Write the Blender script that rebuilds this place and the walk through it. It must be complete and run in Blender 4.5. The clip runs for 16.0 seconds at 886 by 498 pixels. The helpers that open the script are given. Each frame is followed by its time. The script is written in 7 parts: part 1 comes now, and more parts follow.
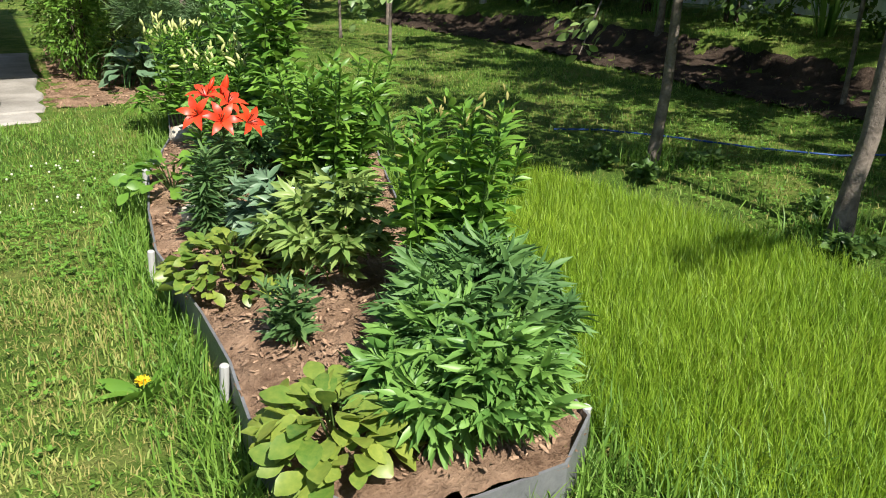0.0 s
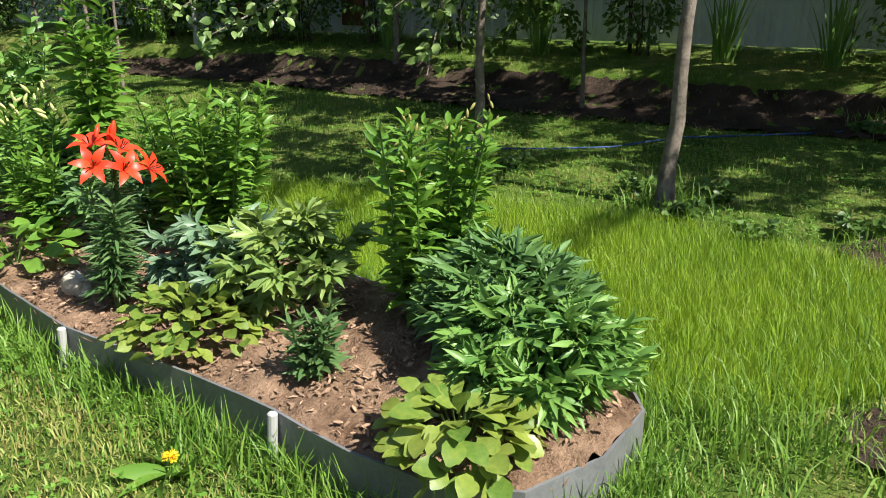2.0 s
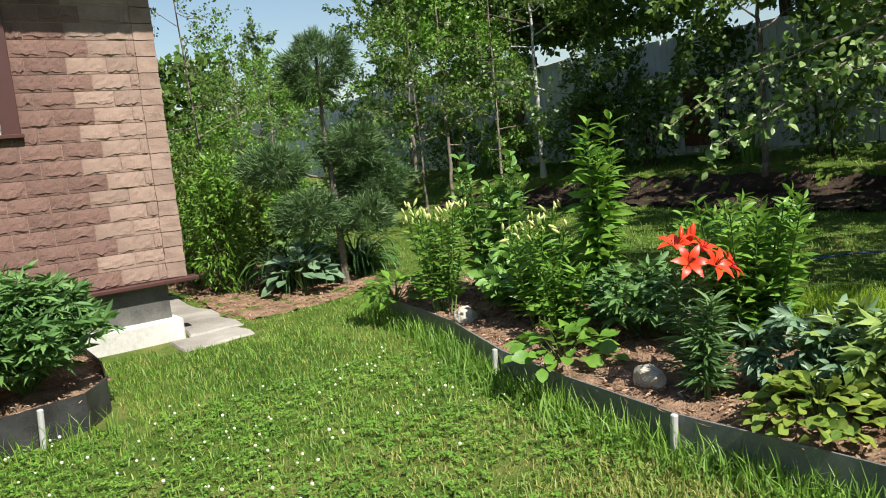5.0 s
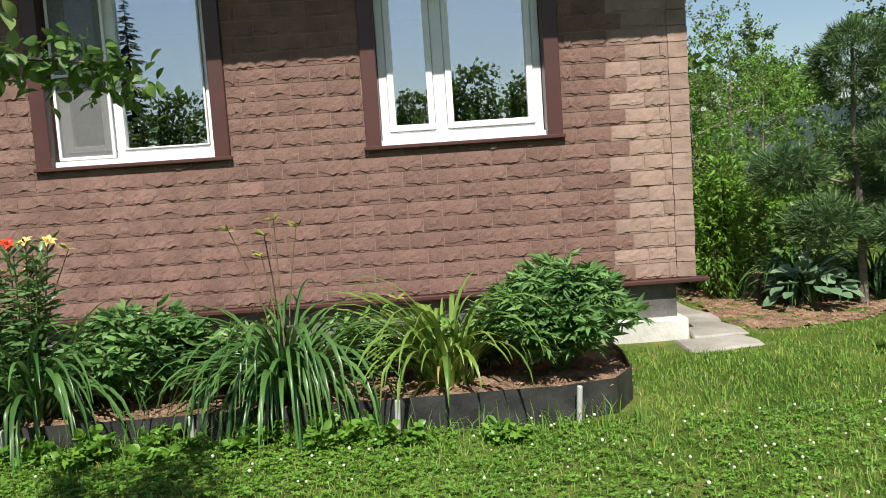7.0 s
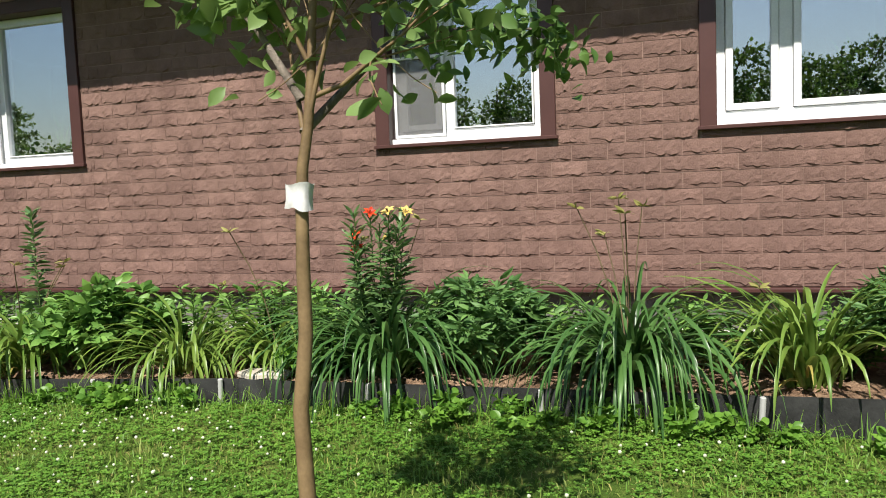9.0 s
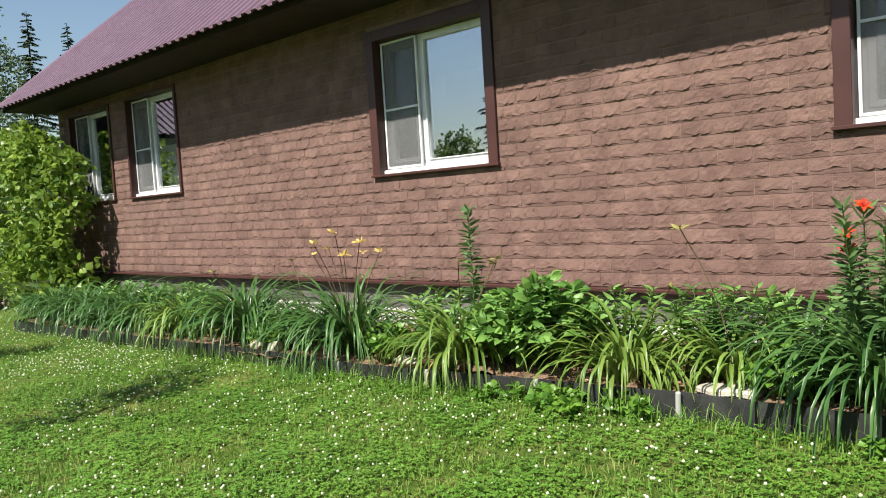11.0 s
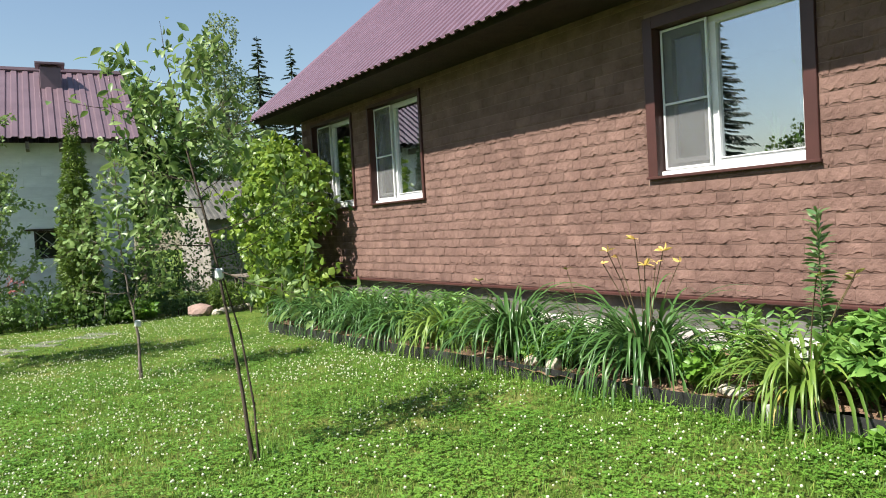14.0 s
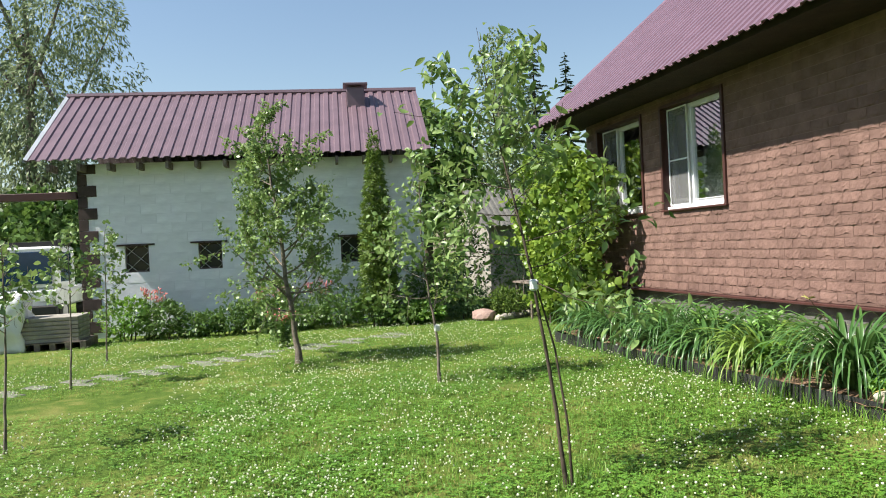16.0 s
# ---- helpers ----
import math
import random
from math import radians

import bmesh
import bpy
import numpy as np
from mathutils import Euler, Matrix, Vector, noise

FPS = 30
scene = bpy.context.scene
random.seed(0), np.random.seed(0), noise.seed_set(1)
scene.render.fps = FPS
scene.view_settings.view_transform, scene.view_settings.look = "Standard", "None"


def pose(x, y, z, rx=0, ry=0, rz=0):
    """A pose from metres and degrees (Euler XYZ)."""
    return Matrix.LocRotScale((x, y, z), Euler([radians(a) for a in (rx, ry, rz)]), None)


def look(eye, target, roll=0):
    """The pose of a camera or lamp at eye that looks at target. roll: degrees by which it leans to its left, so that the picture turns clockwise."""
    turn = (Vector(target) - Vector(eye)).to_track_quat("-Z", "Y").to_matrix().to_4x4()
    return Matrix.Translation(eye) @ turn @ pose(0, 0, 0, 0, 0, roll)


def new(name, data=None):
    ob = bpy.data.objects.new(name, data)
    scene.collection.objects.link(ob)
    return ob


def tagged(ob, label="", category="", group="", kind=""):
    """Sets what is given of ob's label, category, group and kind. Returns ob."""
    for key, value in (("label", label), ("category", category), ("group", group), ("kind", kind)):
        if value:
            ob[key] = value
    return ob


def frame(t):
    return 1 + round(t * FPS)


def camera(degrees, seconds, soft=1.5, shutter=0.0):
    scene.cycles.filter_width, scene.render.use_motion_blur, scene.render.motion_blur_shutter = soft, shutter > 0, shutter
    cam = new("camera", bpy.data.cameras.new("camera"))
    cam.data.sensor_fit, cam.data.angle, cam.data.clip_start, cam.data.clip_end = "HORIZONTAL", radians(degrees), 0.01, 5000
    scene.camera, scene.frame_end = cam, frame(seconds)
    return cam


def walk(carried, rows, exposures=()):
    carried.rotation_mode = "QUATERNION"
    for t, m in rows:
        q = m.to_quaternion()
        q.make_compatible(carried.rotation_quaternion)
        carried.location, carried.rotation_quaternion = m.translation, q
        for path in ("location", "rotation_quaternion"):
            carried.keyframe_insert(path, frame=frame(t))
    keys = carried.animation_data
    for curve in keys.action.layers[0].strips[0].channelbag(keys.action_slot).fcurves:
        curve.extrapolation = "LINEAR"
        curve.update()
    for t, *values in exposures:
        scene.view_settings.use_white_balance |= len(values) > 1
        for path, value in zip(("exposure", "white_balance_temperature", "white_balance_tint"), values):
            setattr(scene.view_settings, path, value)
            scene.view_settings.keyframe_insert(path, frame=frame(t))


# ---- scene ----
cam = camera(61.4, 16.0, soft=1.0)
PATH = [
    (0, (-0.014, 0.281, 1.205), (0.915, 1.894, 0.472), 1.9),
    (0.5, (-0.253, 0.374, 1.185), (0.849, 1.891, 0.489), 1.7),
    (1, (-0.52, 0.449, 1.166), (0.877, 1.721, 0.508), 1.9),
    (1.5, (-0.679, 0.642, 1.132), (0.89, 1.708, 0.499), 2.5),
    (2, (-0.845, 0.847, 1.133), (0.704, 1.946, 0.507), 0.2),
    (2.5, (-1.078, 1.0, 1.133), (0.453, 2.148, 0.552), -1.9),
    (3, (-1.278, 1.129, 1.136), (0.194, 2.375, 0.605), -3.8),
    (3.2, (-1.327, 1.194, 1.14), (0.12, 2.475, 0.627), -4.4),
    (5.3, (-1.948, 1.627, 1.09), (-0.963, 3.353, 0.868), -5.4),
    (5.5, (-2.0, 1.616, 1.092), (-1.145, 3.41, 0.87), -5.2),
    (6, (-2.122, 1.639, 1.096), (-1.569, 3.549, 0.882), -5.2),
    (6.5, (-2.199, 1.686, 1.101), (-1.912, 3.655, 0.899), -4.8),
    (7, (-2.247, 1.795, 1.115), (-2.217, 3.789, 0.96), -3.9),
    (7.5, (-2.313, 1.842, 1.113), (-2.402, 3.835, 0.967), -2.7),
    (8, (-2.462, 1.84, 1.099), (-2.55, 3.835, 0.984), -2.6),
    (8.5, (-2.684, 1.766, 1.11), (-2.997, 3.739, 1.013), -3.0),
    (9, (-2.897, 1.81, 1.092), (-3.481, 3.717, 0.939), -2.3),
    (9.5, (-3.101, 1.889, 1.109), (-3.927, 3.705, 0.972), -2.1),
    (9.7, (-3.179, 1.905, 1.106), (-4.098, 3.676, 0.97), -2.1),
    (11.8, (-3.961, 1.816, 1.124), (-5.4, 3.203, 1.025), -3.9),
    (12, (-3.999, 1.81, 1.116), (-5.442, 3.192, 1.019), -3.8),
    (12.5, (-4.192, 1.754, 1.122), (-5.609, 3.162, 1.022), -3.6),
    (13, (-4.37, 1.68, 1.102), (-5.78, 3.096, 1.02), -2.7),
    (13.5, (-4.586, 1.67, 1.11), (-6.161, 2.902, 1.051), -3.9),
    (14, (-4.791, 1.65, 1.11), (-6.454, 2.76, 1.05), -3.2),
    (14.5, (-4.954, 1.588, 1.109), (-6.621, 2.69, 1.044), -3.9),
    (15, (-5.082, 1.535, 1.121), (-6.803, 2.553, 1.065), -3.7),
    (15.5, (-5.191, 1.535, 1.151), (-7.021, 2.341, 1.139), -3.1),
    (16, (-5.226, 1.507, 1.146), (-7.171, 1.975, 1.14), -2.7),
]
walk(cam, [(t, look(eye, target, roll)) for t, eye, target, roll in PATH], [(0.0, 0.95), (1.5, 1.1), (3.2, 1.1), (5.5, 0.84), (7.0, 0.74), (9.5, 0.76), (12.0, 0.97), (14.0, 1.08), (16.0, 1.16)])

# ---- world and sun ----
SUN_TO = Vector((0.03, -0.90, 1.11)).normalized()   # towards the sun
world = bpy.data.worlds.new("world")
scene.world = world
world.use_nodes = True
wn = world.node_tree.nodes
sky = wn.new("ShaderNodeTexSky")
sky.sky_type = "NISHITA"
sky.sun_disc = False
sky.sun_elevation = math.asin(SUN_TO.z)
sky.sun_rotation = math.atan2(SUN_TO.x, SUN_TO.y)
sky.air_density, sky.dust_density, sky.ozone_density = 1.3, 0.8, 1.9
world.node_tree.links.new(sky.outputs[0], wn["Background"].inputs[0])
wn["Background"].inputs[1].default_value = 0.068
sun = new("sun", bpy.data.lights.new("sun", "SUN"))
sun.data.energy, sun.data.angle, sun.data.color = 5.0, radians(0.6), (1.0, 0.95, 0.87)
sun.matrix_world = look(SUN_TO * 60, (0, 0, 0))


# ---- materials ----
def material(name):
    m = bpy.data.materials.new(name)
    m.use_nodes = True
    return m, m.node_tree.nodes, m.node_tree.links, m.node_tree.nodes["Principled BSDF"]


def ramp(nodes, stops):
    r = nodes.new("ShaderNodeValToRGB")
    els = r.color_ramp.elements
    while len(els) < len(stops):
        els.new(0.5)
    for e, (p, c) in zip(els, stops):
        e.position, e.color = p, (*c, 1)
    return r


def noise_tex(nodes, links, scale, detail=4, rough=0.55, coords="Object"):
    tc = nodes.new("ShaderNodeTexCoord")
    n = nodes.new("ShaderNodeTexNoise")
    n.inputs["Scale"].default_value, n.inputs["Detail"].default_value, n.inputs["Roughness"].default_value = scale, detail, rough
    links.new(tc.outputs[coords], n.inputs["Vector"])
    return n


def rough_mat(name, dark, light, scale=6.0, fine=60.0, bump=0.3, rough=0.85, metal=0.0, per_object=0.0, bump_dist=0.01, spec=0.3):
    """Two-scale mottled surface: large stains between dark and light, fine grain in the colour and the relief."""
    m, n, l, b = material(name)
    big, small = noise_tex(n, l, scale), noise_tex(n, l, fine, 6, 0.7)
    add = n.new("ShaderNodeMath")
    add.operation = "MULTIPLY_ADD"
    l.new(small.outputs[0], add.inputs[0])
    add.inputs[1].default_value = 0.5
    l.new(big.outputs[0], add.inputs[2])
    r = ramp(n, [(0.5, dark), (0.98, light)])
    l.new(add.outputs[0], r.inputs[0])
    col = r.outputs[0]
    if per_object:
        info, geo = n.new("ShaderNodeObjectInfo"), n.new("ShaderNodeNewGeometry")
        s = n.new("ShaderNodeMath")
        s.operation = "ADD"
        l.new(info.outputs["Random"], s.inputs[0])
        l.new(geo.outputs["Random Per Island"], s.inputs[1])
        f = n.new("ShaderNodeMath")
        f.operation = "FRACT"
        l.new(s.outputs[0], f.inputs[0])
        mr = n.new("ShaderNodeMapRange")
        mr.inputs[3].default_value, mr.inputs[4].default_value = 1 - per_object, 1 + per_object
        l.new(f.outputs[0], mr.inputs[0])
        hs = n.new("ShaderNodeHueSaturation")
        l.new(mr.outputs[0], hs.inputs["Value"])
        l.new(col, hs.inputs["Color"])
        col = hs.outputs[0]
    l.new(col, b.inputs["Base Color"])
    b.inputs["Roughness"].default_value, b.inputs["Metallic"].default_value = rough, metal
    b.inputs["Specular IOR Level"].default_value = spec
    bp = n.new("ShaderNodeBump")
    bp.inputs["Strength"].default_value, bp.inputs["Distance"].default_value = bump, bump_dist
    l.new(small.outputs[0], bp.inputs["Height"])
    l.new(bp.outputs[0], b.inputs["Normal"])
    return m


def leaf_mat(name, dark, light, rough=0.45, through_light=0.3, patch=3.0):
    """Foliage: colour varies leaf by leaf and over the plant; some light passes through the blade."""
    m, n, l, b = material(name)
    geo, info = n.new("ShaderNodeNewGeometry"), n.new("ShaderNodeObjectInfo")
    big = noise_tex(n, l, patch, 3)
    s = n.new("ShaderNodeMath")
    s.operation = "ADD"
    l.new(geo.outputs["Random Per Island"], s.inputs[0])
    l.new(info.outputs["Random"], s.inputs[1])
    f = n.new("ShaderNodeMath")
    f.operation = "FRACT"
    l.new(s.outputs[0], f.inputs[0])
    mix = n.new("ShaderNodeMath")
    mix.operation = "MULTIPLY_ADD"
    l.new(f.outputs[0], mix.inputs[0])
    mix.inputs[1].default_value = 0.55
    sc = n.new("ShaderNodeMath")
    sc.operation = "MULTIPLY_ADD"
    l.new(big.outputs[0], sc.inputs[0])
    sc.inputs[1].default_value, sc.inputs[2].default_value = 0.9, -0.22
    l.new(sc.outputs[0], mix.inputs[2])
    r = ramp(n, [(0.05, dark), (0.95, light)])
    l.new(mix.outputs[0], r.inputs[0])
    l.new(r.outputs[0], b.inputs["Base Color"])
    b.inputs["Roughness"].default_value = rough
    b.inputs["Specular IOR Level"].default_value = 0.36
    t = n.new("ShaderNodeBsdfTranslucent")
    hs = n.new("ShaderNodeHueSaturation")
    hs.inputs["Value"].default_value, hs.inputs["Hue"].default_value = 1.5, 0.485
    l.new(r.outputs[0], hs.inputs["Color"])
    l.new(hs.outputs[0], t.inputs["Color"])
    ms = n.new("ShaderNodeMixShader")
    ms.inputs[0].default_value = through_light * 0.8
    l.new(b.outputs[0], ms.inputs[1])
    l.new(t.outputs[0], ms.inputs[2])
    l.new(ms.outputs[0], n["Material Output"].inputs["Surface"])
    return m


def plain_mat(name, col, rough=0.5, metal=0.0, bump=0.05, fine=80.0):
    d = tuple(c * 0.82 for c in col)
    return rough_mat(name, d, tuple(min(1, c * 1.1) for c in col), 3.0, fine, bump, rough, metal, 0.0, 0.004, 0.4)


BRICK = rough_mat("rough_brick", (0.125, 0.072, 0.058), (0.212, 0.129, 0.104), 5.0, 70, 0.8, 0.9, 0, 0.11, 0.010)
BRICK_PALE = rough_mat("pale_brick", (0.20, 0.135, 0.106), (0.31, 0.222, 0.178), 5.0, 70, 0.5, 0.9, 0, 0.12, 0.008)
JOINT = rough_mat("wall_joint", (0.19, 0.122, 0.098), (0.30, 0.20, 0.16), 4.0, 90, 0.3)
BROWN = plain_mat("brown_trim", (0.066, 0.027, 0.023), 0.4)
WHITE = plain_mat("white_plastic", (0.74, 0.74, 0.74), 0.35)
CURTAIN = rough_mat("net_curtain", (0.45, 0.46, 0.46), (0.7, 0.7, 0.68), 8, 200, 0.2, 0.9)
ROOF = plain_mat("plum_sheet_metal", (0.155, 0.092, 0.118), 0.35, 0.1, 0.03)
ROOF2 = plain_mat("brown_sheet_metal", (0.155, 0.106, 0.124), 0.35, 0.1, 0.03)
SOFFIT = rough_mat("dark_soffit_board", (0.018, 0.012, 0.010), (0.04, 0.027, 0.021), 6, 60, 0.3)
FOOTING = rough_mat("pale_footing", (0.34, 0.33, 0.30), (0.62, 0.60, 0.56), 3, 50, 0.5)
CONCRETE = rough_mat("worn_concrete", (0.18, 0.165, 0.14), (0.36, 0.335, 0.295), 3, 50, 0.5)
BITUMEN = rough_mat("grey_plinth_render", (0.06, 0.06, 0.055), (0.15, 0.145, 0.13), 5, 60, 0.4)
ASH = rough_mat("aerated_block", (0.64, 0.64, 0.68), (0.78, 0.78, 0.82), 2, 40, 0.3, 0.9, 0, 0.05)
ASH_JOINT = rough_mat("block_joint", (0.60, 0.60, 0.64), (0.74, 0.74, 0.78), 2, 40, 0.3)
DARK_BLOCK = rough_mat("dark_quoin_block", (0.035, 0.025, 0.022), (0.08, 0.055, 0.05), 4, 50, 0.3)
FENCE = plain_mat("pale_fence_sheet", (0.62, 0.65, 0.67), 0.45, 0.0, 0.04)
RUST = rough_mat("rusty_sheet", (0.07, 0.03, 0.02), (0.20, 0.09, 0.05), 3, 40, 0.4)
STEEL = rough_mat("galvanised_edging", (0.12, 0.125, 0.13), (0.26, 0.265, 0.27), 4, 60, 0.2, 0.45, 0.3)
BLACK_EDGE = rough_mat("black_plastic_edging", (0.010, 0.010, 0.010), (0.045, 0.045, 0.044), 7, 60, 0.3, 0.5)
PEG = plain_mat("grey_peg", (0.40, 0.40, 0.38), 0.6)
SOIL = rough_mat("mulch_soil", (0.13, 0.075, 0.046), (0.43, 0.285, 0.185), 7, 55, 1.0, 0.95, 0, 0, 0.03, 0.1)
DARK_SOIL = rough_mat("dark_soil", (0.022, 0.016, 0.012), (0.095, 0.068, 0.05), 3, 40, 1.0, 0.95, 0, 0, 0.04, 0.1)
BARK = rough_mat("grey_bark", (0.07, 0.058, 0.047), (0.26, 0.215, 0.175), 14, 60, 1.0, 0.9, 0, 0, 0.01)
YOUNG_BARK = rough_mat("olive_bark", (0.115, 0.075, 0.036), (0.25, 0.17, 0.085), 10, 90, 0.3, 0.6, 0, 0, 0.005)
DARK_BARK = rough_mat("dark_bark", (0.03, 0.022, 0.016), (0.10, 0.075, 0.055), 14, 70, 0.5)
STONE = rough_mat("pale_stone", (0.30, 0.265, 0.21), (0.58, 0.53, 0.43), 8, 60, 0.6)
PATH_STONE = rough_mat("grey_path_stone", (0.10, 0.105, 0.08), (0.21, 0.21, 0.17), 4, 50, 0.5)
PINK_STONE = rough_mat("pink_stone", (0.20, 0.135, 0.115), (0.36, 0.25, 0.21), 5, 50, 0.6)


def glass_mat():
    """Coated double glazing: a clear mirror image over a dim view of the room."""
    m, n, l, b = material("window_glass")
    g, t, mix = n.new("ShaderNodeBsdfGlossy"), n.new("ShaderNodeBsdfTransparent"), n.new("ShaderNodeMixShader")
    g.inputs["Roughness"].default_value = 0.0
    g.inputs["Color"].default_value = (0.92, 0.95, 1.0, 1)
    t.inputs["Color"].default_value = (0.7, 0.74, 0.72, 1)
    mix.inputs[0].default_value = 0.42
    l.new(t.outputs[0], mix.inputs[1])
    l.new(g.outputs[0], mix.inputs[2])
    l.new(mix.outputs[0], n["Material Output"].inputs["Surface"])
    return m


def screen_mat():
    """Fine grey insect mesh: part cloth, part open."""
    m, n, l, b = material("insect_mesh")
    t, mix = n.new("ShaderNodeBsdfTransparent"), n.new("ShaderNodeMixShader")
    b.inputs["Base Color"].default_value, b.inputs["Roughness"].default_value = (0.16, 0.16, 0.16, 1), 0.8
    mix.inputs[0].default_value = 0.5
    l.new(t.outputs[0], mix.inputs[1])
    l.new(b.outputs[0], mix.inputs[2])
    l.new(mix.outputs[0], n["Material Output"].inputs["Surface"])
    return m


GLASS = glass_mat()
SCREEN = screen_mat()
# Plaster coloured dark so the rooms behind the glass read as unlit.
ROOM = rough_mat("room_plaster_shade_tone", (0.10, 0.09, 0.08), (0.17, 0.155, 0.14), 2, 40, 0.1)


# ---- mesh helpers ----
def mesh_of(name, verts, faces, mat, smooth=False):
    me = bpy.data.meshes.new(name)
    me.from_pydata([tuple(v) for v in verts], [], faces)
    me.materials.append(mat)
    if smooth:
        me.polygons.foreach_set("use_smooth", [True] * len(me.polygons))
    me.update()
    return me


def array_mesh(name, verts, quads, tris, mat, smooth=True):
    """A mesh straight from numpy arrays, for leaves and grass."""
    me = bpy.data.meshes.new(name)
    verts = np.asarray(verts, dtype=np.float32).reshape(-1, 3)
    quads = np.asarray(quads, dtype=np.int32).reshape(-1, 4)
    tris = np.asarray(tris, dtype=np.int32).reshape(-1, 3)
    me.vertices.add(len(verts))
    me.vertices.foreach_set("co", verts.ravel())
    me.loops.add(len(quads) * 4 + len(tris) * 3)
    me.loops.foreach_set("vertex_index", np.concatenate([quads.ravel(), tris.ravel()]))
    me.polygons.add(len(quads) + len(tris))
    me.polygons.foreach_set("loop_start", np.concatenate([np.arange(len(quads)) * 4, len(quads) * 4 + np.arange(len(tris)) * 3]))
    if smooth:
        me.polygons.foreach_set("use_smooth", np.ones(len(quads) + len(tris), dtype=bool))
    me.materials.append(mat)
    me.update(calc_edges=True)
    me.validate()
    return me


def thing(name, label, category, at=(0, 0, 0), group="", kind=""):
    """An Empty at a thing's base, which parents its parts."""
    return at_pose(tagged(new(name), label, category, group, kind), pose(*at))


def at_pose(ob, m):
    ob.matrix_basis = m
    return ob


def part_mesh(name, me, parent, label="", m=None):
    ob = new(name, me)
    ob.parent = parent
    if m is not None:
        ob.matrix_basis = m
    return tagged(ob, label)


def part(name, bm, mat, parent, label="", smooth=False, m=None):
    me = bpy.data.meshes.new(name)
    bm.to_mesh(me)
    bm.free()
    me.materials.append(mat)
    if smooth:
        me.polygons.foreach_set("use_smooth", [True] * len(me.polygons))
    return part_mesh(name, me, parent, label, m)


def box_bm(boxes, bevel=0.0):
    """One bmesh of boxes (x0, y0, z0, x1, y1, z1), with bevelled edges."""
    bm = bmesh.new()
    for x0, y0, z0, x1, y1, z1 in boxes:
        made = bmesh.ops.create_cube(bm, size=1)["verts"]
        for v in made:
            v.co = Vector(((x0 + x1) / 2 + v.co.x * (x1 - x0), (y0 + y1) / 2 + v.co.y * (y1 - y0), (z0 + z1) / 2 + v.co.z * (z1 - z0)))
    if bevel:
        bmesh.ops.bevel(bm, geom=bm.edges[:], offset=bevel, segments=1, affect="EDGES")
    return bm


def tube_arrays(points, radii, sides=7):
    """Verts and quads of a tapered tube along points."""
    pts = [Vector(p) for p in points]
    verts, quads = [], []
    for i, p in enumerate(pts):
        d = (pts[min(i + 1, len(pts) - 1)] - pts[max(i - 1, 0)]).normalized()
        a = d.cross(Vector((0.31, 0.95, 0.1))).normalized()
        b = d.cross(a)
        for k in range(sides):
            w = 2 * math.pi * k / sides
            verts.append(p + (a * math.cos(w) + b * math.sin(w)) * radii[i])
    for i in range(len(pts) - 1):
        for k in range(sides):
            j = (k + 1) % sides
            quads.append((i * sides + k, i * sides + j, (i + 1) * sides + j, (i + 1) * sides + k))
    return verts, quads


def tubes_mesh(name, tubes, mat, sides=7):
    """Several tapered tubes as one mesh; tubes: (points, radii)."""
    verts, faces = [], []
    for points, radii in tubes:
        v, q = tube_arrays(points, radii, sides)
        faces += [tuple(i + len(verts) for i in f) for f in q]
        faces.append(tuple(len(verts) + len(v) - 1 - k for k in range(sides)))
        verts += v
    return mesh_of(name, verts, faces, mat, True)


def interp(x, table):
    return float(np.interp(x, [a for a, _ in table], [b for _, b in table]))


RISE = [(-300, -2.0), (-60, -0.8), (-24, -0.40), (-20, -0.37), (-13, -0.30), (-9, -0.28), (-5.5, -0.19), (-1, -0.15), (1.2, -0.15), (2.0, -0.10), (3.2, 0.05), (4.6, 0.10), (5.4, 0.16), (6.1, 0.27), (6.35, 0.50), (7.6, 0.68), (9, 0.75), (60, 1.0), (300, 1.0)]


def ground_z(x, y):
    """Height of the ground: the lawn falls gently to the west and climbs over a bank to the fence in the east."""
    wave = 0.012 * noise.noise((x * 0.7, y * 0.7, 0.0)) + 0.006 * noise.noise((x * 2.3, y * 2.3, 4.0))
    return interp(x, RISE) + wave + 0.06 * min(1, max(0, (y - 4.2) / 1.3)) * min(1, max(0, (-2.0 - x) / 1.0)) * min(1, max(0, (x + 19) / 3))


def ground_array(x, y):
    return np.interp(x, [a for a, _ in RISE], [b for _, b in RISE]) + 0.06 * np.clip((y - 4.2) / 1.3, 0, 1) * np.clip(-2.0 - x, 0, 1) * np.clip((x + 19) / 3, 0, 1)


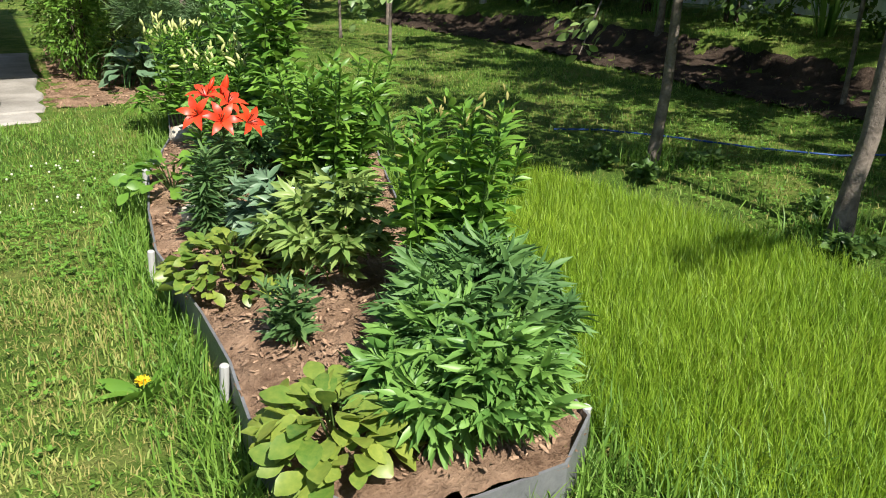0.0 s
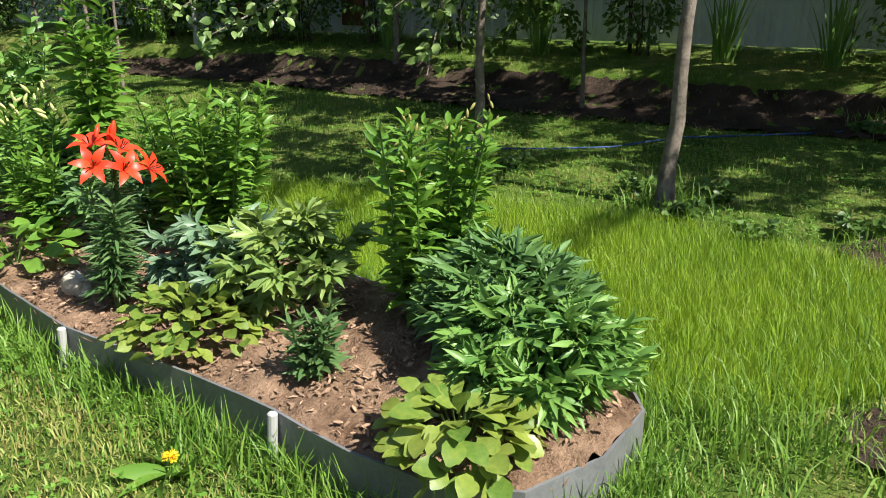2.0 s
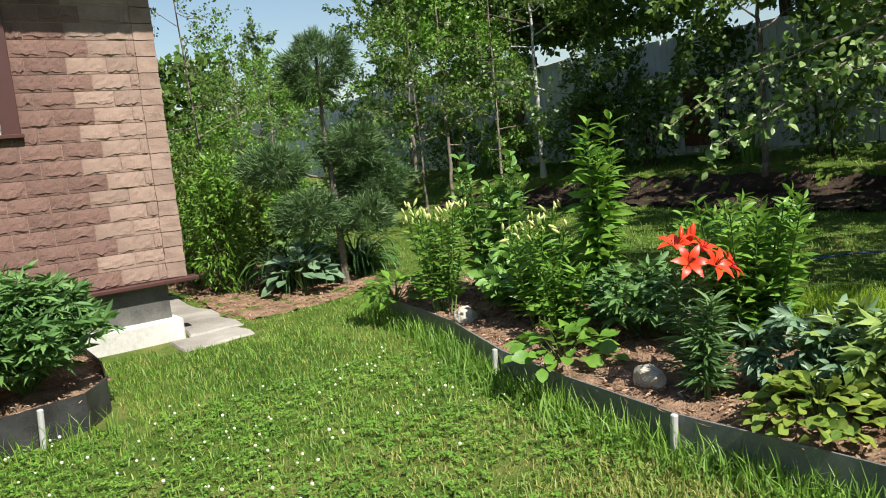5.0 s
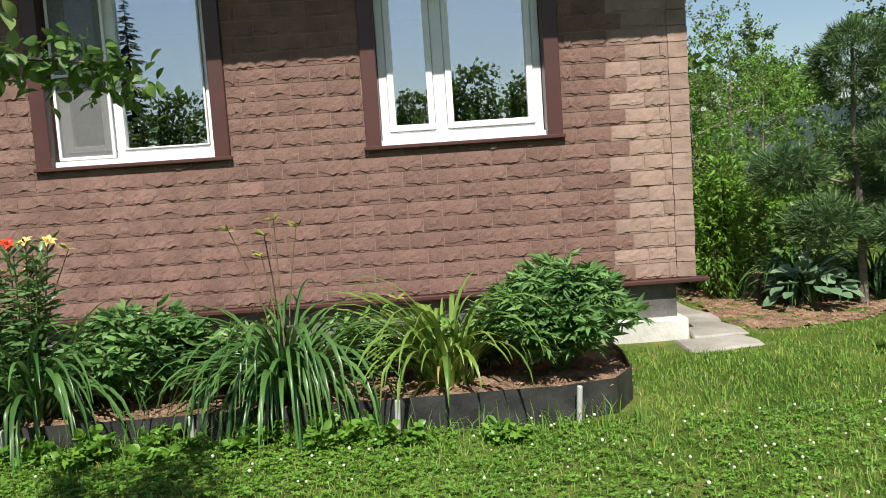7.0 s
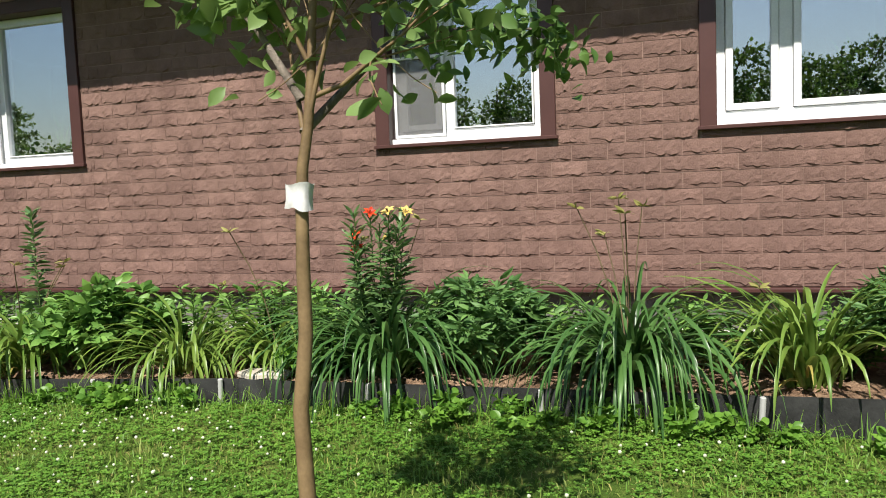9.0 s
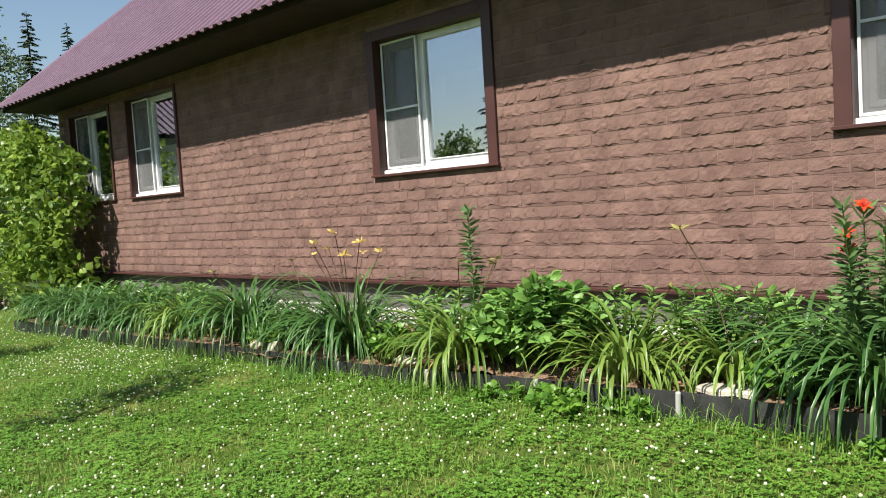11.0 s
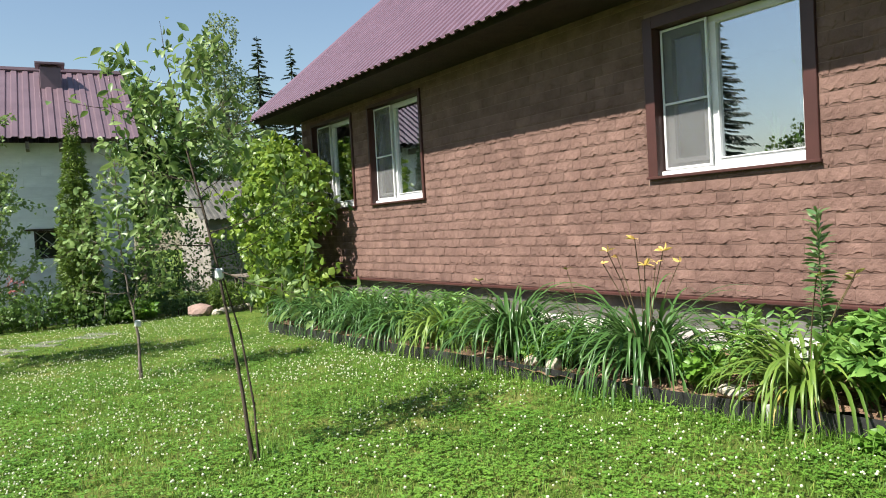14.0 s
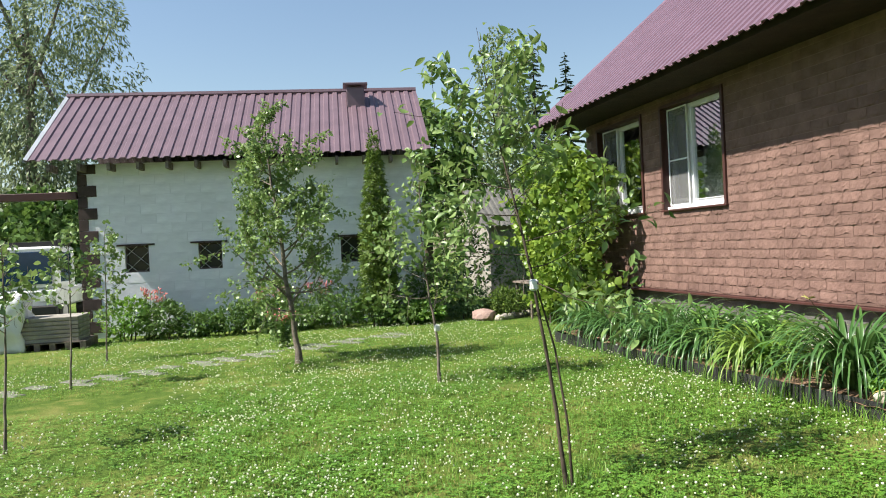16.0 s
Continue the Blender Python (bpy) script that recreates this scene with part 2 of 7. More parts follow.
# ---- ground ----
def build_ground():
    xs = np.unique(np.concatenate([np.linspace(-300, -30, 12), np.linspace(-30, -16, 30), np.linspace(-16, 5, 106), np.linspace(5, 8, 31), np.linspace(8, 30, 20), np.linspace(30, 300, 10)]))
    ys = np.unique(np.concatenate([np.linspace(-300, -12, 10), np.linspace(-12, -1, 16), np.linspace(-1, 9, 51), np.linspace(9, 30, 25), np.linspace(30, 300, 10)]))
    verts = [(x, y, ground_z(x, y)) for y in ys for x in xs]
    w = len(xs)
    faces = [(j * w + i, j * w + i + 1, (j + 1) * w + i + 1, (j + 1) * w + i) for j in range(len(ys) - 1) for i in range(w - 1)]
    m, n, l, b = material("lawn")
    big, mid, fine = noise_tex(n, l, 0.9, 4), noise_tex(n, l, 6, 5), noise_tex(n, l, 90, 4, 0.7)
    a = n.new("ShaderNodeMath")
    a.operation = "ADD"
    l.new(big.outputs[0], a.inputs[0])
    l.new(mid.outputs[0], a.inputs[1])
    c = n.new("ShaderNodeMath")
    c.operation = "MULTIPLY_ADD"
    l.new(fine.outputs[0], c.inputs[0])
    c.inputs[1].default_value = 0.6
    l.new(a.outputs[0], c.inputs[2])
    r = ramp(n, [(0.95, (0.035, 0.08, 0.012)), (1.3, (0.098, 0.160, 0.026)), (1.6, (0.22, 0.225, 0.065))])
    mr = n.new("ShaderNodeMath")
    mr.operation = "MULTIPLY"
    mr.inputs[1].default_value = 0.6
    l.new(c.outputs[0], mr.inputs[0])
    for e, p in zip(r.color_ramp.elements, (0.55, 0.78, 0.97)):
        e.position = p
    l.new(mr.outputs[0], r.inputs[0])
    l.new(r.outputs[0], b.inputs["Base Color"])
    b.inputs["Roughness"].default_value = 0.9
    b.inputs["Specular IOR Level"].default_value = 0.1
    bp = n.new("ShaderNodeBump")
    bp.inputs["Strength"].default_value, bp.inputs["Distance"].default_value = 0.9, 0.03
    l.new(fine.outputs[0], bp.inputs["Height"])
    l.new(bp.outputs[0], b.inputs["Normal"])
    tagged(new("ground", mesh_of("ground", verts, faces, m, True)), "mown green lawn with clover, uneven", "lawn", kind="structure")


def soil_patch(name, label, outline, mat, lift=0.012, kind="structure", z=None, rough=0.02, category="soil"):
    """A bumpy sheet of earth that fills an outline; z gives a flat level, else it follows the ground."""
    xs, ys = [p[0] for p in outline], [p[1] for p in outline]

    def inside(x, y):
        c, j = False, len(outline) - 1
        for i in range(len(outline)):
            (xi, yi), (xj, yj) = outline[i], outline[j]
            if (yi > y) != (yj > y) and x < (xj - xi) * (y - yi) / (yj - yi) + xi:
                c = not c
            j = i
        return c
    step = 0.02 if callable(z) else max(0.05, (max(xs) - min(xs)) * (max(ys) - min(ys)) / 40000) if (max(xs) - min(xs)) < 8 else 0.09
    nx, ny = int((max(xs) - min(xs)) / step) + 2, int((max(ys) - min(ys)) / step) + 2
    index, verts, faces = {}, [], []

    def vert(i, j):
        if (i, j) not in index:
            x, y = min(xs) + i * step, min(ys) + j * step
            h = (ground_z(x, y) + lift) if z is None else z(x, y) if callable(z) else z
            index[i, j] = len(verts)
            verts.append((x, y, h + rough * noise.noise((x * 7, y * 7, 1)) + rough * 0.6 * noise.noise((x * 23, y * 23, 2))))
        return index[i, j]
    for i in range(nx):
        for j in range(ny):
            if inside(min(xs) + (i + 0.5) * step, min(ys) + (j + 0.5) * step):
                faces.append((vert(i, j), vert(i + 1, j), vert(i + 1, j + 1), vert(i, j + 1)))
    return tagged(new(name, mesh_of(name, verts, faces, mat, True)), label, category, kind=kind)


build_ground()


# ---- house ----
WALL_Y, COURSE, LONG, BASE_Z = 7.5, 0.119, 0.264, 0.33
FACE_Y = WALL_Y - 0.009   # mortar face between the bricks
EAVE_Y, EAVE_Z, ROOF_W, ROOF_E = 6.575, 3.28, -18.6, 0.35
# window openings: west, east, sill, top, casing width
WINDOWS = [(-2.685, -1.196, 1.47, 3.02, 0.115), (-5.152, -3.706, 1.47, 3.02, 0.115), (-9.774, -8.045, 1.47, 3.02, 0.115), (-15.52, -13.90, 1.53, 3.12, 0.05), (-17.72, -16.08, 1.53, 3.12, 0.05)]


def in_window(x0, x1, z0, z1):
    return any(x1 > w and x0 < e and z1 > s and z0 < t for w, e, s, t, _ in WINDOWS)


def build_walls():
    west, east, top = -18.2, -0.25, 3.35
    boxes, cuts = [], sorted(WINDOWS)
    x = west
    for w, e, s, t, _ in cuts:
        boxes += [(x, FACE_Y, BASE_Z, w, WALL_Y + 0.32, top), (w, FACE_Y, BASE_Z, e, WALL_Y + 0.32, s), (w, FACE_Y, t, e, WALL_Y + 0.32, top)]
        x = e
    boxes.append((x, FACE_Y, BASE_Z, east, WALL_Y + 0.32, top))
    wall = tagged(new("wall_south"), "wall clad in split-face reddish brown brick panels", "wall", kind="structure")
    part("wall_core", box_bm(boxes), JOINT, wall)
    side = tagged(new("wall_east"), "plain end wall of the brown house", "wall", kind="structure")
    part("wall_core", box_bm([(east - 0.32, WALL_Y + 0.322, BASE_Z, east, 15.5, top)]), JOINT, side)
    for nm, b in (("wall_west", (west, WALL_Y + 0.322, BASE_Z, west + 0.3, 15.5, top)), ("wall_north", (west, 15.5, BASE_Z, east, 15.8, top))):
        part("wall_core", box_bm([b]), JOINT, tagged(new(nm), "plain closed wall at the back of the house", "wall", kind="structure"))
    plinth = tagged(new("foundation"), "pale concrete footing under a dark grey plinth", "foundation", kind="structure")
    part("plinth", box_bm([(west + 0.1, WALL_Y + 0.03, 0.02, east - 0.12, 15.4, BASE_Z - 0.045)]), BITUMEN, plinth, "dark grey plinth band")
    part("footing", box_bm([(west, WALL_Y - 0.07, -0.6, east - 0.06, 15.5, 0.02)], 0.015), FOOTING, plinth, "whitish concrete footing")
    drip = tagged(new("trim_base"), "brown metal drip ledge under the brick cladding", "ledge", kind="structure")
    part("ledge", box_bm([(west, WALL_Y - 0.085, BASE_Z - 0.035, east + 0.10, WALL_Y + 0.05, BASE_Z - 0.003)], 0.006), BROWN, drip)
    # Plain shell for the rooms; their dimness lies in the plaster colour.
    inner = tagged(new("room_shell"), "plain room shell behind the windows, dimness put into its colour", "room", kind="structure")
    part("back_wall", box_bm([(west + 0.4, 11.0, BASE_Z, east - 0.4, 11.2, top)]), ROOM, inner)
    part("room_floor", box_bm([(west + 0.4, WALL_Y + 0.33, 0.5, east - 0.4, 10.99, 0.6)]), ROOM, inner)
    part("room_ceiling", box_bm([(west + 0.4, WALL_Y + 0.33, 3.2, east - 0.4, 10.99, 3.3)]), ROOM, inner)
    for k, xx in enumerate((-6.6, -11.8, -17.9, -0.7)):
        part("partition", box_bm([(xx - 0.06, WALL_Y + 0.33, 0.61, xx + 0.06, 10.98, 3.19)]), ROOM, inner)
    return wall, side


def brick_mesh(seed, length, mat):
    """A split-face brick: a chiselled pillow that swells down to a ragged ridge, broken away beneath it."""
    rnd = random.Random(seed)
    nx, nz = 15, 7
    verts, faces = [], []
    level, broken = rnd.uniform(0.10, 0.30), rnd.uniform(0.6, 1.2)
    h = COURSE - 0.006
    for i in range(nx):
        u = i / (nx - 1)
        ridge = level + broken * (0.20 * noise.noise((u * 2.6 + seed * 5.3, seed * 1.7, 0)) + 0.13 * noise.noise((u * 8 + seed * 2.1, seed * 0.7, 3)))
        ridge = min(0.55, max(0.05, ridge))
        end = min(1.0, 5.0 * min(u, 1 - u) + 0.15)
        peak = 0.013 + end * max(0.003, 0.0076 + 0.011 * noise.noise((u * 3.1 + seed * 3.7, seed, 5)))
        for j in range(nz):
            if j == 0:
                v, d = 0.0, 0.0125
            elif j == 1:
                v, d = ridge * 0.8 - 0.02, 0.0125 + 0.3 * (peak - 0.0125)
            else:
                w = (j - 2) / (nz - 3)
                v = ridge + (1 - ridge) * w
                d = 0.0125 + (peak - 0.0125) * (1 - w ** 1.6) + (0.0055 * noise.noise((u * 6 + seed * 1.3, w * 2.5, seed * 2)) + 0.003 * noise.noise((u * 19 + seed, w * 8, seed))) * (1 if w < 1 else 0)
            verts.append((-length / 2 + 0.0022 + u * (length - 0.0044), -max(0.0115, d), 0.003 + v * h))
    for i in range(nx - 1):
        for j in range(nz - 1):
            a = i * nz + j
            faces.append((a, a + nz, a + nz + 1, a + 1))
    ring = [i * nz for i in range(nx)] + [(nx - 1) * nz + j for j in range(1, nz)] + [i * nz + nz - 1 for i in range(nx - 2, -1, -1)] + [j for j in range(nz - 2, 0, -1)]
    base = len(verts)
    for k in ring:
        verts.append((verts[k][0], 0.002, verts[k][2]))
    for k in range(len(ring)):
        a, b = ring[k], ring[(k + 1) % len(ring)]
        faces.append((b, a, base + k, base + (k + 1) % len(ring)))
    return mesh_of("brick", verts, faces, mat)


def lay_bricks(wall, side):
    """Nearest stretch as single bricks, the rest of the courses joined."""
    full = [brick_mesh(s, LONG, BRICK) for s in range(14)]
    pale = [brick_mesh(s + 40, LONG, BRICK_PALE) for s in range(8)]
    joined = {"red": ([], []), "pale": ([], [])}
    rnd = random.Random(5)
    count = 0
    for row in range(25):
        z = BASE_Z + row * COURSE
        x = -0.43 - (LONG / 2 if row % 2 else 0) - (0.02 if row % 3 == 1 else 0)
        edges, x_right = [], -0.362
        while x > -18.2:
            edges.append((x, x_right))
            x_right, x = x, x - LONG
        for x0, x1 in edges:
            pieces = [(x0, x1, 1.0)]
            for w, e, s, t, c in WINDOWS:
                if z + COURSE > s and z + COURSE * 0.5 < t and x1 > w and x0 < e:
                    nxt = []
                    for a, b, zs in pieces:
                        if a < w:
                            nxt.append((a, min(b, w), zs))
                        if b > e:
                            nxt.append((max(a, e), b, zs))
                        if s - z > 0.025:   # cut down under the sill
                            nxt.append((max(a, w), min(b, e), (s - z) / COURSE))
                    pieces = nxt
            for a, b, zs in pieces:
                if b - a < 0.03:
                    continue
                is_pale = a > (-1.02 if row % 2 else -0.88)
                src = pale if is_pale else full
                me = src[rnd.randrange(len(src))]
                if -3.7 < a and row < 15 and count < 300:
                    ob = part_mesh("brick", me, wall, "", pose((a + b) / 2, WALL_Y, z) @ Matrix.Diagonal(((b - a) / LONG, 1, zs, 1)))
                    count += 1
                else:
                    vs, fs = joined["pale" if is_pale else "red"]
                    k = len(vs)
                    vs += [((a + b) / 2 + v.co.x * (b - a) / LONG, WALL_Y + v.co.y, z + v.co.z * zs) for v in me.vertices]
                    fs += [tuple(i + k for i in p.vertices) for p in me.polygons]
    for key, mat in (("red", BRICK), ("pale", BRICK_PALE)):
        vs, fs = joined[key]
        if vs:
            tagged(part_mesh("brick_courses", mesh_of("brick_courses", vs, fs, mat), wall), kind="stuff")
    # corner stones, turned round the corner
    post = tagged(new("trim_corner"), "pale rough corner stones of the brown wall", "corner stones", kind="structure")
    for row in range(25):
        bm = box_bm([(-0.372, WALL_Y - 0.026, BASE_Z + row * COURSE + 0.003, -0.225, WALL_Y + 0.2, BASE_Z + (row + 1) * COURSE - 0.003)])
        bmesh.ops.subdivide_edges(bm, edges=bm.edges[:], cuts=3, use_grid_fill=True)
        for v in bm.verts:
            v.co += 0.007 * noise.noise_vector((v.co.x * 14, v.co.y * 14, v.co.z * 14))
        part("corner_stone", bm, BRICK_PALE, post)
    # courses of the end wall, seen at a grazing angle
    vs, fs = [], []
    for row in range(25):
        y = WALL_Y + 0.21 + (0.13 if row % 2 else 0)
        while y < 12:
            me = pale[rnd.randrange(6)]
            k = len(vs)
            vs += [(-0.25 - v.co.y, y + 0.13 + v.co.x, BASE_Z + row * COURSE + v.co.z) for v in me.vertices]
            fs += [tuple(i + k for i in p.vertices) for p in me.polygons]
            y += LONG
    tagged(part_mesh("brick_courses", mesh_of("brick_courses", vs, fs, BRICK_PALE), side), kind="stuff")


def build_window(k, spec):
    w, e, s, t, c = spec
    win = tagged(new("window_%d" % k), "white plastic two-light window in a brown metal casing", "window", kind="structure")
    y = WALL_Y
    part("casing", box_bm([(w, y - 0.045, s, w + c, y + 0.2, t), (e - c, y - 0.045, s, e, y + 0.2, t), (w + c, y - 0.045, t - c, e - c, y + 0.2, t)], 0.004), BROWN, win, "brown metal casing")
    part("window_sill", box_bm([(w - 0.015, y - 0.062, s - 0.016, e + 0.015, y + 0.2, s + 0.012)], 0.004), BROWN, win, "brown metal sill")
    part("drip_strip", box_bm([(w + c, y + 0.02, s + 0.013, e - c, y + 0.19, s + 0.055)], 0.004), WHITE, win, "white plastic sill strip")
    a, b, lo, hi = w + c + 0.004, e - c - 0.004, s + 0.056, t - c - 0.004
    split = a + (b - a) * 0.37
    f, yf = 0.062, y + 0.11
    part("window_frame", box_bm([(a, yf, lo, a + f, yf + 0.07, hi), (b - f, yf, lo, b, yf + 0.07, hi), (a + f, yf, hi - f, b - f, yf + 0.07, hi), (a + f, yf, lo, b - f, yf + 0.07, lo + f), (split - 0.045, yf, lo + f, split + 0.045, yf + 0.07, hi - f)], 0.004), WHITE, win)
    for n, (x0, x1) in enumerate(((a + f + 0.003, split - 0.048), (split + 0.048, b - f - 0.003))):
        g = 0.05
        if n == 1 and k > 1:   # fixed light: glass straight in the frame, held by a thin bead
            g = 0.014
        part("sash", box_bm([(x0, yf - 0.018, lo + f + 0.003, x0 + g, yf + 0.05, hi - f - 0.003), (x1 - g, yf - 0.018, lo + f + 0.003, x1, yf + 0.05, hi - f - 0.003), (x0 + g, yf - 0.018, lo + f + 0.003, x1 - g, yf + 0.05, lo + f + g), (x0 + g, yf - 0.018, hi - f - g, x1 - g, yf + 0.05, hi - f - 0.003)], 0.004), WHITE, win)
        pane = part("pane", box_bm([(x0 + g - 0.004, yf + 0.018, lo + f + g - 0.004, x1 - g + 0.004, yf + 0.024, hi - f - g + 0.004)]), GLASS, win)
        pane.visible_shadow = False
    if k >= 2:   # insect screen frame with a cross bar on the narrow light
        x0, x1 = a + 0.01, split - 0.01
        zc = lo + (hi - lo) * 0.46
        part("screen_frame", box_bm([(x0, yf - 0.05, lo + 0.01, x0 + 0.022, yf - 0.03, hi - 0.01), (x1 - 0.022, yf - 0.05, lo + 0.01, x1, yf - 0.03, hi - 0.01), (x0 + 0.022, yf - 0.05, lo + 0.01, x1 - 0.022, yf - 0.03, lo + 0.032), (x0 + 0.022, yf - 0.05, hi - 0.032, x1 - 0.022, yf - 0.03, hi - 0.01), (x0 + 0.022, yf - 0.05, zc, x1 - 0.022, yf - 0.03, zc + 0.022)], 0.003), WHITE, win, "white insect screen frame")
        part("screen_mesh", box_bm([(x0 + 0.02, yf - 0.041, lo + 0.03, x1 - 0.02, yf - 0.039, hi - 0.03)]), SCREEN, win, "grey insect mesh")
    # gathered curtain beside the glass
    if k in (2, 3, 4):
        cur = thing("curtain", "pale gathered net curtain hanging behind the glass", "curtain", (0, 0, 0))
        x0, x1 = (a + 0.08, split - 0.02) if k < 4 else (split + 0.05, b - 0.08)
        nx = 40
        vs = [(x0 + (x1 - x0) * i / nx, yf + 0.16 + 0.02 * math.sin(i * 1.5), z) for z in (lo + 0.07, hi) for i in range(nx + 1)]
        fs = [(i, i + 1, nx + 2 + i, nx + 1 + i) for i in range(nx)]
        me = mesh_of("cloth", vs, fs, CURTAIN, True)
        ob = part_mesh("cloth", me, cur)
        so = ob.modifiers.new("thickness", "SOLIDIFY")
        so.thickness = 0.004
    part("inner_sill", box_bm([(a, yf + 0.075, lo, b, yf + 0.34, lo + 0.03)], 0.004), WHITE, win)


def corrugated(name, mat, u_len, slope_vec, origin, u_vec, pitch, depth, normal, parent):
    """Trapezoid-profile sheet: runs u_len along u_vec, sheets down slope_vec."""
    u, s, n, o = Vector(u_vec).normalized(), Vector(slope_vec), Vector(normal).normalized(), Vector(origin)
    prof, x = [], 0.0
    while x < u_len:
        prof += [(x, 0), (x + pitch * 0.35, 0), (x + pitch * 0.45, depth), (x + pitch * 0.9, depth)]
        x += pitch
    prof = [(min(a, u_len), d) for a, d in prof]
    verts = [o + u * a + n * d for a, d in prof] + [o + u * a + n * d + s for a, d in prof]
    k = len(prof)
    verts += [v - n * 0.012 for v in verts]
    faces = [(i, i + 1, k + i + 1, k + i) for i in range(k - 1)]
    faces += [(2 * k + i, 3 * k + i, 3 * k + i + 1, 2 * k + i + 1) for i in range(k - 1)]
    faces += [(i, 2 * k + i, 2 * k + i + 1, i + 1) for i in range(k - 1)] + [(k + i, k + i + 1, 3 * k + i + 1, 3 * k + i) for i in range(k - 1)]
    return part_mesh(name, mesh_of(name, verts, faces, mat), parent)


def build_roof():
    roof = tagged(new("roof"), "plum-brown corrugated sheet metal roof with deep eaves", "roof", kind="structure")
    ridge_y, ridge_z = 11.5, EAVE_Z + (11.5 - EAVE_Y) * 0.855
    slope = Vector((0, ridge_y - EAVE_Y, ridge_z - EAVE_Z))
    nrm = Vector((0, -slope.z, slope.y))
    corrugated("roof_sheet", ROOF, ROOF_E - ROOF_W, slope, (ROOF_W, EAVE_Y, EAVE_Z), (1, 0, 0), 0.19, 0.028, nrm, roof)
    corrugated("roof_sheet", ROOF, ROOF_E - ROOF_W, (0, slope.y, -slope.z), (ROOF_W, ridge_y, ridge_z), (1, 0, 0), 0.19, 0.028, (0, slope.z, slope.y), roof)
    part("soffit", box_bm([(ROOF_W + 0.03, EAVE_Y + 0.15, EAVE_Z - 0.03, ROOF_E - 0.03, WALL_Y + 0.1, EAVE_Z - 0.012)]), SOFFIT, roof, "dark boarded soffit")
    part("fascia", box_bm([(ROOF_W + 0.03, EAVE_Y + 0.125, EAVE_Z - 0.035, ROOF_E - 0.03, EAVE_Y + 0.148, EAVE_Z + 0.075)]), SOFFIT, roof)
    for x in (ROOF_W + 0.4, -0.26):
        bm = bmesh.new()
        pts = [(EAVE_Y + 0.9, EAVE_Z + 0.03), (11.5, ridge_z - 0.1), (15.5, EAVE_Z + 0.4)]
        va = [bm.verts.new((x - 0.1, y, z)) for y, z in pts]
        vb = [bm.verts.new((x, y, z)) for y, z in pts]
        bm.faces.new(va), bm.faces.new(vb[::-1])
        for i in range(3):
            bm.faces.new((va[i], vb[i], vb[(i + 1) % 3], va[(i + 1) % 3]))
        part("gable", bm, SOFFIT, roof)
    # verge trim on the west gable
    v, q = tube_arrays([(ROOF_W, EAVE_Y - 0.02, EAVE_Z - 0.02), (ROOF_W, ridge_y, ridge_z)], [0.05, 0.05], 4)
    part_mesh("verge_trim", mesh_of("verge_trim", v, q, ROOF), roof)


wall_front, wall_end = build_walls()
for k, spec in enumerate(WINDOWS):
    build_window(k + 1, spec)
build_roof()


# ---- neighbouring garage ----
plain_dark = plain_mat("dark_garage_glass", (0.015, 0.016, 0.016), 0.15)


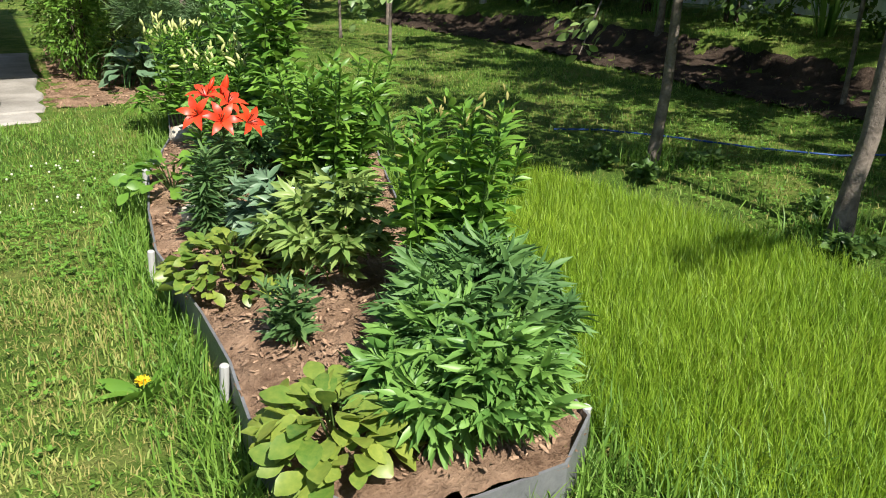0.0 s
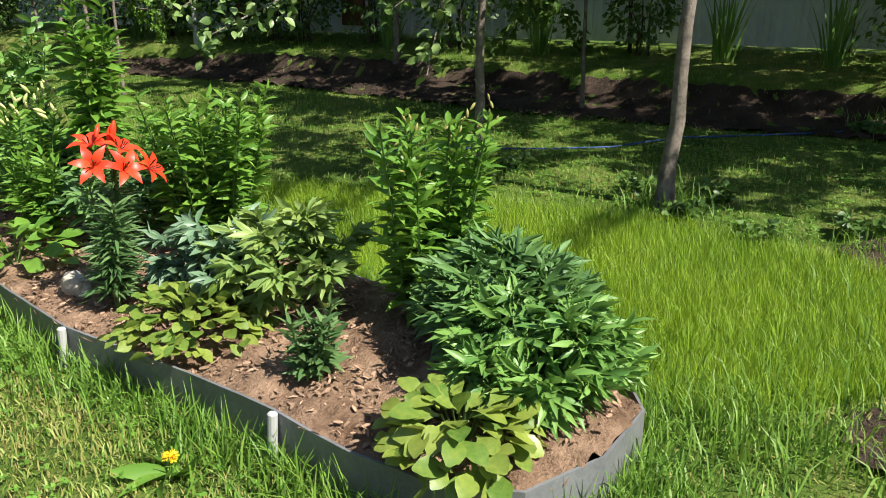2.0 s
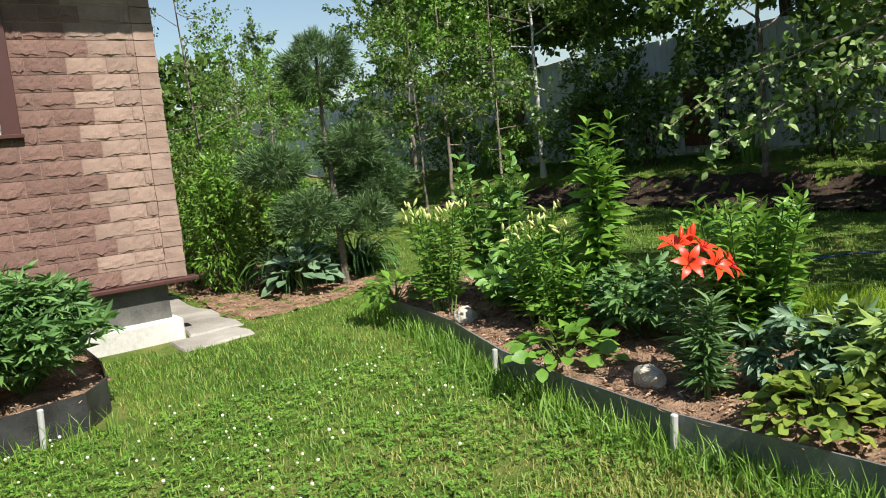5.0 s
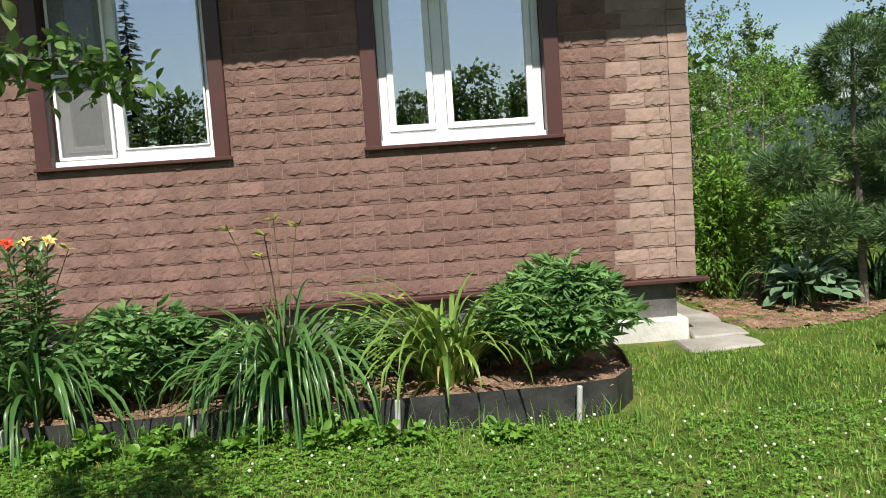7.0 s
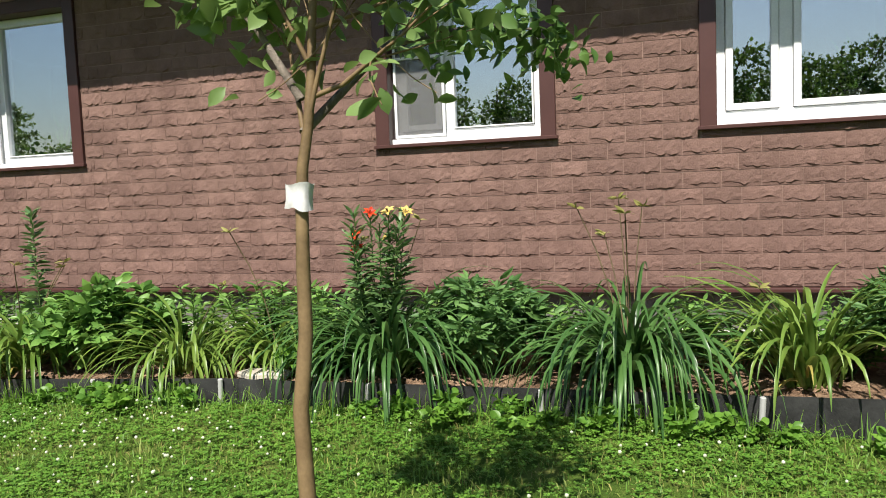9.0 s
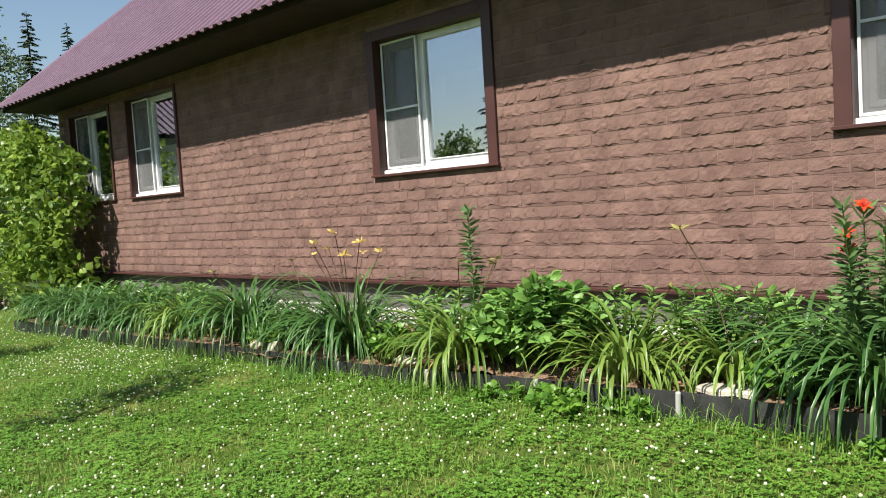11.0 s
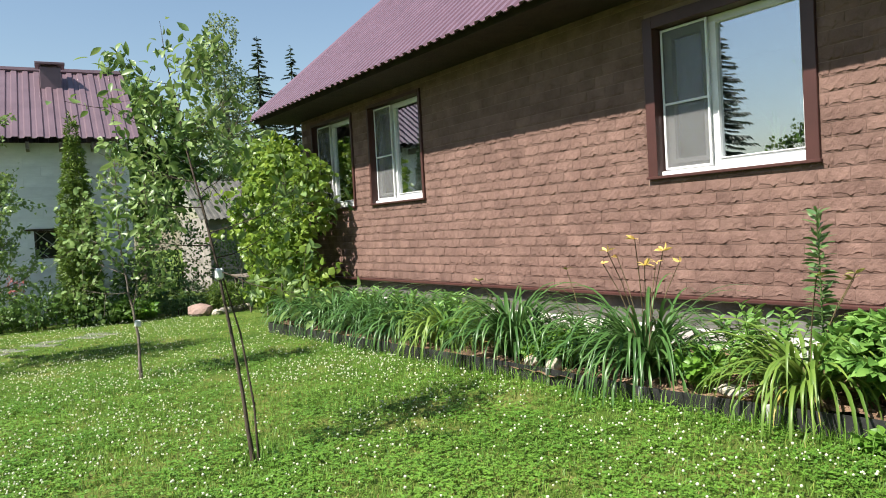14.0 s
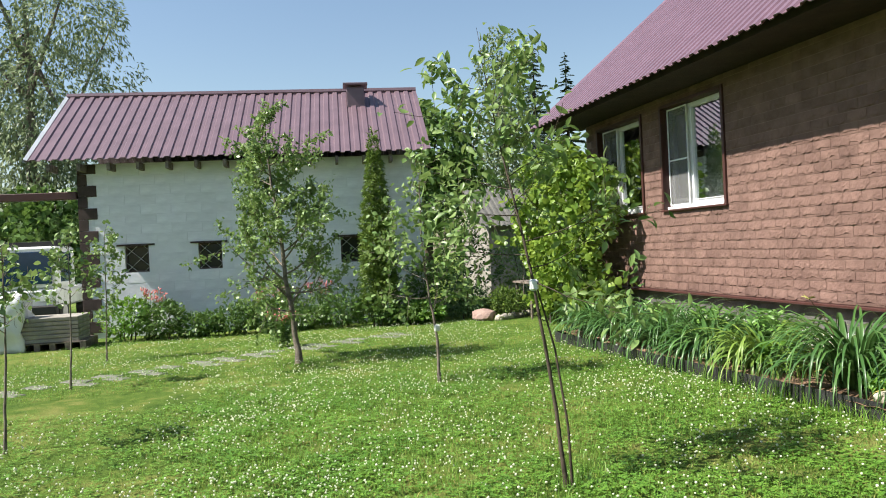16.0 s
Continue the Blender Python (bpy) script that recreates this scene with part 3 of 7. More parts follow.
def build_garage():
    gx, y0, y1 = -21.6, -2.06, 4.9
    g = thing("garage", "grey block garage with a brown metal roof", "garage")
    holes = [(-1.23, -0.76), (0.22, 0.69), (3.13, 3.62)]
    lo, hi, top = 0.92, 1.46, 3.15
    boxes, y = [], y0
    for a, b in holes:
        boxes += [(gx - 0.3, y, -0.8, gx, a, top), (gx - 0.3, a, -0.8, gx, b, lo), (gx - 0.3, a, hi, gx, b, top)]
        y = b
    boxes += [(gx - 0.3, y, -0.8, gx, y1, top), (gx - 4.6, y0 + 0.25, -0.8, gx - 0.301, y0 + 0.55, top), (gx - 4.6, y1 - 0.3, -0.8, gx - 0.301, y1, top), (gx - 4.9, y0 + 0.25, -0.8, gx - 4.601, y1, top)]
    for wall_box in boxes:
        part("wall", box_bm([wall_box]), ASH_JOINT, g)
    # block courses, a little proud of the joints
    unit_block = bpy.data.meshes.new("block")
    bm = box_bm([(-0.01, 0, 0, 1, 1, 1)])
    bm.to_mesh(unit_block)
    bm.free()
    unit_block.materials.append(ASH)
    rnd = random.Random(3)
    row, z = 0, -0.5
    while z < top - 0.05:
        y = y0 + 0.28 - (0.3 if row % 2 else 0)
        while y < y1:
            a, b = max(y, y0 + 0.02) + 0.006, min(y + 0.6, y1) - 0.006
            cut = any(b > h0 - 0.02 and a < h1 + 0.02 and z + 0.2 > lo - 0.02 and z < hi + 0.02 for h0, h1 in holes)
            if b - a > 0.05 and not cut:
                d = 0.004 + 0.006 * rnd.random()
                part_mesh("block", unit_block, g, "", pose(gx, a, z + 0.005) @ Matrix.Diagonal((d, b - a, min(0.19, top - z - 0.005), 1)))
            y += 0.6
        z += 0.2
        row += 1
    for i in range(16):
        z = -0.5 + i * 0.23
        wd = 0.34 if i % 2 else 0.16
        part("quoin_block", box_bm([(gx - 0.2, y0 - 0.02, z, gx + 0.025, y0 + wd, min(z + 0.225, 3.14))], 0.006), DARK_BLOCK, g, "dark brown corner block")
    for a, b in holes:
        w = part("window", box_bm([(gx - 0.12, a, lo, gx - 0.08, a + 0.04, hi), (gx - 0.12, b - 0.04, lo, gx - 0.08, b, hi), (gx - 0.12, a + 0.04, lo, gx - 0.08, b - 0.04, lo + 0.04), (gx - 0.12, a + 0.04, hi - 0.04, gx - 0.08, b - 0.04, hi)]), DARK_BLOCK, g, "small dark barred window")
        part("pane", box_bm([(gx - 0.112, a + 0.038, lo + 0.038, gx - 0.105, b - 0.038, hi - 0.038)]), plain_dark, w)
        part("backing", box_bm([(gx - 0.28, a - 0.05, lo - 0.05, gx - 0.27, b + 0.05, hi + 0.05)]), DARK_BLOCK, w)
        part("lintel", box_bm([(gx - 0.02, a - 0.15, hi, gx + 0.03, b + 0.12, hi + 0.035)], 0.004), DARK_BLOCK, w)
        tubes = []
        for i in range(-3, 6):
            for sgn in (1, -1):
                p = []
                for tt in np.linspace(0, 1, 25):
                    yy = a + (b - a) * tt
                    zz = (lo if sgn > 0 else hi) + sgn * ((b - a) * tt * 0.9 + i * 0.16)
                    if lo < zz < hi:
                        p.append((gx - 0.04, yy, zz))
                if len(p) > 2 and i % 2 == 0:
                    tubes.append(([p[0], p[-1]], [0.006, 0.006]))
        part_mesh("window_grille", tubes_mesh("window_grille", tubes, PEG, 4), w, "diamond metal grille")
    eave, ridge = Vector((-21.1, -2.87, 3.18)), Vector((-23.6, -2.87, 4.93))
    sl = ridge - eave
    corrugated("roof", ROOF2, 7.95, sl, eave, (0, 1, 0), 0.21, 0.03, (-sl.z * -1, 0, -sl.x), g)
    sl2 = Vector((-2.9, 0, -1.75))
    corrugated("roof", ROOF2, 7.95, sl2, ridge, (0, 1, 0), 0.21, 0.03, (-1.75, 0, 2.9), g)
    v, q = tube_arrays([ridge + Vector((0, 0, 0.03)), ridge + Vector((0, 7.95, 0.03))], [0.07, 0.07], 6)
    part_mesh("ridge_cap", mesh_of("ridge_cap", v, q, ROOF2), g)
    v, q = tube_arrays([eave + Vector((0, 0, 0.0)), ridge], [0.05, 0.05], 4)
    part_mesh("verge_trim", mesh_of("verge_trim", v, q, FENCE), g, "pale metal verge strip")
    for i in range(14):
        y = -2.5 + i * 0.56
        part("rafter_end", box_bm([(-21.62, y, 2.98, -21.17, y + 0.06, 3.12)]), BARK, g, "weathered rafter end")
    c = part("chimney", box_bm([(-23.25, 3.42, 4.3, -22.9, 3.82, 4.90)], 0.01), ROOF2, g, "brown metal-clad flue")
    part("cap", box_bm([(-23.33, 3.34, 4.94, -22.82, 3.90, 4.99), (-23.2, 3.47, 4.901, -22.95, 3.77, 4.939)], 0.006), ROOF2, c)
    # the garage stands a few degrees askew to the house
    turn = Matrix.Translation((gx, y0, 0)) @ pose(0, 0, 0, 0, 0, -6) @ Matrix.Translation((-gx, -y0, 0))
    g.matrix_basis = turn
    part("beam", box_bm([(-21.75, -4.6, 2.45, -21.55, -2.1, 2.6)], 0.01), BROWN, g, "brown timber beam at the corner")


build_garage()


# ---- boundary fence ----
def build_fence():
    f = thing("boundary_fence", "pale corrugated metal garden fence with rusty lower panels", "fence")
    x, y = 7.75, -8.0
    rnd = random.Random(9)
    while y < 27:
        top = ground_z(x, y) + 1.75 + (0.25 if y > 10 else 0.0) + rnd.uniform(-0.04, 0.04)
        zb = ground_z(x, y) + 0.03
        corrugated("panel", FENCE, 1.98, (0, 0, top - zb), (x, y, zb), (0, 1, 0), 0.12, 0.02, (-1, 0, 0), f)
        if y > 7 and rnd.random() < 0.7:
            part("board", box_bm([(x - 0.09, y + 0.3, zb + 0.1, x - 0.05, y + 0.3 + rnd.uniform(0.4, 0.9), zb + rnd.uniform(0.9, 1.3))]), RUST, f, "rusty leaning sheet")
        part("post", box_bm([(x + 0.02, y - 0.03, zb - 0.3, x + 0.08, y + 0.03, top - 0.02)]), RUST, f)
        y += 2.0
    part("rail", box_bm([(x + 0.021, -8, 1.9, x + 0.06, 27, 1.96)]), RUST, f)


build_fence()
soil_patch("bare_earth_strip", "dug dark bare earth along the bank", [(5.35, -3), (6.2, -3), (6.25, 3), (6.3, 9), (6.0, 12.5), (5.3, 12), (5.5, 8), (5.25, 4), (5.5, 1)], DARK_SOIL, 0.02, rough=0.05)
soil_patch("bare_earth_spot", "bare dark earth between the grass", [(1.25, 0.55), (1.7, 0.55), (2.1, 0.35), (2.5, 0.5), (2.9, 0.8), (3.2, 1.2), (2.9, 1.25), (2.5, 0.8), (1.95, 0.72), (1.6, 1.0), (1.35, 0.95)], DARK_SOIL, 0.02)


# ---- foliage tools ----
def rows(a):
    return np.asarray(a, dtype=np.float64).reshape(-1, 3)


def unit(a):
    return a / np.maximum(np.linalg.norm(a, axis=1, keepdims=True), 1e-9)


def leaf_shape(widths, fold=0.25, droop=0.25, stations=None):
    """Unit leaf along x: left edge, midrib and right edge at each station; folded at the rib, drooping to the tip."""
    n = len(widths)
    t = np.linspace(0, 1, n) if stations is None else np.asarray(stations)
    v = []
    for x, w in zip(t, widths):
        z = -droop * x * x
        v += [(x, -w, z + fold * w), (x, 0, z), (x, w, z + fold * w)]
    q = []
    for i in range(n - 1):
        a = i * 3
        q += [(a, a + 3, a + 4, a + 1), (a + 1, a + 4, a + 5, a + 2)]
    return np.array(v), np.array(q)


OVAL = leaf_shape([0.02, 0.26, 0.36, 0.27, 0.01])
LANCE = leaf_shape([0.03, 0.13, 0.125, 0.0], 0.4, 0.35)
SLIM = leaf_shape([0.02, 0.13, 0.16, 0.11, 0.0], 0.3, 0.35)
NARROW = leaf_shape([0.02, 0.07, 0.06, 0.0], 0.3, 0.3)
ROUND = leaf_shape([0.05, 0.40, 0.48, 0.36, 0.04], 0.18, 0.3)
CARD = (np.array([(0, 0, 0), (0.45, -0.40, 0.08), (1, 0, -0.16), (0.52, 0.38, 0.08)]), np.array([(0, 1, 2, 3)]))
KITE = (np.array([(0, 0, 0), (0.42, -0.31, 0.07), (1, 0, -0.16), (0.48, 0.30, 0.07)]), np.array([(0, 1, 2, 3)]))
THIN = (np.array([(0, 0, 0), (0.4, -0.15, 0.05), (1, 0, -0.2), (0.45, 0.15, 0.05)]), np.array([(0, 1, 2, 3)]))
SPIKE = (np.array([(0, -0.03, 0), (0.5, -0.032, -0.02), (1, 0, -0.08), (0.5, 0.032, -0.02)]), np.array([(0, 1, 2, 3)]))


def leaves(shape, pos, direction, length, rnd, up_mix=0.6, width=1.0):
    """Many copies of a leaf: at pos, pointing along direction, length metres long. Returns verts and quads."""
    v, q = shape
    pos, d = rows(pos), unit(rows(direction))
    n = len(pos)
    length = np.broadcast_to(np.asarray(length, dtype=np.float64), (n,))
    up = unit(rnd.normal(0, 0.5, (n, 3)) + np.array([0, 0, 1.0]) * up_mix)
    side = unit(np.cross(up, d) + 1e-6)
    nor = np.cross(d, side)
    out = pos[:, None, :] + length[:, None, None] * (v[None, :, 0:1] * d[:, None, :] + width * v[None, :, 1:2] * side[:, None, :] + v[None, :, 2:3] * nor[:, None, :])
    quads = q[None] + (np.arange(n) * len(v))[:, None, None]
    return out.reshape(-1, 3), quads.reshape(-1, 4)


def joined_leaves(name, batches, mat):
    vs, qs, k = [], [], 0
    for v, q in batches:
        vs.append(v)
        qs.append(q + k)
        k += len(v)
    return array_mesh(name, np.concatenate(vs), np.concatenate(qs), [], mat)


def straps(rnd, n, length, width, base_r, lean=(0.15, 0.9), sag=1.0, segs=7, kink=0.0):
    """Arching strap leaves from one crown, each a folded ribbon."""
    vs, qs = [], []
    for i in range(n):
        a, L, w = rnd.uniform(0, 2 * math.pi), length * rnd.uniform(0.6, 1.1), width * rnd.uniform(0.7, 1.15)
        th = rnd.uniform(*lean)
        out, side = np.array([math.cos(a), math.sin(a), 0]), np.array([-math.sin(a), math.cos(a), 0])
        side = side * math.cos(0.3) + np.array([0, 0, 1]) * rnd.uniform(-0.3, 0.3)
        p = out * base_r * rnd.uniform(0, 1) + side * base_r * rnd.uniform(-0.5, 0.5)
        bend = sag * rnd.uniform(0.6, 1.5) * 2.3 / segs
        for s in range(segs + 1):
            u = s / segs
            hw = w * (0.55 + 0.9 * u - 1.42 * u ** 2.2) * 0.5 + 0.0006
            tang = out * math.sin(th) + np.array([0, 0, 1]) * math.cos(th)
            nor = out * math.cos(th) - np.array([0, 0, 1]) * math.sin(th)
            vs += [p - side * hw - nor * hw * 0.35, p, p + side * hw - nor * hw * 0.35]
            p = p + tang * L / segs
            th = min(th + bend * (0.25 + u) * (1.0 if s < segs - 2 else 1 + kink), 2.9)
        k = len(vs) - (segs + 1) * 3
        for s in range(segs):
            b = k + s * 3
            qs += [(b, b + 3, b + 4, b + 1), (b + 1, b + 4, b + 5, b + 2)]
    return np.array(vs), np.array(qs)


# foliage colours
LAWN_BLADE = leaf_mat("lawn_blade", (0.055, 0.15, 0.016), (0.20, 0.33, 0.05), 0.5, 0.35, 1.4)
TALL_BLADE = leaf_mat("tall_grass_blade", (0.11, 0.23, 0.015), (0.30, 0.42, 0.035), 0.5, 0.4, 1.5)
PALE_BLADE = leaf_mat("pale_lawn_blade", (0.14, 0.21, 0.035), (0.34, 0.39, 0.10), 0.6, 0.3, 1.6)
DRY_BLADE = leaf_mat("dry_blade", (0.19, 0.18, 0.05), (0.34, 0.315, 0.10), 0.7, 0.2, 3)
CLOVER = leaf_mat("clover_leaf", (0.06, 0.17, 0.02), (0.18, 0.33, 0.045), 0.5, 0.3, 1.8)
DAYLILY = leaf_mat("daylily_leaf", (0.026, 0.082, 0.020), (0.10, 0.20, 0.052), 0.35, 0.3, 4)
DAYLILY_PALE = leaf_mat("pale_daylily_leaf", (0.06, 0.135, 0.02), (0.20, 0.29, 0.055), 0.4, 0.3, 4)
YELLOWED = leaf_mat("yellowed_leaf", (0.28, 0.24, 0.05), (0.50, 0.42, 0.13), 0.5, 0.3, 5)
PEONY = leaf_mat("peony_leaf", (0.042, 0.11, 0.034), (0.145, 0.27, 0.07), 0.56, 0.25, 5)
PEONY_GREEN = leaf_mat("fresh_peony_leaf", (0.055, 0.15, 0.03), (0.20, 0.35, 0.075), 0.42, 0.25, 5)
PALE_LEAF = leaf_mat("pale_green_leaf", (0.10, 0.20, 0.045), (0.28, 0.36, 0.10), 0.45, 0.3, 5)
HOSTA = leaf_mat("yellow_green_hosta_leaf", (0.06, 0.145, 0.022), (0.265, 0.31, 0.056), 0.38, 0.3, 5)
PHLOX = leaf_mat("phlox_leaf", (0.06, 0.16, 0.02), (0.18, 0.33, 0.045), 0.42, 0.35, 4)
LILY_LEAF = leaf_mat("lily_leaf", (0.042, 0.105, 0.035), (0.15, 0.25, 0.08), 0.4, 0.25, 4)
APPLE_LEAF = leaf_mat("apple_leaf", (0.075, 0.15, 0.035), (0.24, 0.33, 0.11), 0.4, 0.3, 3)
TREE_LEAF = leaf_mat("tree_leaf", (0.035, 0.085, 0.015), (0.12, 0.20, 0.035), 0.45, 0.3, 2)
BIRCH_LEAF = leaf_mat("birch_leaf", (0.09, 0.14, 0.065), (0.23, 0.28, 0.14), 0.5, 0.3, 0.6)
VINE_LEAF = leaf_mat("vine_leaf", (0.055, 0.13, 0.018), (0.25, 0.35, 0.055), 0.4, 0.4, 2)
HEDGE_LEAF = leaf_mat("hedge_leaf", (0.035, 0.085, 0.018), (0.12, 0.21, 0.045), 0.45, 0.3, 3)
THUJA_LEAF = leaf_mat("thuja_spray", (0.04, 0.095, 0.016), (0.17, 0.25, 0.04), 0.6, 0.2, 3)
NEEDLE = leaf_mat("pine_needle", (0.035, 0.085, 0.028), (0.12, 0.20, 0.07), 0.5, 0.15, 4)
SPRUCE_NEEDLE = leaf_mat("spruce_needle", (0.015, 0.035, 0.018), (0.045, 0.075, 0.035), 0.6, 0.1, 0.8)
BLUE_LEAF = leaf_mat("blue_green_leaf", (0.07, 0.14, 0.07), (0.19, 0.29, 0.17), 0.45, 0.2, 6)
ORANGE = leaf_mat("orange_red_petal", (0.60, 0.032, 0.012), (0.80, 0.085, 0.025), 0.4, 0.3, 8)
YELLOW = leaf_mat("yellow_petal", (0.62, 0.42, 0.09), (0.80, 0.62, 0.22), 0.45, 0.3, 8)
BUD = leaf_mat("cream_bud", (0.34, 0.40, 0.12), (0.60, 0.60, 0.26), 0.5, 0.2, 8)
PINK = leaf_mat("pink_petal", (0.55, 0.16, 0.15), (0.75, 0.36, 0.32), 0.5, 0.3, 8)
WHITE_FLOWER = leaf_mat("clover_flower", (0.46, 0.50, 0.34), (0.78, 0.79, 0.66), 0.7, 0.3, 8)
STEM = leaf_mat("green_stem", (0.06, 0.13, 0.03), (0.14, 0.22, 0.06), 0.5, 0.0, 8)
BLACK_STEM = rough_mat("brown_stem", (0.06, 0.045, 0.025), (0.16, 0.12, 0.06), 10, 80, 0.2)


# ---- plants ----
def daylily(at, n=85, length=0.72, width=0.026, mat=None, label="", yellowed=0, scapes=0, seed=1, lean=(0.1, 0.85), sag=1.0, top=0.85):
    rnd = np.random.default_rng(seed)
    p = thing("daylily", label or "green daylily clump with arching strap leaves in the bed", "daylily", (at[0], at[1] + (0.09 if at[1] < 6.2 else 0.0), at[2]), "daylilies in the bed by the wall")
    part_mesh("leaves", array_mesh("leaves", *straps(rnd, int(n * 2.0), length * 1.2, width * 1.4, 0.16, (lean[0], lean[1] + 0.05), sag * 1.95, 10), [], mat or DAYLILY), p)
    if yellowed:
        part_mesh("yellowed_leaves", array_mesh("yellowed_leaves", *straps(rnd, yellowed, length * 0.75, width, 0.12, (0.6, 1.3), 1.3), [], YELLOWED), p, "withered yellow leaves")
    for k in range(scapes):
        a, ln = rnd.uniform(0, 6.28), top * rnd.uniform(0.8, 1.08)
        d = Vector((math.cos(a), math.sin(a), 0))
        pts = [d * (0.04 + 0.26 * u * u) + Vector((0, 0, ln * u)) for u in np.linspace(0, 1, 5)]
        s = part_mesh("scape", tubes_mesh("scape", [(pts, [0.005, 0.0045, 0.004, 0.004, 0.003])], BLACK_STEM, 5), p)
        tip = pts[-1]
        n_f = 5
        ang = rnd.uniform(0, 6.28, n_f)
        dirs = np.stack([np.cos(ang), np.sin(ang), rnd.uniform(0.1, 1.0, n_f)], 1)
        part_mesh("flower", joined_leaves("flower", [leaves(SLIM, np.tile(np.array(tip), (n_f, 1)), dirs, 0.065, rnd)], YELLOW if top > 0.95 and n > 120 else DRY_BLADE), s, "small fading flower head")
    return p


def compound_leaves(rnd, tips, dirs, leaflets, size, shape, spread=0.9, width=1.0, up_mix=0.9):
    """Each tip carries a hand of leaflets."""
    pos, dd = [], []
    for p, d in zip(tips, dirs):
        d = np.array(d) / np.linalg.norm(d)
        side = np.cross([0, 0, 1], d)
        side /= max(np.linalg.norm(side), 1e-6)
        for k in range(leaflets):
            a = (k - (leaflets - 1) / 2) / max(1, (leaflets - 1) / 2) * spread
            pos.append(np.array(p) - d * size * 0.15 * abs(a))
            dd.append(d * math.cos(a) + side * math.sin(a) + rnd.normal(0, 0.12, 3))
    return leaves(shape, pos, dd, size * rnd.uniform(0.75, 1.15, len(pos)), rnd, up_mix, width)


def peony(at, height=0.55, spread=0.38, stems=22, mat=None, seed=1, label="", name="peony", size=0.12, leaflets=5, shape=None, group="peonies", width=1.0, droop=0.0):
    size, stems = size * 0.8, int(stems * 1.5)
    rnd = np.random.default_rng(seed)
    p = thing(name, label or "bushy peony with dark glossy divided leaves", name.replace("_", " "), at, group)
    tubes, tips, dirs = [], [], []
    for k in range(stems):
        a, r = rnd.uniform(0, 6.28), spread * math.sqrt(rnd.uniform(0.02, 1))
        h = height * (1 - 0.45 * (r / spread) ** 2) * rnd.uniform(0.8, 1.08)
        o = np.array([math.cos(a), math.sin(a), 0])
        pts = [o * (0.05 + (r - 0.05) * u ** 1.4) * (u > 0 or 0.3) + np.array([0, 0, h * u]) for u in np.linspace(0, 1, 5)]
        tubes.append(([tuple(q) for q in pts], [0.006, 0.005, 0.0045, 0.004, 0.003]))
        for u in (0.45, 0.6, 0.72, 0.83, 0.92, 1.0):
            q = o * (0.05 + (r - 0.05) * u ** 1.4) + np.array([0, 0, h * u])
            for b in range(2 if u < 1 else 3):
                a2 = a + rnd.normal(0, 1.2)
                d = np.array([math.cos(a2), math.sin(a2), rnd.uniform(-0.25, 1.0) - droop])
                tips.append(q + d * size * rnd.uniform(0.35, 0.8))
                dirs.append(d)
    for tube in tubes:
        part_mesh("stem", tubes_mesh("stem", [tube], STEM, 4), p)
    part_mesh("leaves", joined_leaves("leaves", [compound_leaves(rnd, tips, dirs, leaflets, size, shape or LANCE, 0.95, width, 0.55)], mat or PEONY), p)
    return p


def hosta(at, n=46, size=0.15, spread=0.26, mat=None, seed=1, label="hosta clump with broad yellow-green leaves", name="hosta", height=0.2):
    """Broad leaves in whorls; each leaf is a piece of its own."""
    rnd = np.random.default_rng(seed)
    p = thing(name, label, "hosta", at, "hostas in the flower bed")
    kinds = []
    for k in range(4):
        v, q = leaf_shape([0.05, 0.07, 0.17, 0.28, 0.32, 0.25, 0.05], 0.3 - 0.05 * k, 0.10 + 0.13 * k)
        v = v.copy()
        v[:, 2] += 0.035 * np.sin(v[:, 0] * 9 + k) * np.abs(v[:, 1]) * 2
        me = array_mesh("leaf", v, q, [], mat or HOSTA)
        kinds.append(me)
    for k in range(n):
        u = math.sqrt((k + 0.5) / n)
        a = k * 2.399 + rnd.normal(0, 0.2)
        r = spread * u * 0.85 * rnd.uniform(0.8, 1.1)
        L = size * rnd.uniform(0.75, 1.15)
        tilt = 48 * (1 - u) + 2 * u + rnd.normal(0, 15)
        h = height * (1.0 - 0.62 * u ** 3) * rnd.uniform(0.72, 1.08)
        m = pose(r * math.cos(a), r * math.sin(a), h, 0, 0, math.degrees(a)) @ pose(0, 0, 0, rnd.normal(0, 24), -tilt, rnd.normal(0, 28))
        part_mesh("leaf", kinds[k % 4], p, "", m @ Matrix.Scale(L, 4))
    tubes = []
    for k in range(0, n, 2):
        u, a = math.sqrt((k + 0.5) / n), k * 2.399
        tubes.append(([(0, 0, -0.01), (spread * u * 0.75 * math.cos(a), spread * u * 0.75 * math.sin(a), height * (1 - 0.75 * u * u))], [0.005, 0.003]))
    for tube in tubes[:12]:
        part_mesh("stalk", tubes_mesh("stalk", [tube], STEM, 4), p)
    return p


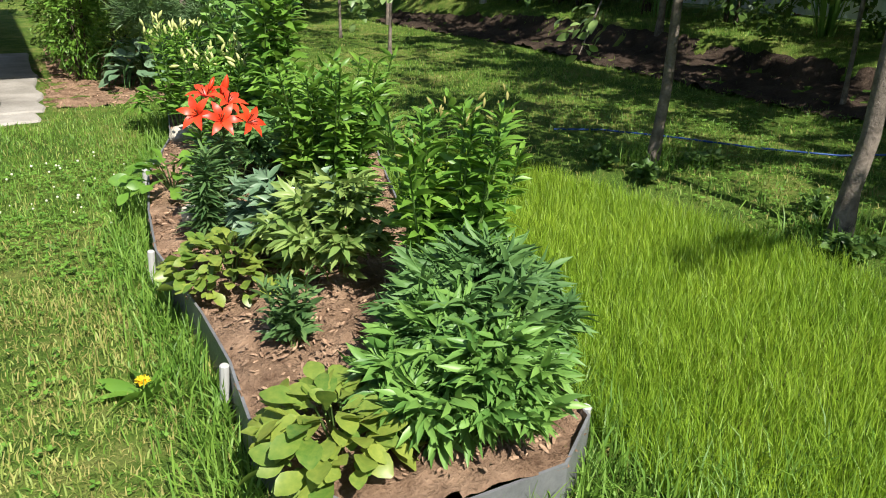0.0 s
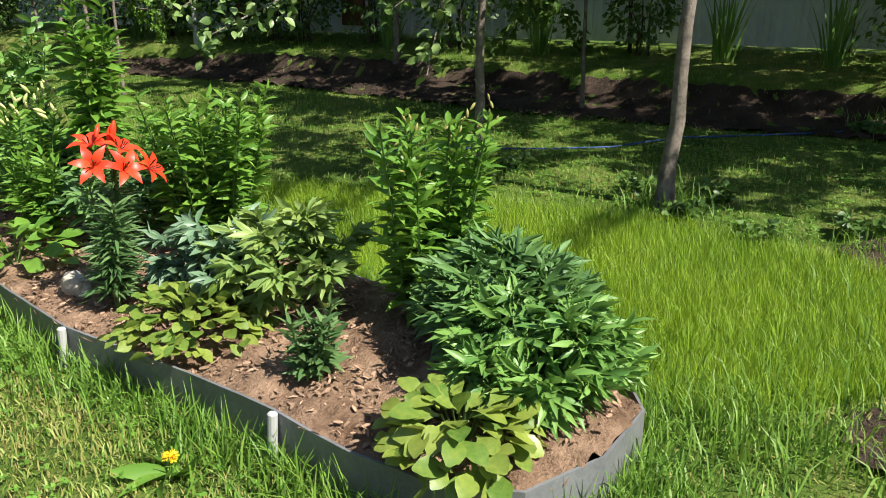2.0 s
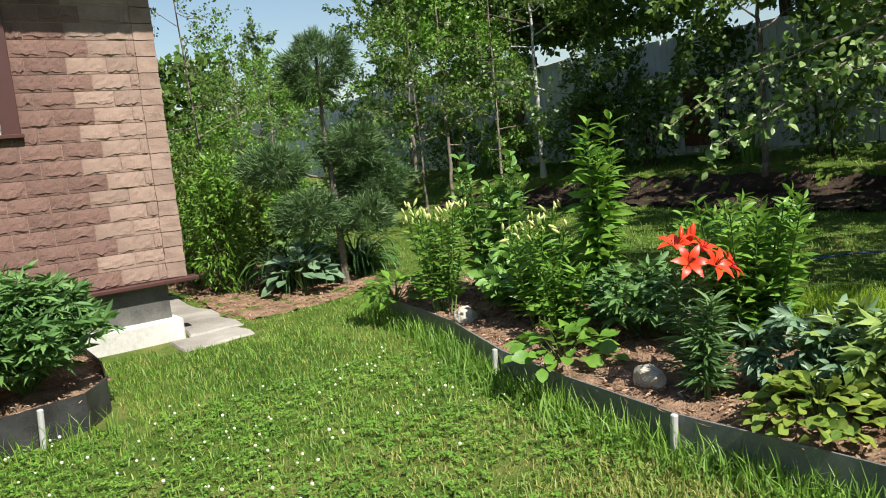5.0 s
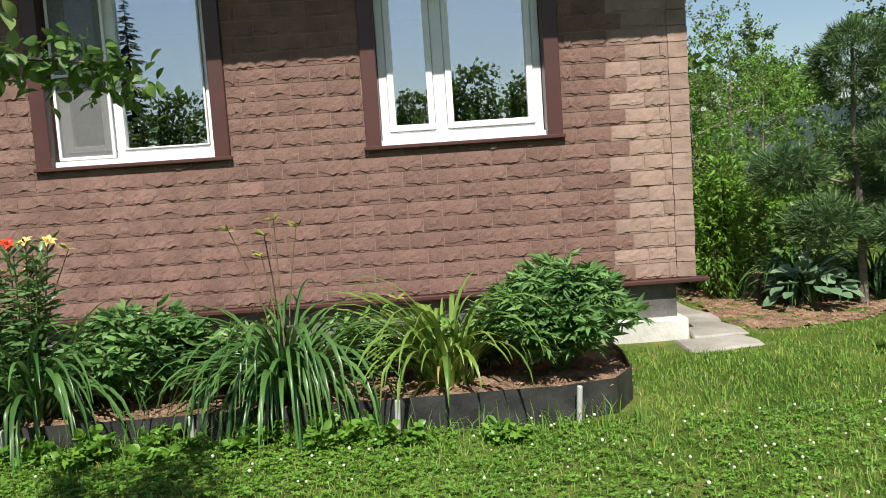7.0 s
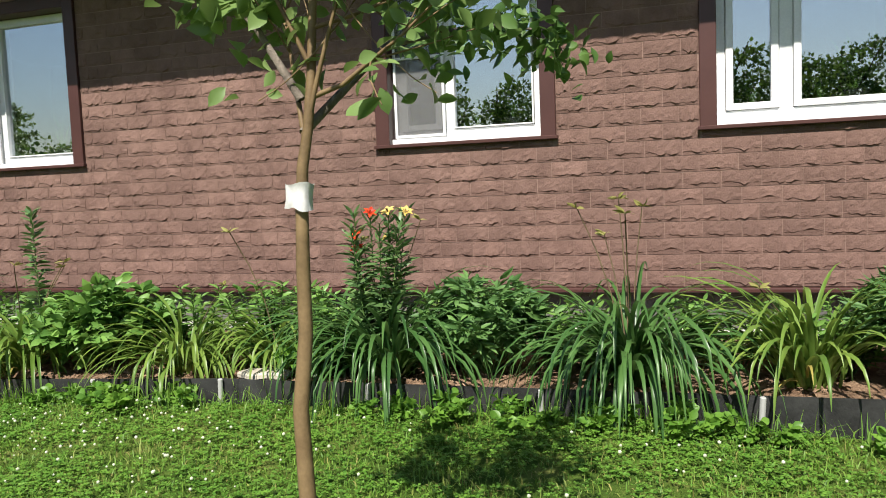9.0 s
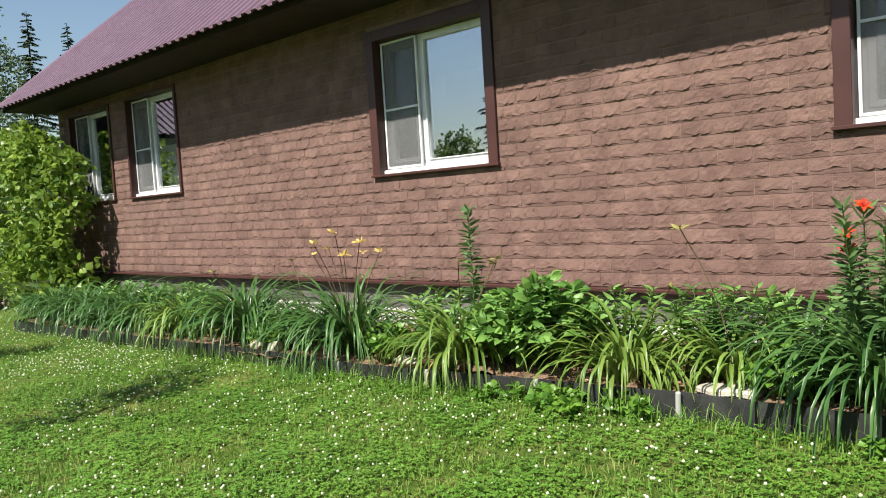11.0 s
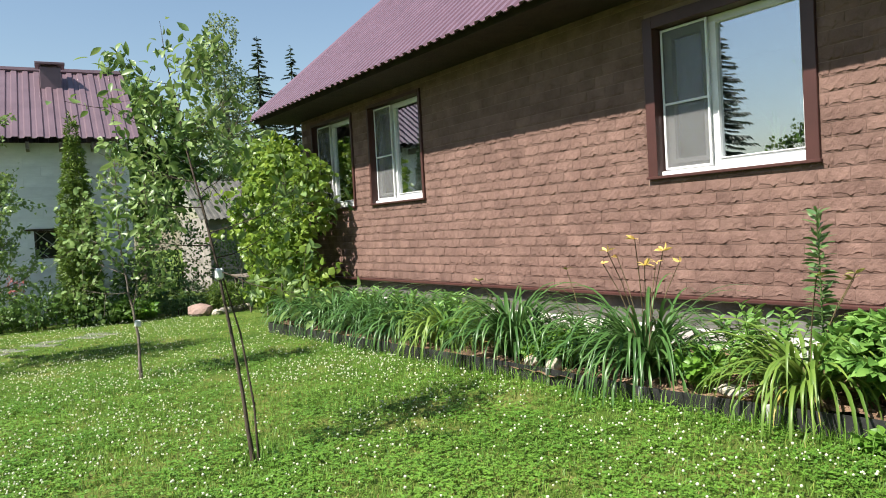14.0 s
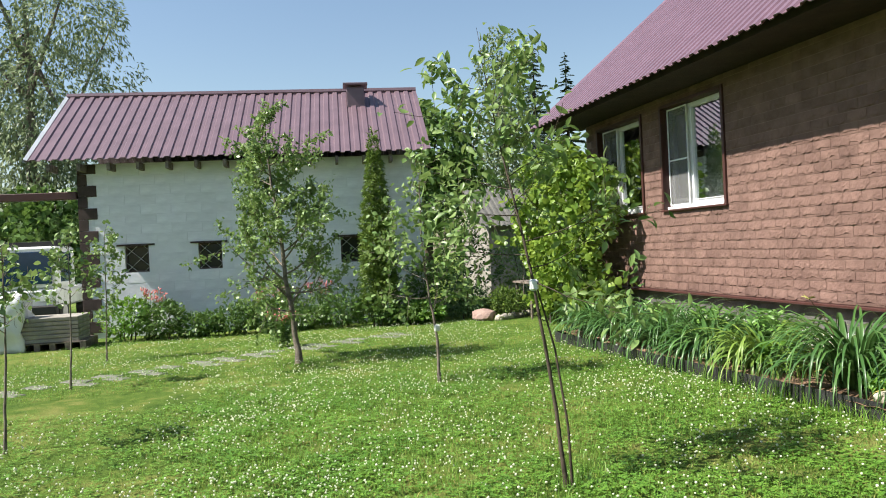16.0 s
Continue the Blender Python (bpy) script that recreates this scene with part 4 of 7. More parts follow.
def stalk_plant(at, name, label, stems=8, height=0.8, spread=0.25, leaf=0.09, shape=None, mat=None, per=16, seed=1, pitch=0.3, group="", width=1.0, leaf_top=0.6, start=0.15, base_r=0.35):
    """Upright stems clothed in leaves: phlox, lilies."""
    rnd = np.random.default_rng(seed)
    per, leaf = int(per * 1.3), leaf * 1.15
    p = thing(name, label, name.replace("_", " "), at, group)
    tubes, pos, dd, ln, tops = [], [], [], [], []
    for k in range(stems):
        a, r, h = rnd.uniform(0, 6.28), spread * math.sqrt(rnd.uniform(0, 1)), height * rnd.uniform(0.78, 1.05)
        if stems == 1:
            r = 0.03
        o = np.array([math.cos(a), math.sin(a), 0])

        def at_u(u):
            return o * r * (base_r + (1 - base_r) * u) + np.array([0, 0, h * u])
        tubes.append(([tuple(at_u(u)) for u in (0, 0.35, 0.7, 1.0)], [0.006, 0.005, 0.004, 0.003]))
        tops.append(at_u(1.0))
        for j in range(per):
            u = start + (1 - start) * (j + 0.5) / per
            for b in (0, math.pi):
                a2 = j * 1.9 + b + rnd.normal(0, 0.3)
                pos.append(at_u(u))
                dd.append((math.cos(a2), math.sin(a2), pitch + 0.9 * max(0, u - 0.75) * 3 + rnd.normal(0, 0.15)))
                ln.append(leaf * rnd.uniform(0.75, 1.15) * (1 - (1 - leaf_top) * u))
    for tube in tubes:
        part_mesh("stem", tubes_mesh("stem", [tube], STEM, 5), p)
    part_mesh("leaves", joined_leaves("leaves", [leaves(shape or SLIM, pos, dd, np.array(ln), rnd, 0.8, width)], mat or PHLOX), p)
    return p, tops


def lily_flower(parent, at, direction, size=0.12, mat=None, seed=1, label="open orange-red lily flower", width=1.15):
    """Six recurved petals round a throat with stamens."""
    rnd = np.random.default_rng(seed)
    d = Vector(direction).normalized()
    side = d.orthogonal().normalized()
    pos, dd = [], []
    for k in range(6):
        w = side.copy()
        w.rotate(Matrix.Rotation(k * math.pi / 3, 3, d))
        pos.append(tuple(Vector(at)))
        dd.append(tuple(w * 0.85 + d * (0.55 if k % 2 else 0.4)))
    shape = leaf_shape([0.05, 0.12, 0.2, 0.22, 0.14, 0.0], 0.2, -0.05)
    v, q = shape
    v = v.copy()
    v[:, 2] += 0.25 * v[:, 0] * (1 - v[:, 0]) * 2 - 0.25 * v[:, 0] ** 3
    vs, qs, base = [], [], 0
    for p0, e in zip(pos, dd):
        e = Vector(e).normalized()
        sd = d.cross(e).normalized()
        nr = e.cross(sd)
        for x, y, z in v:
            vs.append(Vector(p0) + (e * x + sd * y * width + nr * z) * size)
        qs += [tuple(i + base for i in f) for f in q]
        base += len(v)
    f = part_mesh("flower", mesh_of("flower", vs, qs, mat or ORANGE, True), parent, label)
    tubes = []
    for k in range(5):
        e = (d + Vector(tuple(rnd.normal(0, 0.22, 3)))).normalized()
        tubes.append(([tuple(Vector(at)), tuple(Vector(at) + e * size * 0.65)], [0.0012, 0.002]))
    part_mesh("stamen_tuft", tubes_mesh("stamen_tuft", tubes, BLACK_STEM, 4), f)
    return f


def bud_mesh(mat):
    """A plump pointed bud, one unit long."""
    prof = [(0.0, 0.03), (0.15, 0.10), (0.45, 0.17), (0.7, 0.15), (0.9, 0.07), (1.0, 0.01)]
    vs = [(r * math.cos(k * math.pi / 3), r * math.sin(k * math.pi / 3), z) for z, r in prof for k in range(6)]
    fs = [(i * 6 + k, i * 6 + (k + 1) % 6, i * 6 + 6 + (k + 1) % 6, i * 6 + 6 + k) for i in range(5) for k in range(6)]
    return mesh_of("bud", vs, fs, mat, True)


def buds(parent, tops, rnd, n=6, size=0.055, mat=None, label="cream closed bud"):
    """Closed buds round each stem's top."""
    me = bud_mesh(mat or BUD)
    for t in tops:
        for k in range(n):
            p = np.array(t) + rnd.normal(0, 0.03, 3) + np.array([0, 0, 0.01])
            m = pose(*p, rnd.normal(0, 32), rnd.normal(0, 32), 0) @ Matrix.Scale(size * rnd.uniform(0.7, 1.2), 4)
            part_mesh("bud", me, parent, label, m)


def grow(rnd, start, direction, length, radius, depth, tubes, twigs, up=0.25, splits=4, wander=0.35, shrink=0.62):
    """A limb and its side limbs; collects tubes, and twig points with their directions."""
    p, d = np.array(start, dtype=float), np.array(direction, dtype=float)
    d /= np.linalg.norm(d)
    n = 5
    pts, radii = [tuple(p)], [radius]
    for k in range(n):
        d = d + rnd.normal(0, wander / n ** 0.5, 3) * 0.6 + np.array([0, 0, up / n])
        d /= np.linalg.norm(d)
        p = p + d * length / n
        pts.append(tuple(p))
        radii.append(max(0.0015, radius * (1 - 0.75 * (k + 1) / n)))
        if depth > 0 and k >= 1:
            for b in range(max(1, splits // 2)):
                a = rnd.normal(0, 1, 3)
                e = d * 0.55 + a / np.linalg.norm(a) * 0.75
                grow(rnd, p, e, length * shrink * rnd.uniform(0.7, 1.1), radii[-1] * 0.6, depth - 1, tubes, twigs, up, splits, wander, shrink)
        if depth == 0:
            twigs.append((p.copy(), d.copy()))
    tubes.append((pts, radii))


def young_tree(name, label, base, trunk, r0, crown_from, limbs, limb_len, leaf, n_leaf, mat, bark, seed=1, depth=1, up=0.3, shape=None, group="", limb_dirs=None, wander=0.35, width=1.0, up_mix=0.5):
    """trunk: offsets from the base, bottom to top. Limbs leave it above crown_from (a fraction)."""
    rnd = np.random.default_rng(seed)
    t = thing(name, label, "tree", base, group)
    tp = np.array(trunk, dtype=float)
    u = np.linspace(0, 1, len(tp))
    fine = np.linspace(0, 1, 14)
    pts = np.stack([np.interp(fine, u, tp[:, k]) for k in range(3)], 1)
    pts[1:-1, :2] += rnd.normal(0, r0 * 0.22, (12, 2))
    radii = r0 * (1 - 0.72 * fine)
    radii[0] *= 1.35
    part_mesh("trunk", tubes_mesh("trunk", [([tuple(p) for p in pts], list(radii))], bark, 9), t)
    tubes, twigs = [], []
    for k in range(limbs):
        f = crown_from + (1 - crown_from) * (k + 0.5) / limbs
        p = np.array([np.interp(f, fine, pts[:, i]) for i in range(3)])
        if limb_dirs and k < len(limb_dirs):
            d = np.array(limb_dirs[k], dtype=float)
        else:
            a = k * 2.4 + rnd.normal(0, 0.4)
            d = np.array([math.cos(a), math.sin(a), up + 0.25 * rnd.normal()])
        ll = limb_len * rnd.uniform(0.75, 1.15) * (1.1 - 0.5 * (f - crown_from) / max(0.01, 1 - crown_from))
        mine = []
        grow(rnd, p, d, ll, r0 * 0.42 * (1.1 - 0.6 * f), depth, mine, twigs, up, 4, wander)
        if name in ("apple_tree", "apple_sapling", "pear_tree"):
            limb = part_mesh("limb", tubes_mesh("limb", mine[-1:], bark, 5), t)
            for twig in mine[:-1]:
                part_mesh("twig", tubes_mesh("twig", [twig], bark, 4), limb)
        else:
            part_mesh("limb", tubes_mesh("limb", mine, bark, 5), t)
    grow(rnd, pts[-1], pts[-1] - pts[-3], limb_len * 0.6, radii[-1], 0, tubes, twigs, up, 4, wander)
    part_mesh("leader", tubes_mesh("leader", tubes, bark, 5), t)
    if n_leaf:
        idx = rnd.integers(0, len(twigs), n_leaf)
        tw = np.array([twigs[i][0] for i in idx]) + rnd.normal(0, leaf * 0.5, (n_leaf, 3))
        td = np.array([twigs[i][1] for i in idx]) * 0.4 + unit(rnd.normal(0, 1, (n_leaf, 3))) * 0.9
        td[:, 2] -= 0.15
        part_mesh("crown", joined_leaves("crown", [leaves(shape or OVAL, tw, td, leaf * rnd.uniform(0.7, 1.2, n_leaf), rnd, up_mix, width)], mat), t)
    return t


def cloud_points(rnd, blobs, n):
    """Points in the outer shells of uneven lumps (x, y, z, rx, ry, rz), with the way out from each."""
    w = np.array([b[3] * b[4] + b[4] * b[5] + b[3] * b[5] for b in blobs])
    idx = rnd.choice(len(blobs), n, p=w / w.sum())
    B = np.array(blobs)[idx]
    d = unit(rnd.normal(0, 1, (n, 3)))
    lump = np.array([0.82 + 0.5 * noise.noise((a[0] * 2.3 + b[0], a[1] * 2.3 + b[1], a[2] * 2.3 + b[2])) for a, b in zip(d, B)])
    r = lump * rnd.uniform(0.55, 1.05, n) ** 0.5
    return B[:, :3] + d * B[:, 3:] * r[:, None], d


def shrub(name, label, at, blobs, n, leaf, mat, seed=1, shape=None, category="shrub", group="", stems=6, width=1.0, droop=0.0, bark=None, up_mix=0.4):
    rnd = np.random.default_rng(seed)
    s = thing(name, label, category, at, group)
    p, d = cloud_points(rnd, blobs, n)
    keep = p[:, 2] > 0.01
    p, d = p[keep], d[keep]
    n = len(p)
    dd = d * 0.8 + rnd.normal(0, 0.5, (n, 3))
    dd[:, 2] -= droop
    part_mesh("foliage", joined_leaves("foliage", [leaves(shape or KITE, p, dd, leaf * rnd.uniform(0.65, 1.25, n), rnd, up_mix, width)], mat), s)
    tubes = []
    for k in range(stems):
        b = blobs[k % len(blobs)]
        e = np.array(b[:3]) + rnd.normal(0, 0.35, 3) * np.array(b[3:])
        tubes.append(([(e[0] * 0.3 + b[0] * 0.4, e[1] * 0.3 + b[1] * 0.4, -0.05), (b[0] * 0.7 + e[0] * 0.2, b[1] * 0.7 + e[1] * 0.2, max(0.1, e[2] * 0.5)), tuple(e)], [0.014, 0.010, 0.005]))
    if stems:
        for tube in tubes:
            part_mesh("stem", tubes_mesh("stem", [tube], bark or DARK_BARK, 5), s)
    return s


def puffs(name, label, base, trunk, r0, balls, per, needle, mat, seed=1):
    """Pine pruned into cushions: tufts of needles on bare limbs."""
    rnd = np.random.default_rng(seed)
    t = thing(name, label, "pine", base)
    part_mesh("trunk", tubes_mesh("trunk", [(trunk, list(np.linspace(r0, r0 * 0.35, len(trunk))))], BARK, 8), t)
    for b in balls:
        c = np.array(b[:3])
        z = max(0.3, c[2] - 0.15)
        part_mesh("limb", tubes_mesh("limb", [([(np.interp(z, [q[2] for q in trunk], [q[0] for q in trunk]), np.interp(z, [q[2] for q in trunk], [q[1] for q in trunk]), z), tuple(c * 0.6 + np.array([0, 0, z * 0.4])), tuple(c)], [0.014, 0.010, 0.006])], BARK, 6), t)
        k = int(per * (b[3] / 0.3) ** 2)
        tuft, _ = cloud_points(rnd, [b], k // 14)
        pos = np.repeat(tuft, 14, 0)
        ax = unit(np.repeat(tuft - c, 14, 0) * np.array([1, 1, 0.5]) + np.array([0, 0, 0.08]))
        dd = ax + rnd.normal(0, 0.55, (len(pos), 3))
        part_mesh("needle_cushion", joined_leaves("needle_cushion", [leaves(SPIKE, pos, dd, needle * rnd.uniform(0.7, 1.2, len(pos)), rnd, 0.2)], mat), t)
    return t


def conifer(name, label, base, height, radius, mat, seed=1, levels=40, group=""):
    rnd = np.random.default_rng(seed)
    t = thing(name, label, "spruce", base, group)
    part_mesh("trunk", tubes_mesh("trunk", [([(0, 0, 0), (0, 0, height * 0.5), (0, 0, height)], [height * 0.016, height * 0.009, 0.01])], DARK_BARK, 7), t)
    pos, dd, ln = [], [], []
    for k in range(levels):
        u = (k + 0.5) / levels
        z, r = height * (0.08 + 0.92 * u), radius * (1 - u) ** 0.85 + 0.1
        for j in range(7):
            a = j * 0.9 + k * 1.3 + rnd.normal(0, 0.2)
            rr, dz = r * rnd.uniform(0.5, 1.15), rnd.normal(0, 0.12)
            for s in np.linspace(0.15, 1, 7):
                for side in (-0.7, 0.0, 0.7):
                    pos.append((math.cos(a) * rr * s, math.sin(a) * rr * s, z + dz - 0.28 * rr * s + 0.1 * rr * s * s))
                    dd.append((math.cos(a + side), math.sin(a + side), -0.35))
                    ln.append(rr * 0.22 + 0.1)
    part_mesh("foliage", joined_leaves("foliage", [leaves(THIN, pos, dd, np.array(ln), rnd, 1.5)], mat), t)
    return t


def big_tree(name, label, base, height, blobs, n, leaf, mat, bark, r0, seed=1, droop=0.0, limbs=10, category="tree", shape=None, group=""):
    rnd = np.random.default_rng(seed)
    t = thing(name, label, category, base, group)
    tubes = [([(0, 0, -0.1), (0.1, 0.05, height * 0.3), (-0.05, 0.1, height * 0.6), (0, 0, height * 0.92)], [r0, r0 * 0.8, r0 * 0.5, 0.02])]
    part_mesh("trunk", tubes_mesh("trunk", tubes, bark, 9), t)
    tubes = []
    for k in range(limbs):
        b = blobs[k % len(blobs)]
        e = np.array(b[:3]) + rnd.normal(0, 0.4, 3) * np.array(b[3:])
        z = height * rnd.uniform(0.25, 0.7)
        tubes.append(([(0, 0, z), tuple(e * 0.45 + np.array([0, 0, z * 0.55])), tuple(e)], [r0 * 0.4, r0 * 0.25, 0.015]))
    for tube in tubes:
        part_mesh("limb", tubes_mesh("limb", [tube], bark, 6), t)
    p, d = cloud_points(rnd, blobs, n)
    dd = d * 0.6 + rnd.normal(0, 0.6, (n, 3))
    dd[:, 2] -= droop
    part_mesh("crown", joined_leaves("crown", [leaves(shape or CARD, p, dd, leaf * rnd.uniform(0.6, 1.3, n), rnd, 0.3)], mat), t)
    return t


def rock(name, label, at, size, mat, seed=1):
    bm = bmesh.new()
    bmesh.ops.create_icosphere(bm, subdivisions=3, radius=1)
    for v in bm.verts:
        v.co *= 1 + 0.28 * noise.noise(v.co * 1.6 + Vector((seed * 5, 0, 0))) + 0.06 * noise.noise(v.co * 6)
        v.co.x, v.co.y, v.co.z = v.co.x * size[0], v.co.y * size[1], v.co.z * size[2]
    me = bpy.data.meshes.new(name)
    bm.to_mesh(me)
    bm.free()
    me.materials.append(mat)
    return tagged(at_pose(new(name, me), pose(*at, 0, 0, seed * 47)), label, "stone")


# ---- flower beds ----
BED1_TOP = [(-16, -0.13), (-9.4, -0.085), (-8.4, -0.09), (-5.5, 0.02), (-1, 0.045)]


def edging(name, label, outline, top, mat, peg_mat, pegs, closed, group=""):
    """Thin upright strip round a bed, with pegs driven against it."""
    e = thing(name, label, "bed edging")
    pts = []
    for i in range(len(outline) - (0 if closed else 1)):
        (x0, y0), (x1, y1) = outline[i], outline[(i + 1) % len(outline)]
        n = max(1, int(math.hypot(x1 - x0, y1 - y0) / 0.12))
        pts += [(x0 + (x1 - x0) * k / n, y0 + (y1 - y0) * k / n) for k in range(n)]
    if not closed:
        pts.append(outline[-1])
    N = len(pts)
    vs, fs = [], []
    for i, (x, y) in enumerate(pts):
        a, b = pts[(i - 1) % N if closed else max(0, i - 1)], pts[(i + 1) % N if closed else min(N - 1, i + 1)]
        nx, ny = -(b[1] - a[1]), b[0] - a[0]
        k = 0.0045 / max(1e-6, math.hypot(nx, ny))
        w = 0.006 * noise.noise((x * 2.5, y * 2.5, 3))
        for s in (-1, 1):
            vs += [(x + nx * k * s + w, y + ny * k * s + w, ground_z(x, y) - 0.12), (x + nx * k * s, y + ny * k * s, top(x) + 0.006 * noise.noise((x * 3, y * 3, 0)))]
    for i in range(N if closed else N - 1):
        a, b = i * 4, ((i + 1) % N) * 4
        fs += [(a, b, b + 1, a + 1), (a + 2, a + 3, b + 3, b + 2), (a + 1, b + 1, b + 3, a + 3)]
    part_mesh("strip", mesh_of("strip", vs, fs, mat, False), e)
    for x, y, ang in pegs:
        bm = bmesh.new()
        bmesh.ops.create_cone(bm, segments=10, radius1=0.016, radius2=0.016, depth=0.34, cap_ends=True)
        bmesh.ops.bevel(bm, geom=[ed for ed in bm.edges if all(abs(abs(v.co.z) - 0.17) < 1e-4 for v in ed.verts)], offset=0.004, segments=1, affect="EDGES")
        part("peg", bm, peg_mat, e, "grey plastic peg", m=pose(x, y, top(x) - 0.165, 2, 3, ang))


bed1 = [(-15.3, 7.35), (-15.35, 5.9), (-15.1, 5.45), (-14, 5.48), (-11.5, 5.56), (-9.4, 5.65), (-5.5, 5.66), (-1.62, 5.68), (-1.3, 5.76), (-1.15, 6.0), (-1.1, 6.4), (-1.1, 7.35)]


def bed1_top(x):
    return interp(x, BED1_TOP)


edging("bed_edging", "black plastic edging strip round the bed by the wall", bed1, bed1_top, BLACK_EDGE, PEG, [(x, 5.66 - 0.02, 0) for x in (-1.53, -2.49, -3.57, -4.55, -5.51, -6.45, -7.4, -8.38, -9.35)] + [(x, 5.53 + (x + 14) * 0.028, 0) for x in (-10.35, -11.4, -12.4, -13.4, -14.4)], False)
for x0, x1, z in ((-15.3, -12, -0.15), (-12.05, -9, -0.125), (-9.05, -7.2, -0.115), (-7.25, -5.4, -0.04), (-5.45, -1.12, 0.0)):
    low = 5.72 if x0 > -10 else 5.62
    ring = [(x0, low), (x1 if x1 < -2 else -1.5, low), (x1, 6.05 if x1 > -2 else low + 0.1), (x1, 7.38), (x0, 7.38)]
    soil_patch("bed_soil", "brown mulch and soil filling the bed", ring, SOIL, z=z, rough=0.03)

bed2 = [(0.40, 2.03), (0.42, 1.75), (0.52, 1.57), (0.77, 1.475), (1.06, 1.48), (1.25, 1.62), (1.33, 2.0), (1.36, 2.5), (1.42, 3.0), (1.75, 4.0), (2.1, 5.0), (2.2, 6.0), (1.9, 6.9), (1.4, 7.1), (1.02, 6.6), (0.84, 5.5), (0.56, 4.64), (0.45, 3.96), (0.39, 3.4), (0.43, 2.74), (0.43, 2.35)]


def bed2_top(x):
    return 0.012


def bed2_z(x, y):
    """The mulch lies heaped towards the middle of the island bed."""
    mid = interp(y, [(1.5, 0.8), (2.5, 0.9), (4.0, 1.1), (5.5, 1.5), (7.0, 1.5)])
    half = interp(y, [(1.45, 0.1), (1.7, 0.45), (3, 0.5), (5, 0.65), (6.5, 0.5), (7.1, 0.1)])
    return -0.012 + 0.045 * min(1.0, max(0.0, 1.25 - abs(x - mid) / half))


edging("bed_edging", "grey galvanised sheet edging round the island bed", bed2, bed2_top, STEEL, PEG, [(0.40, 2.34, 0), (0.36, 3.4, 0), (0.54, 4.7, 0), (1.26, 1.66, 0)], True)
soil_patch("bed_soil", "reddish mulch and soil in the island bed", [(x, y) for x, y in bed2], SOIL, z=bed2_z, rough=0.03)

S2 = 0.0
hosta((0.56, 1.78, S2), 150, 0.088, 0.20, seed=1, height=0.16)
peony((0.93, 1.76, S2), 0.27, 0.23, 46, PEONY_GREEN, 2, size=0.115, leaflets=5, width=0.8)
peony((1.09, 1.97, S2), 0.33, 0.22, 42, PEONY, 3, size=0.122, width=0.7)
stalk_plant((0.64, 2.39, S2), "lily", "small young lily with narrow leaves", 6, 0.24, 0.09, 0.085, NARROW, LILY_LEAF, 14, 4, 0.5, width=1.6)
hosta((0.60, 2.95, S2), 260, 0.066, 0.27, seed=5, label="low clump with many crinkled yellow-green leaves", height=0.17)
p, tops = stalk_plant((1.20, 2.38, S2), "phlox", "leafy phlox with brown spent flower heads", 22, 0.74, 0.27, 0.115, LANCE, PHLOX, 18, 6, 0.4, "phlox", width=1.0)
buds(p, tops[:4], np.random.default_rng(8), 7, 0.03, DRY_BLADE, "brown spent flower head")
peony((0.98, 2.85, S2), 0.40, 0.25, 9, PALE_LEAF, 7, "young peony with pale yellow-green divided leaves", size=0.115, leaflets=7, width=1.0)
peony((0.86, 3.12, S2), 0.34, 0.2, 6, BLUE_LEAF, 8, "small peony with bluish leaves beside a plant tag", size=0.11, leaflets=7, width=1.0)
stalk_plant((0.60, 3.42, S2), "lily", "lily with dense narrow dark leaves", 3, 0.40, 0.05, 0.11, NARROW, LILY_LEAF, 50, 9, 0.3, width=0.85, leaf_top=0.7)
orange, tops = stalk_plant((0.71, 3.55, S2), "lily", "lily in bloom with orange-red flowers", 4, 0.54, 0.08, 0.12, NARROW, LILY_LEAF, 34, 10, 0.3, width=0.95)
for k, (dx, dy, dz) in enumerate(((-0.08, -0.06, 0.55), (0.0, -0.12, 0.53), (0.05, -0.03, 0.58), (-0.02, 0.05, 0.60), (0.11, -0.10, 0.51))):
    lily_flower(orange, (dx, dy, dz), (dx * 5, dy * 5 - 0.35, 0.42 + 0.2 * (k % 3)), 0.09, seed=k, width=0.9)
buds(orange, [(0.0, 0.0, 0.62), (0.05, 0.05, 0.58)], np.random.default_rng(2), 2, 0.08, ORANGE, "unopened red-brown bud")
hosta((0.62, 4.24, S2), 60, 0.11, 0.26, seed=11, label="hosta with plain mid-green leaves", mat=PHLOX, height=0.16)
stalk_plant((1.28, 3.65, S2), "phlox", "bushy fresh green phlox without flowers", 34, 0.74, 0.35, 0.108, LANCE, PHLOX, 19, 12, 0.4, "phlox", width=1.1)
stalk_plant((1.28, 4.65, S2), "phlox", "tall phlox with long pointed leaves", 8, 1.2, 0.17, 0.14, LANCE, PHLOX, 22, 13, 0.3, "phlox", leaf_top=0.75, width=1.1)
for k, (x, y, h, n) in enumerate(((1.04, 4.85, 0.66, 11), (0.98, 5.75, 0.72, 11), (0.88, 4.5, 0.5, 6))):
    p, tops = stalk_plant((x, y, S2), "lily", "lily with cream unopened buds", n, h, 0.2, 0.11, NARROW, PHLOX, 22, 20 + k, 0.4, "budding lilies", 1.6)
    if k < 2:
        buds(p, tops, np.random.default_rng(k), 5, 0.055)
stalk_plant((1.38, 5.65, S2), "bellflower", "leafy dark green perennial in the bed", 18, 1.0, 0.26, 0.12, OVAL, PEONY_GREEN, 13, 25, 0.3, "", 0.75)
peony((1.2, 4.2, S2), 0.4, 0.28, 14, PEONY, 26, size=0.12)
peony((1.25, 5.2, S2), 0.42, 0.3, 14, PEONY_GREEN, 27, size=0.12, shape=OVAL)
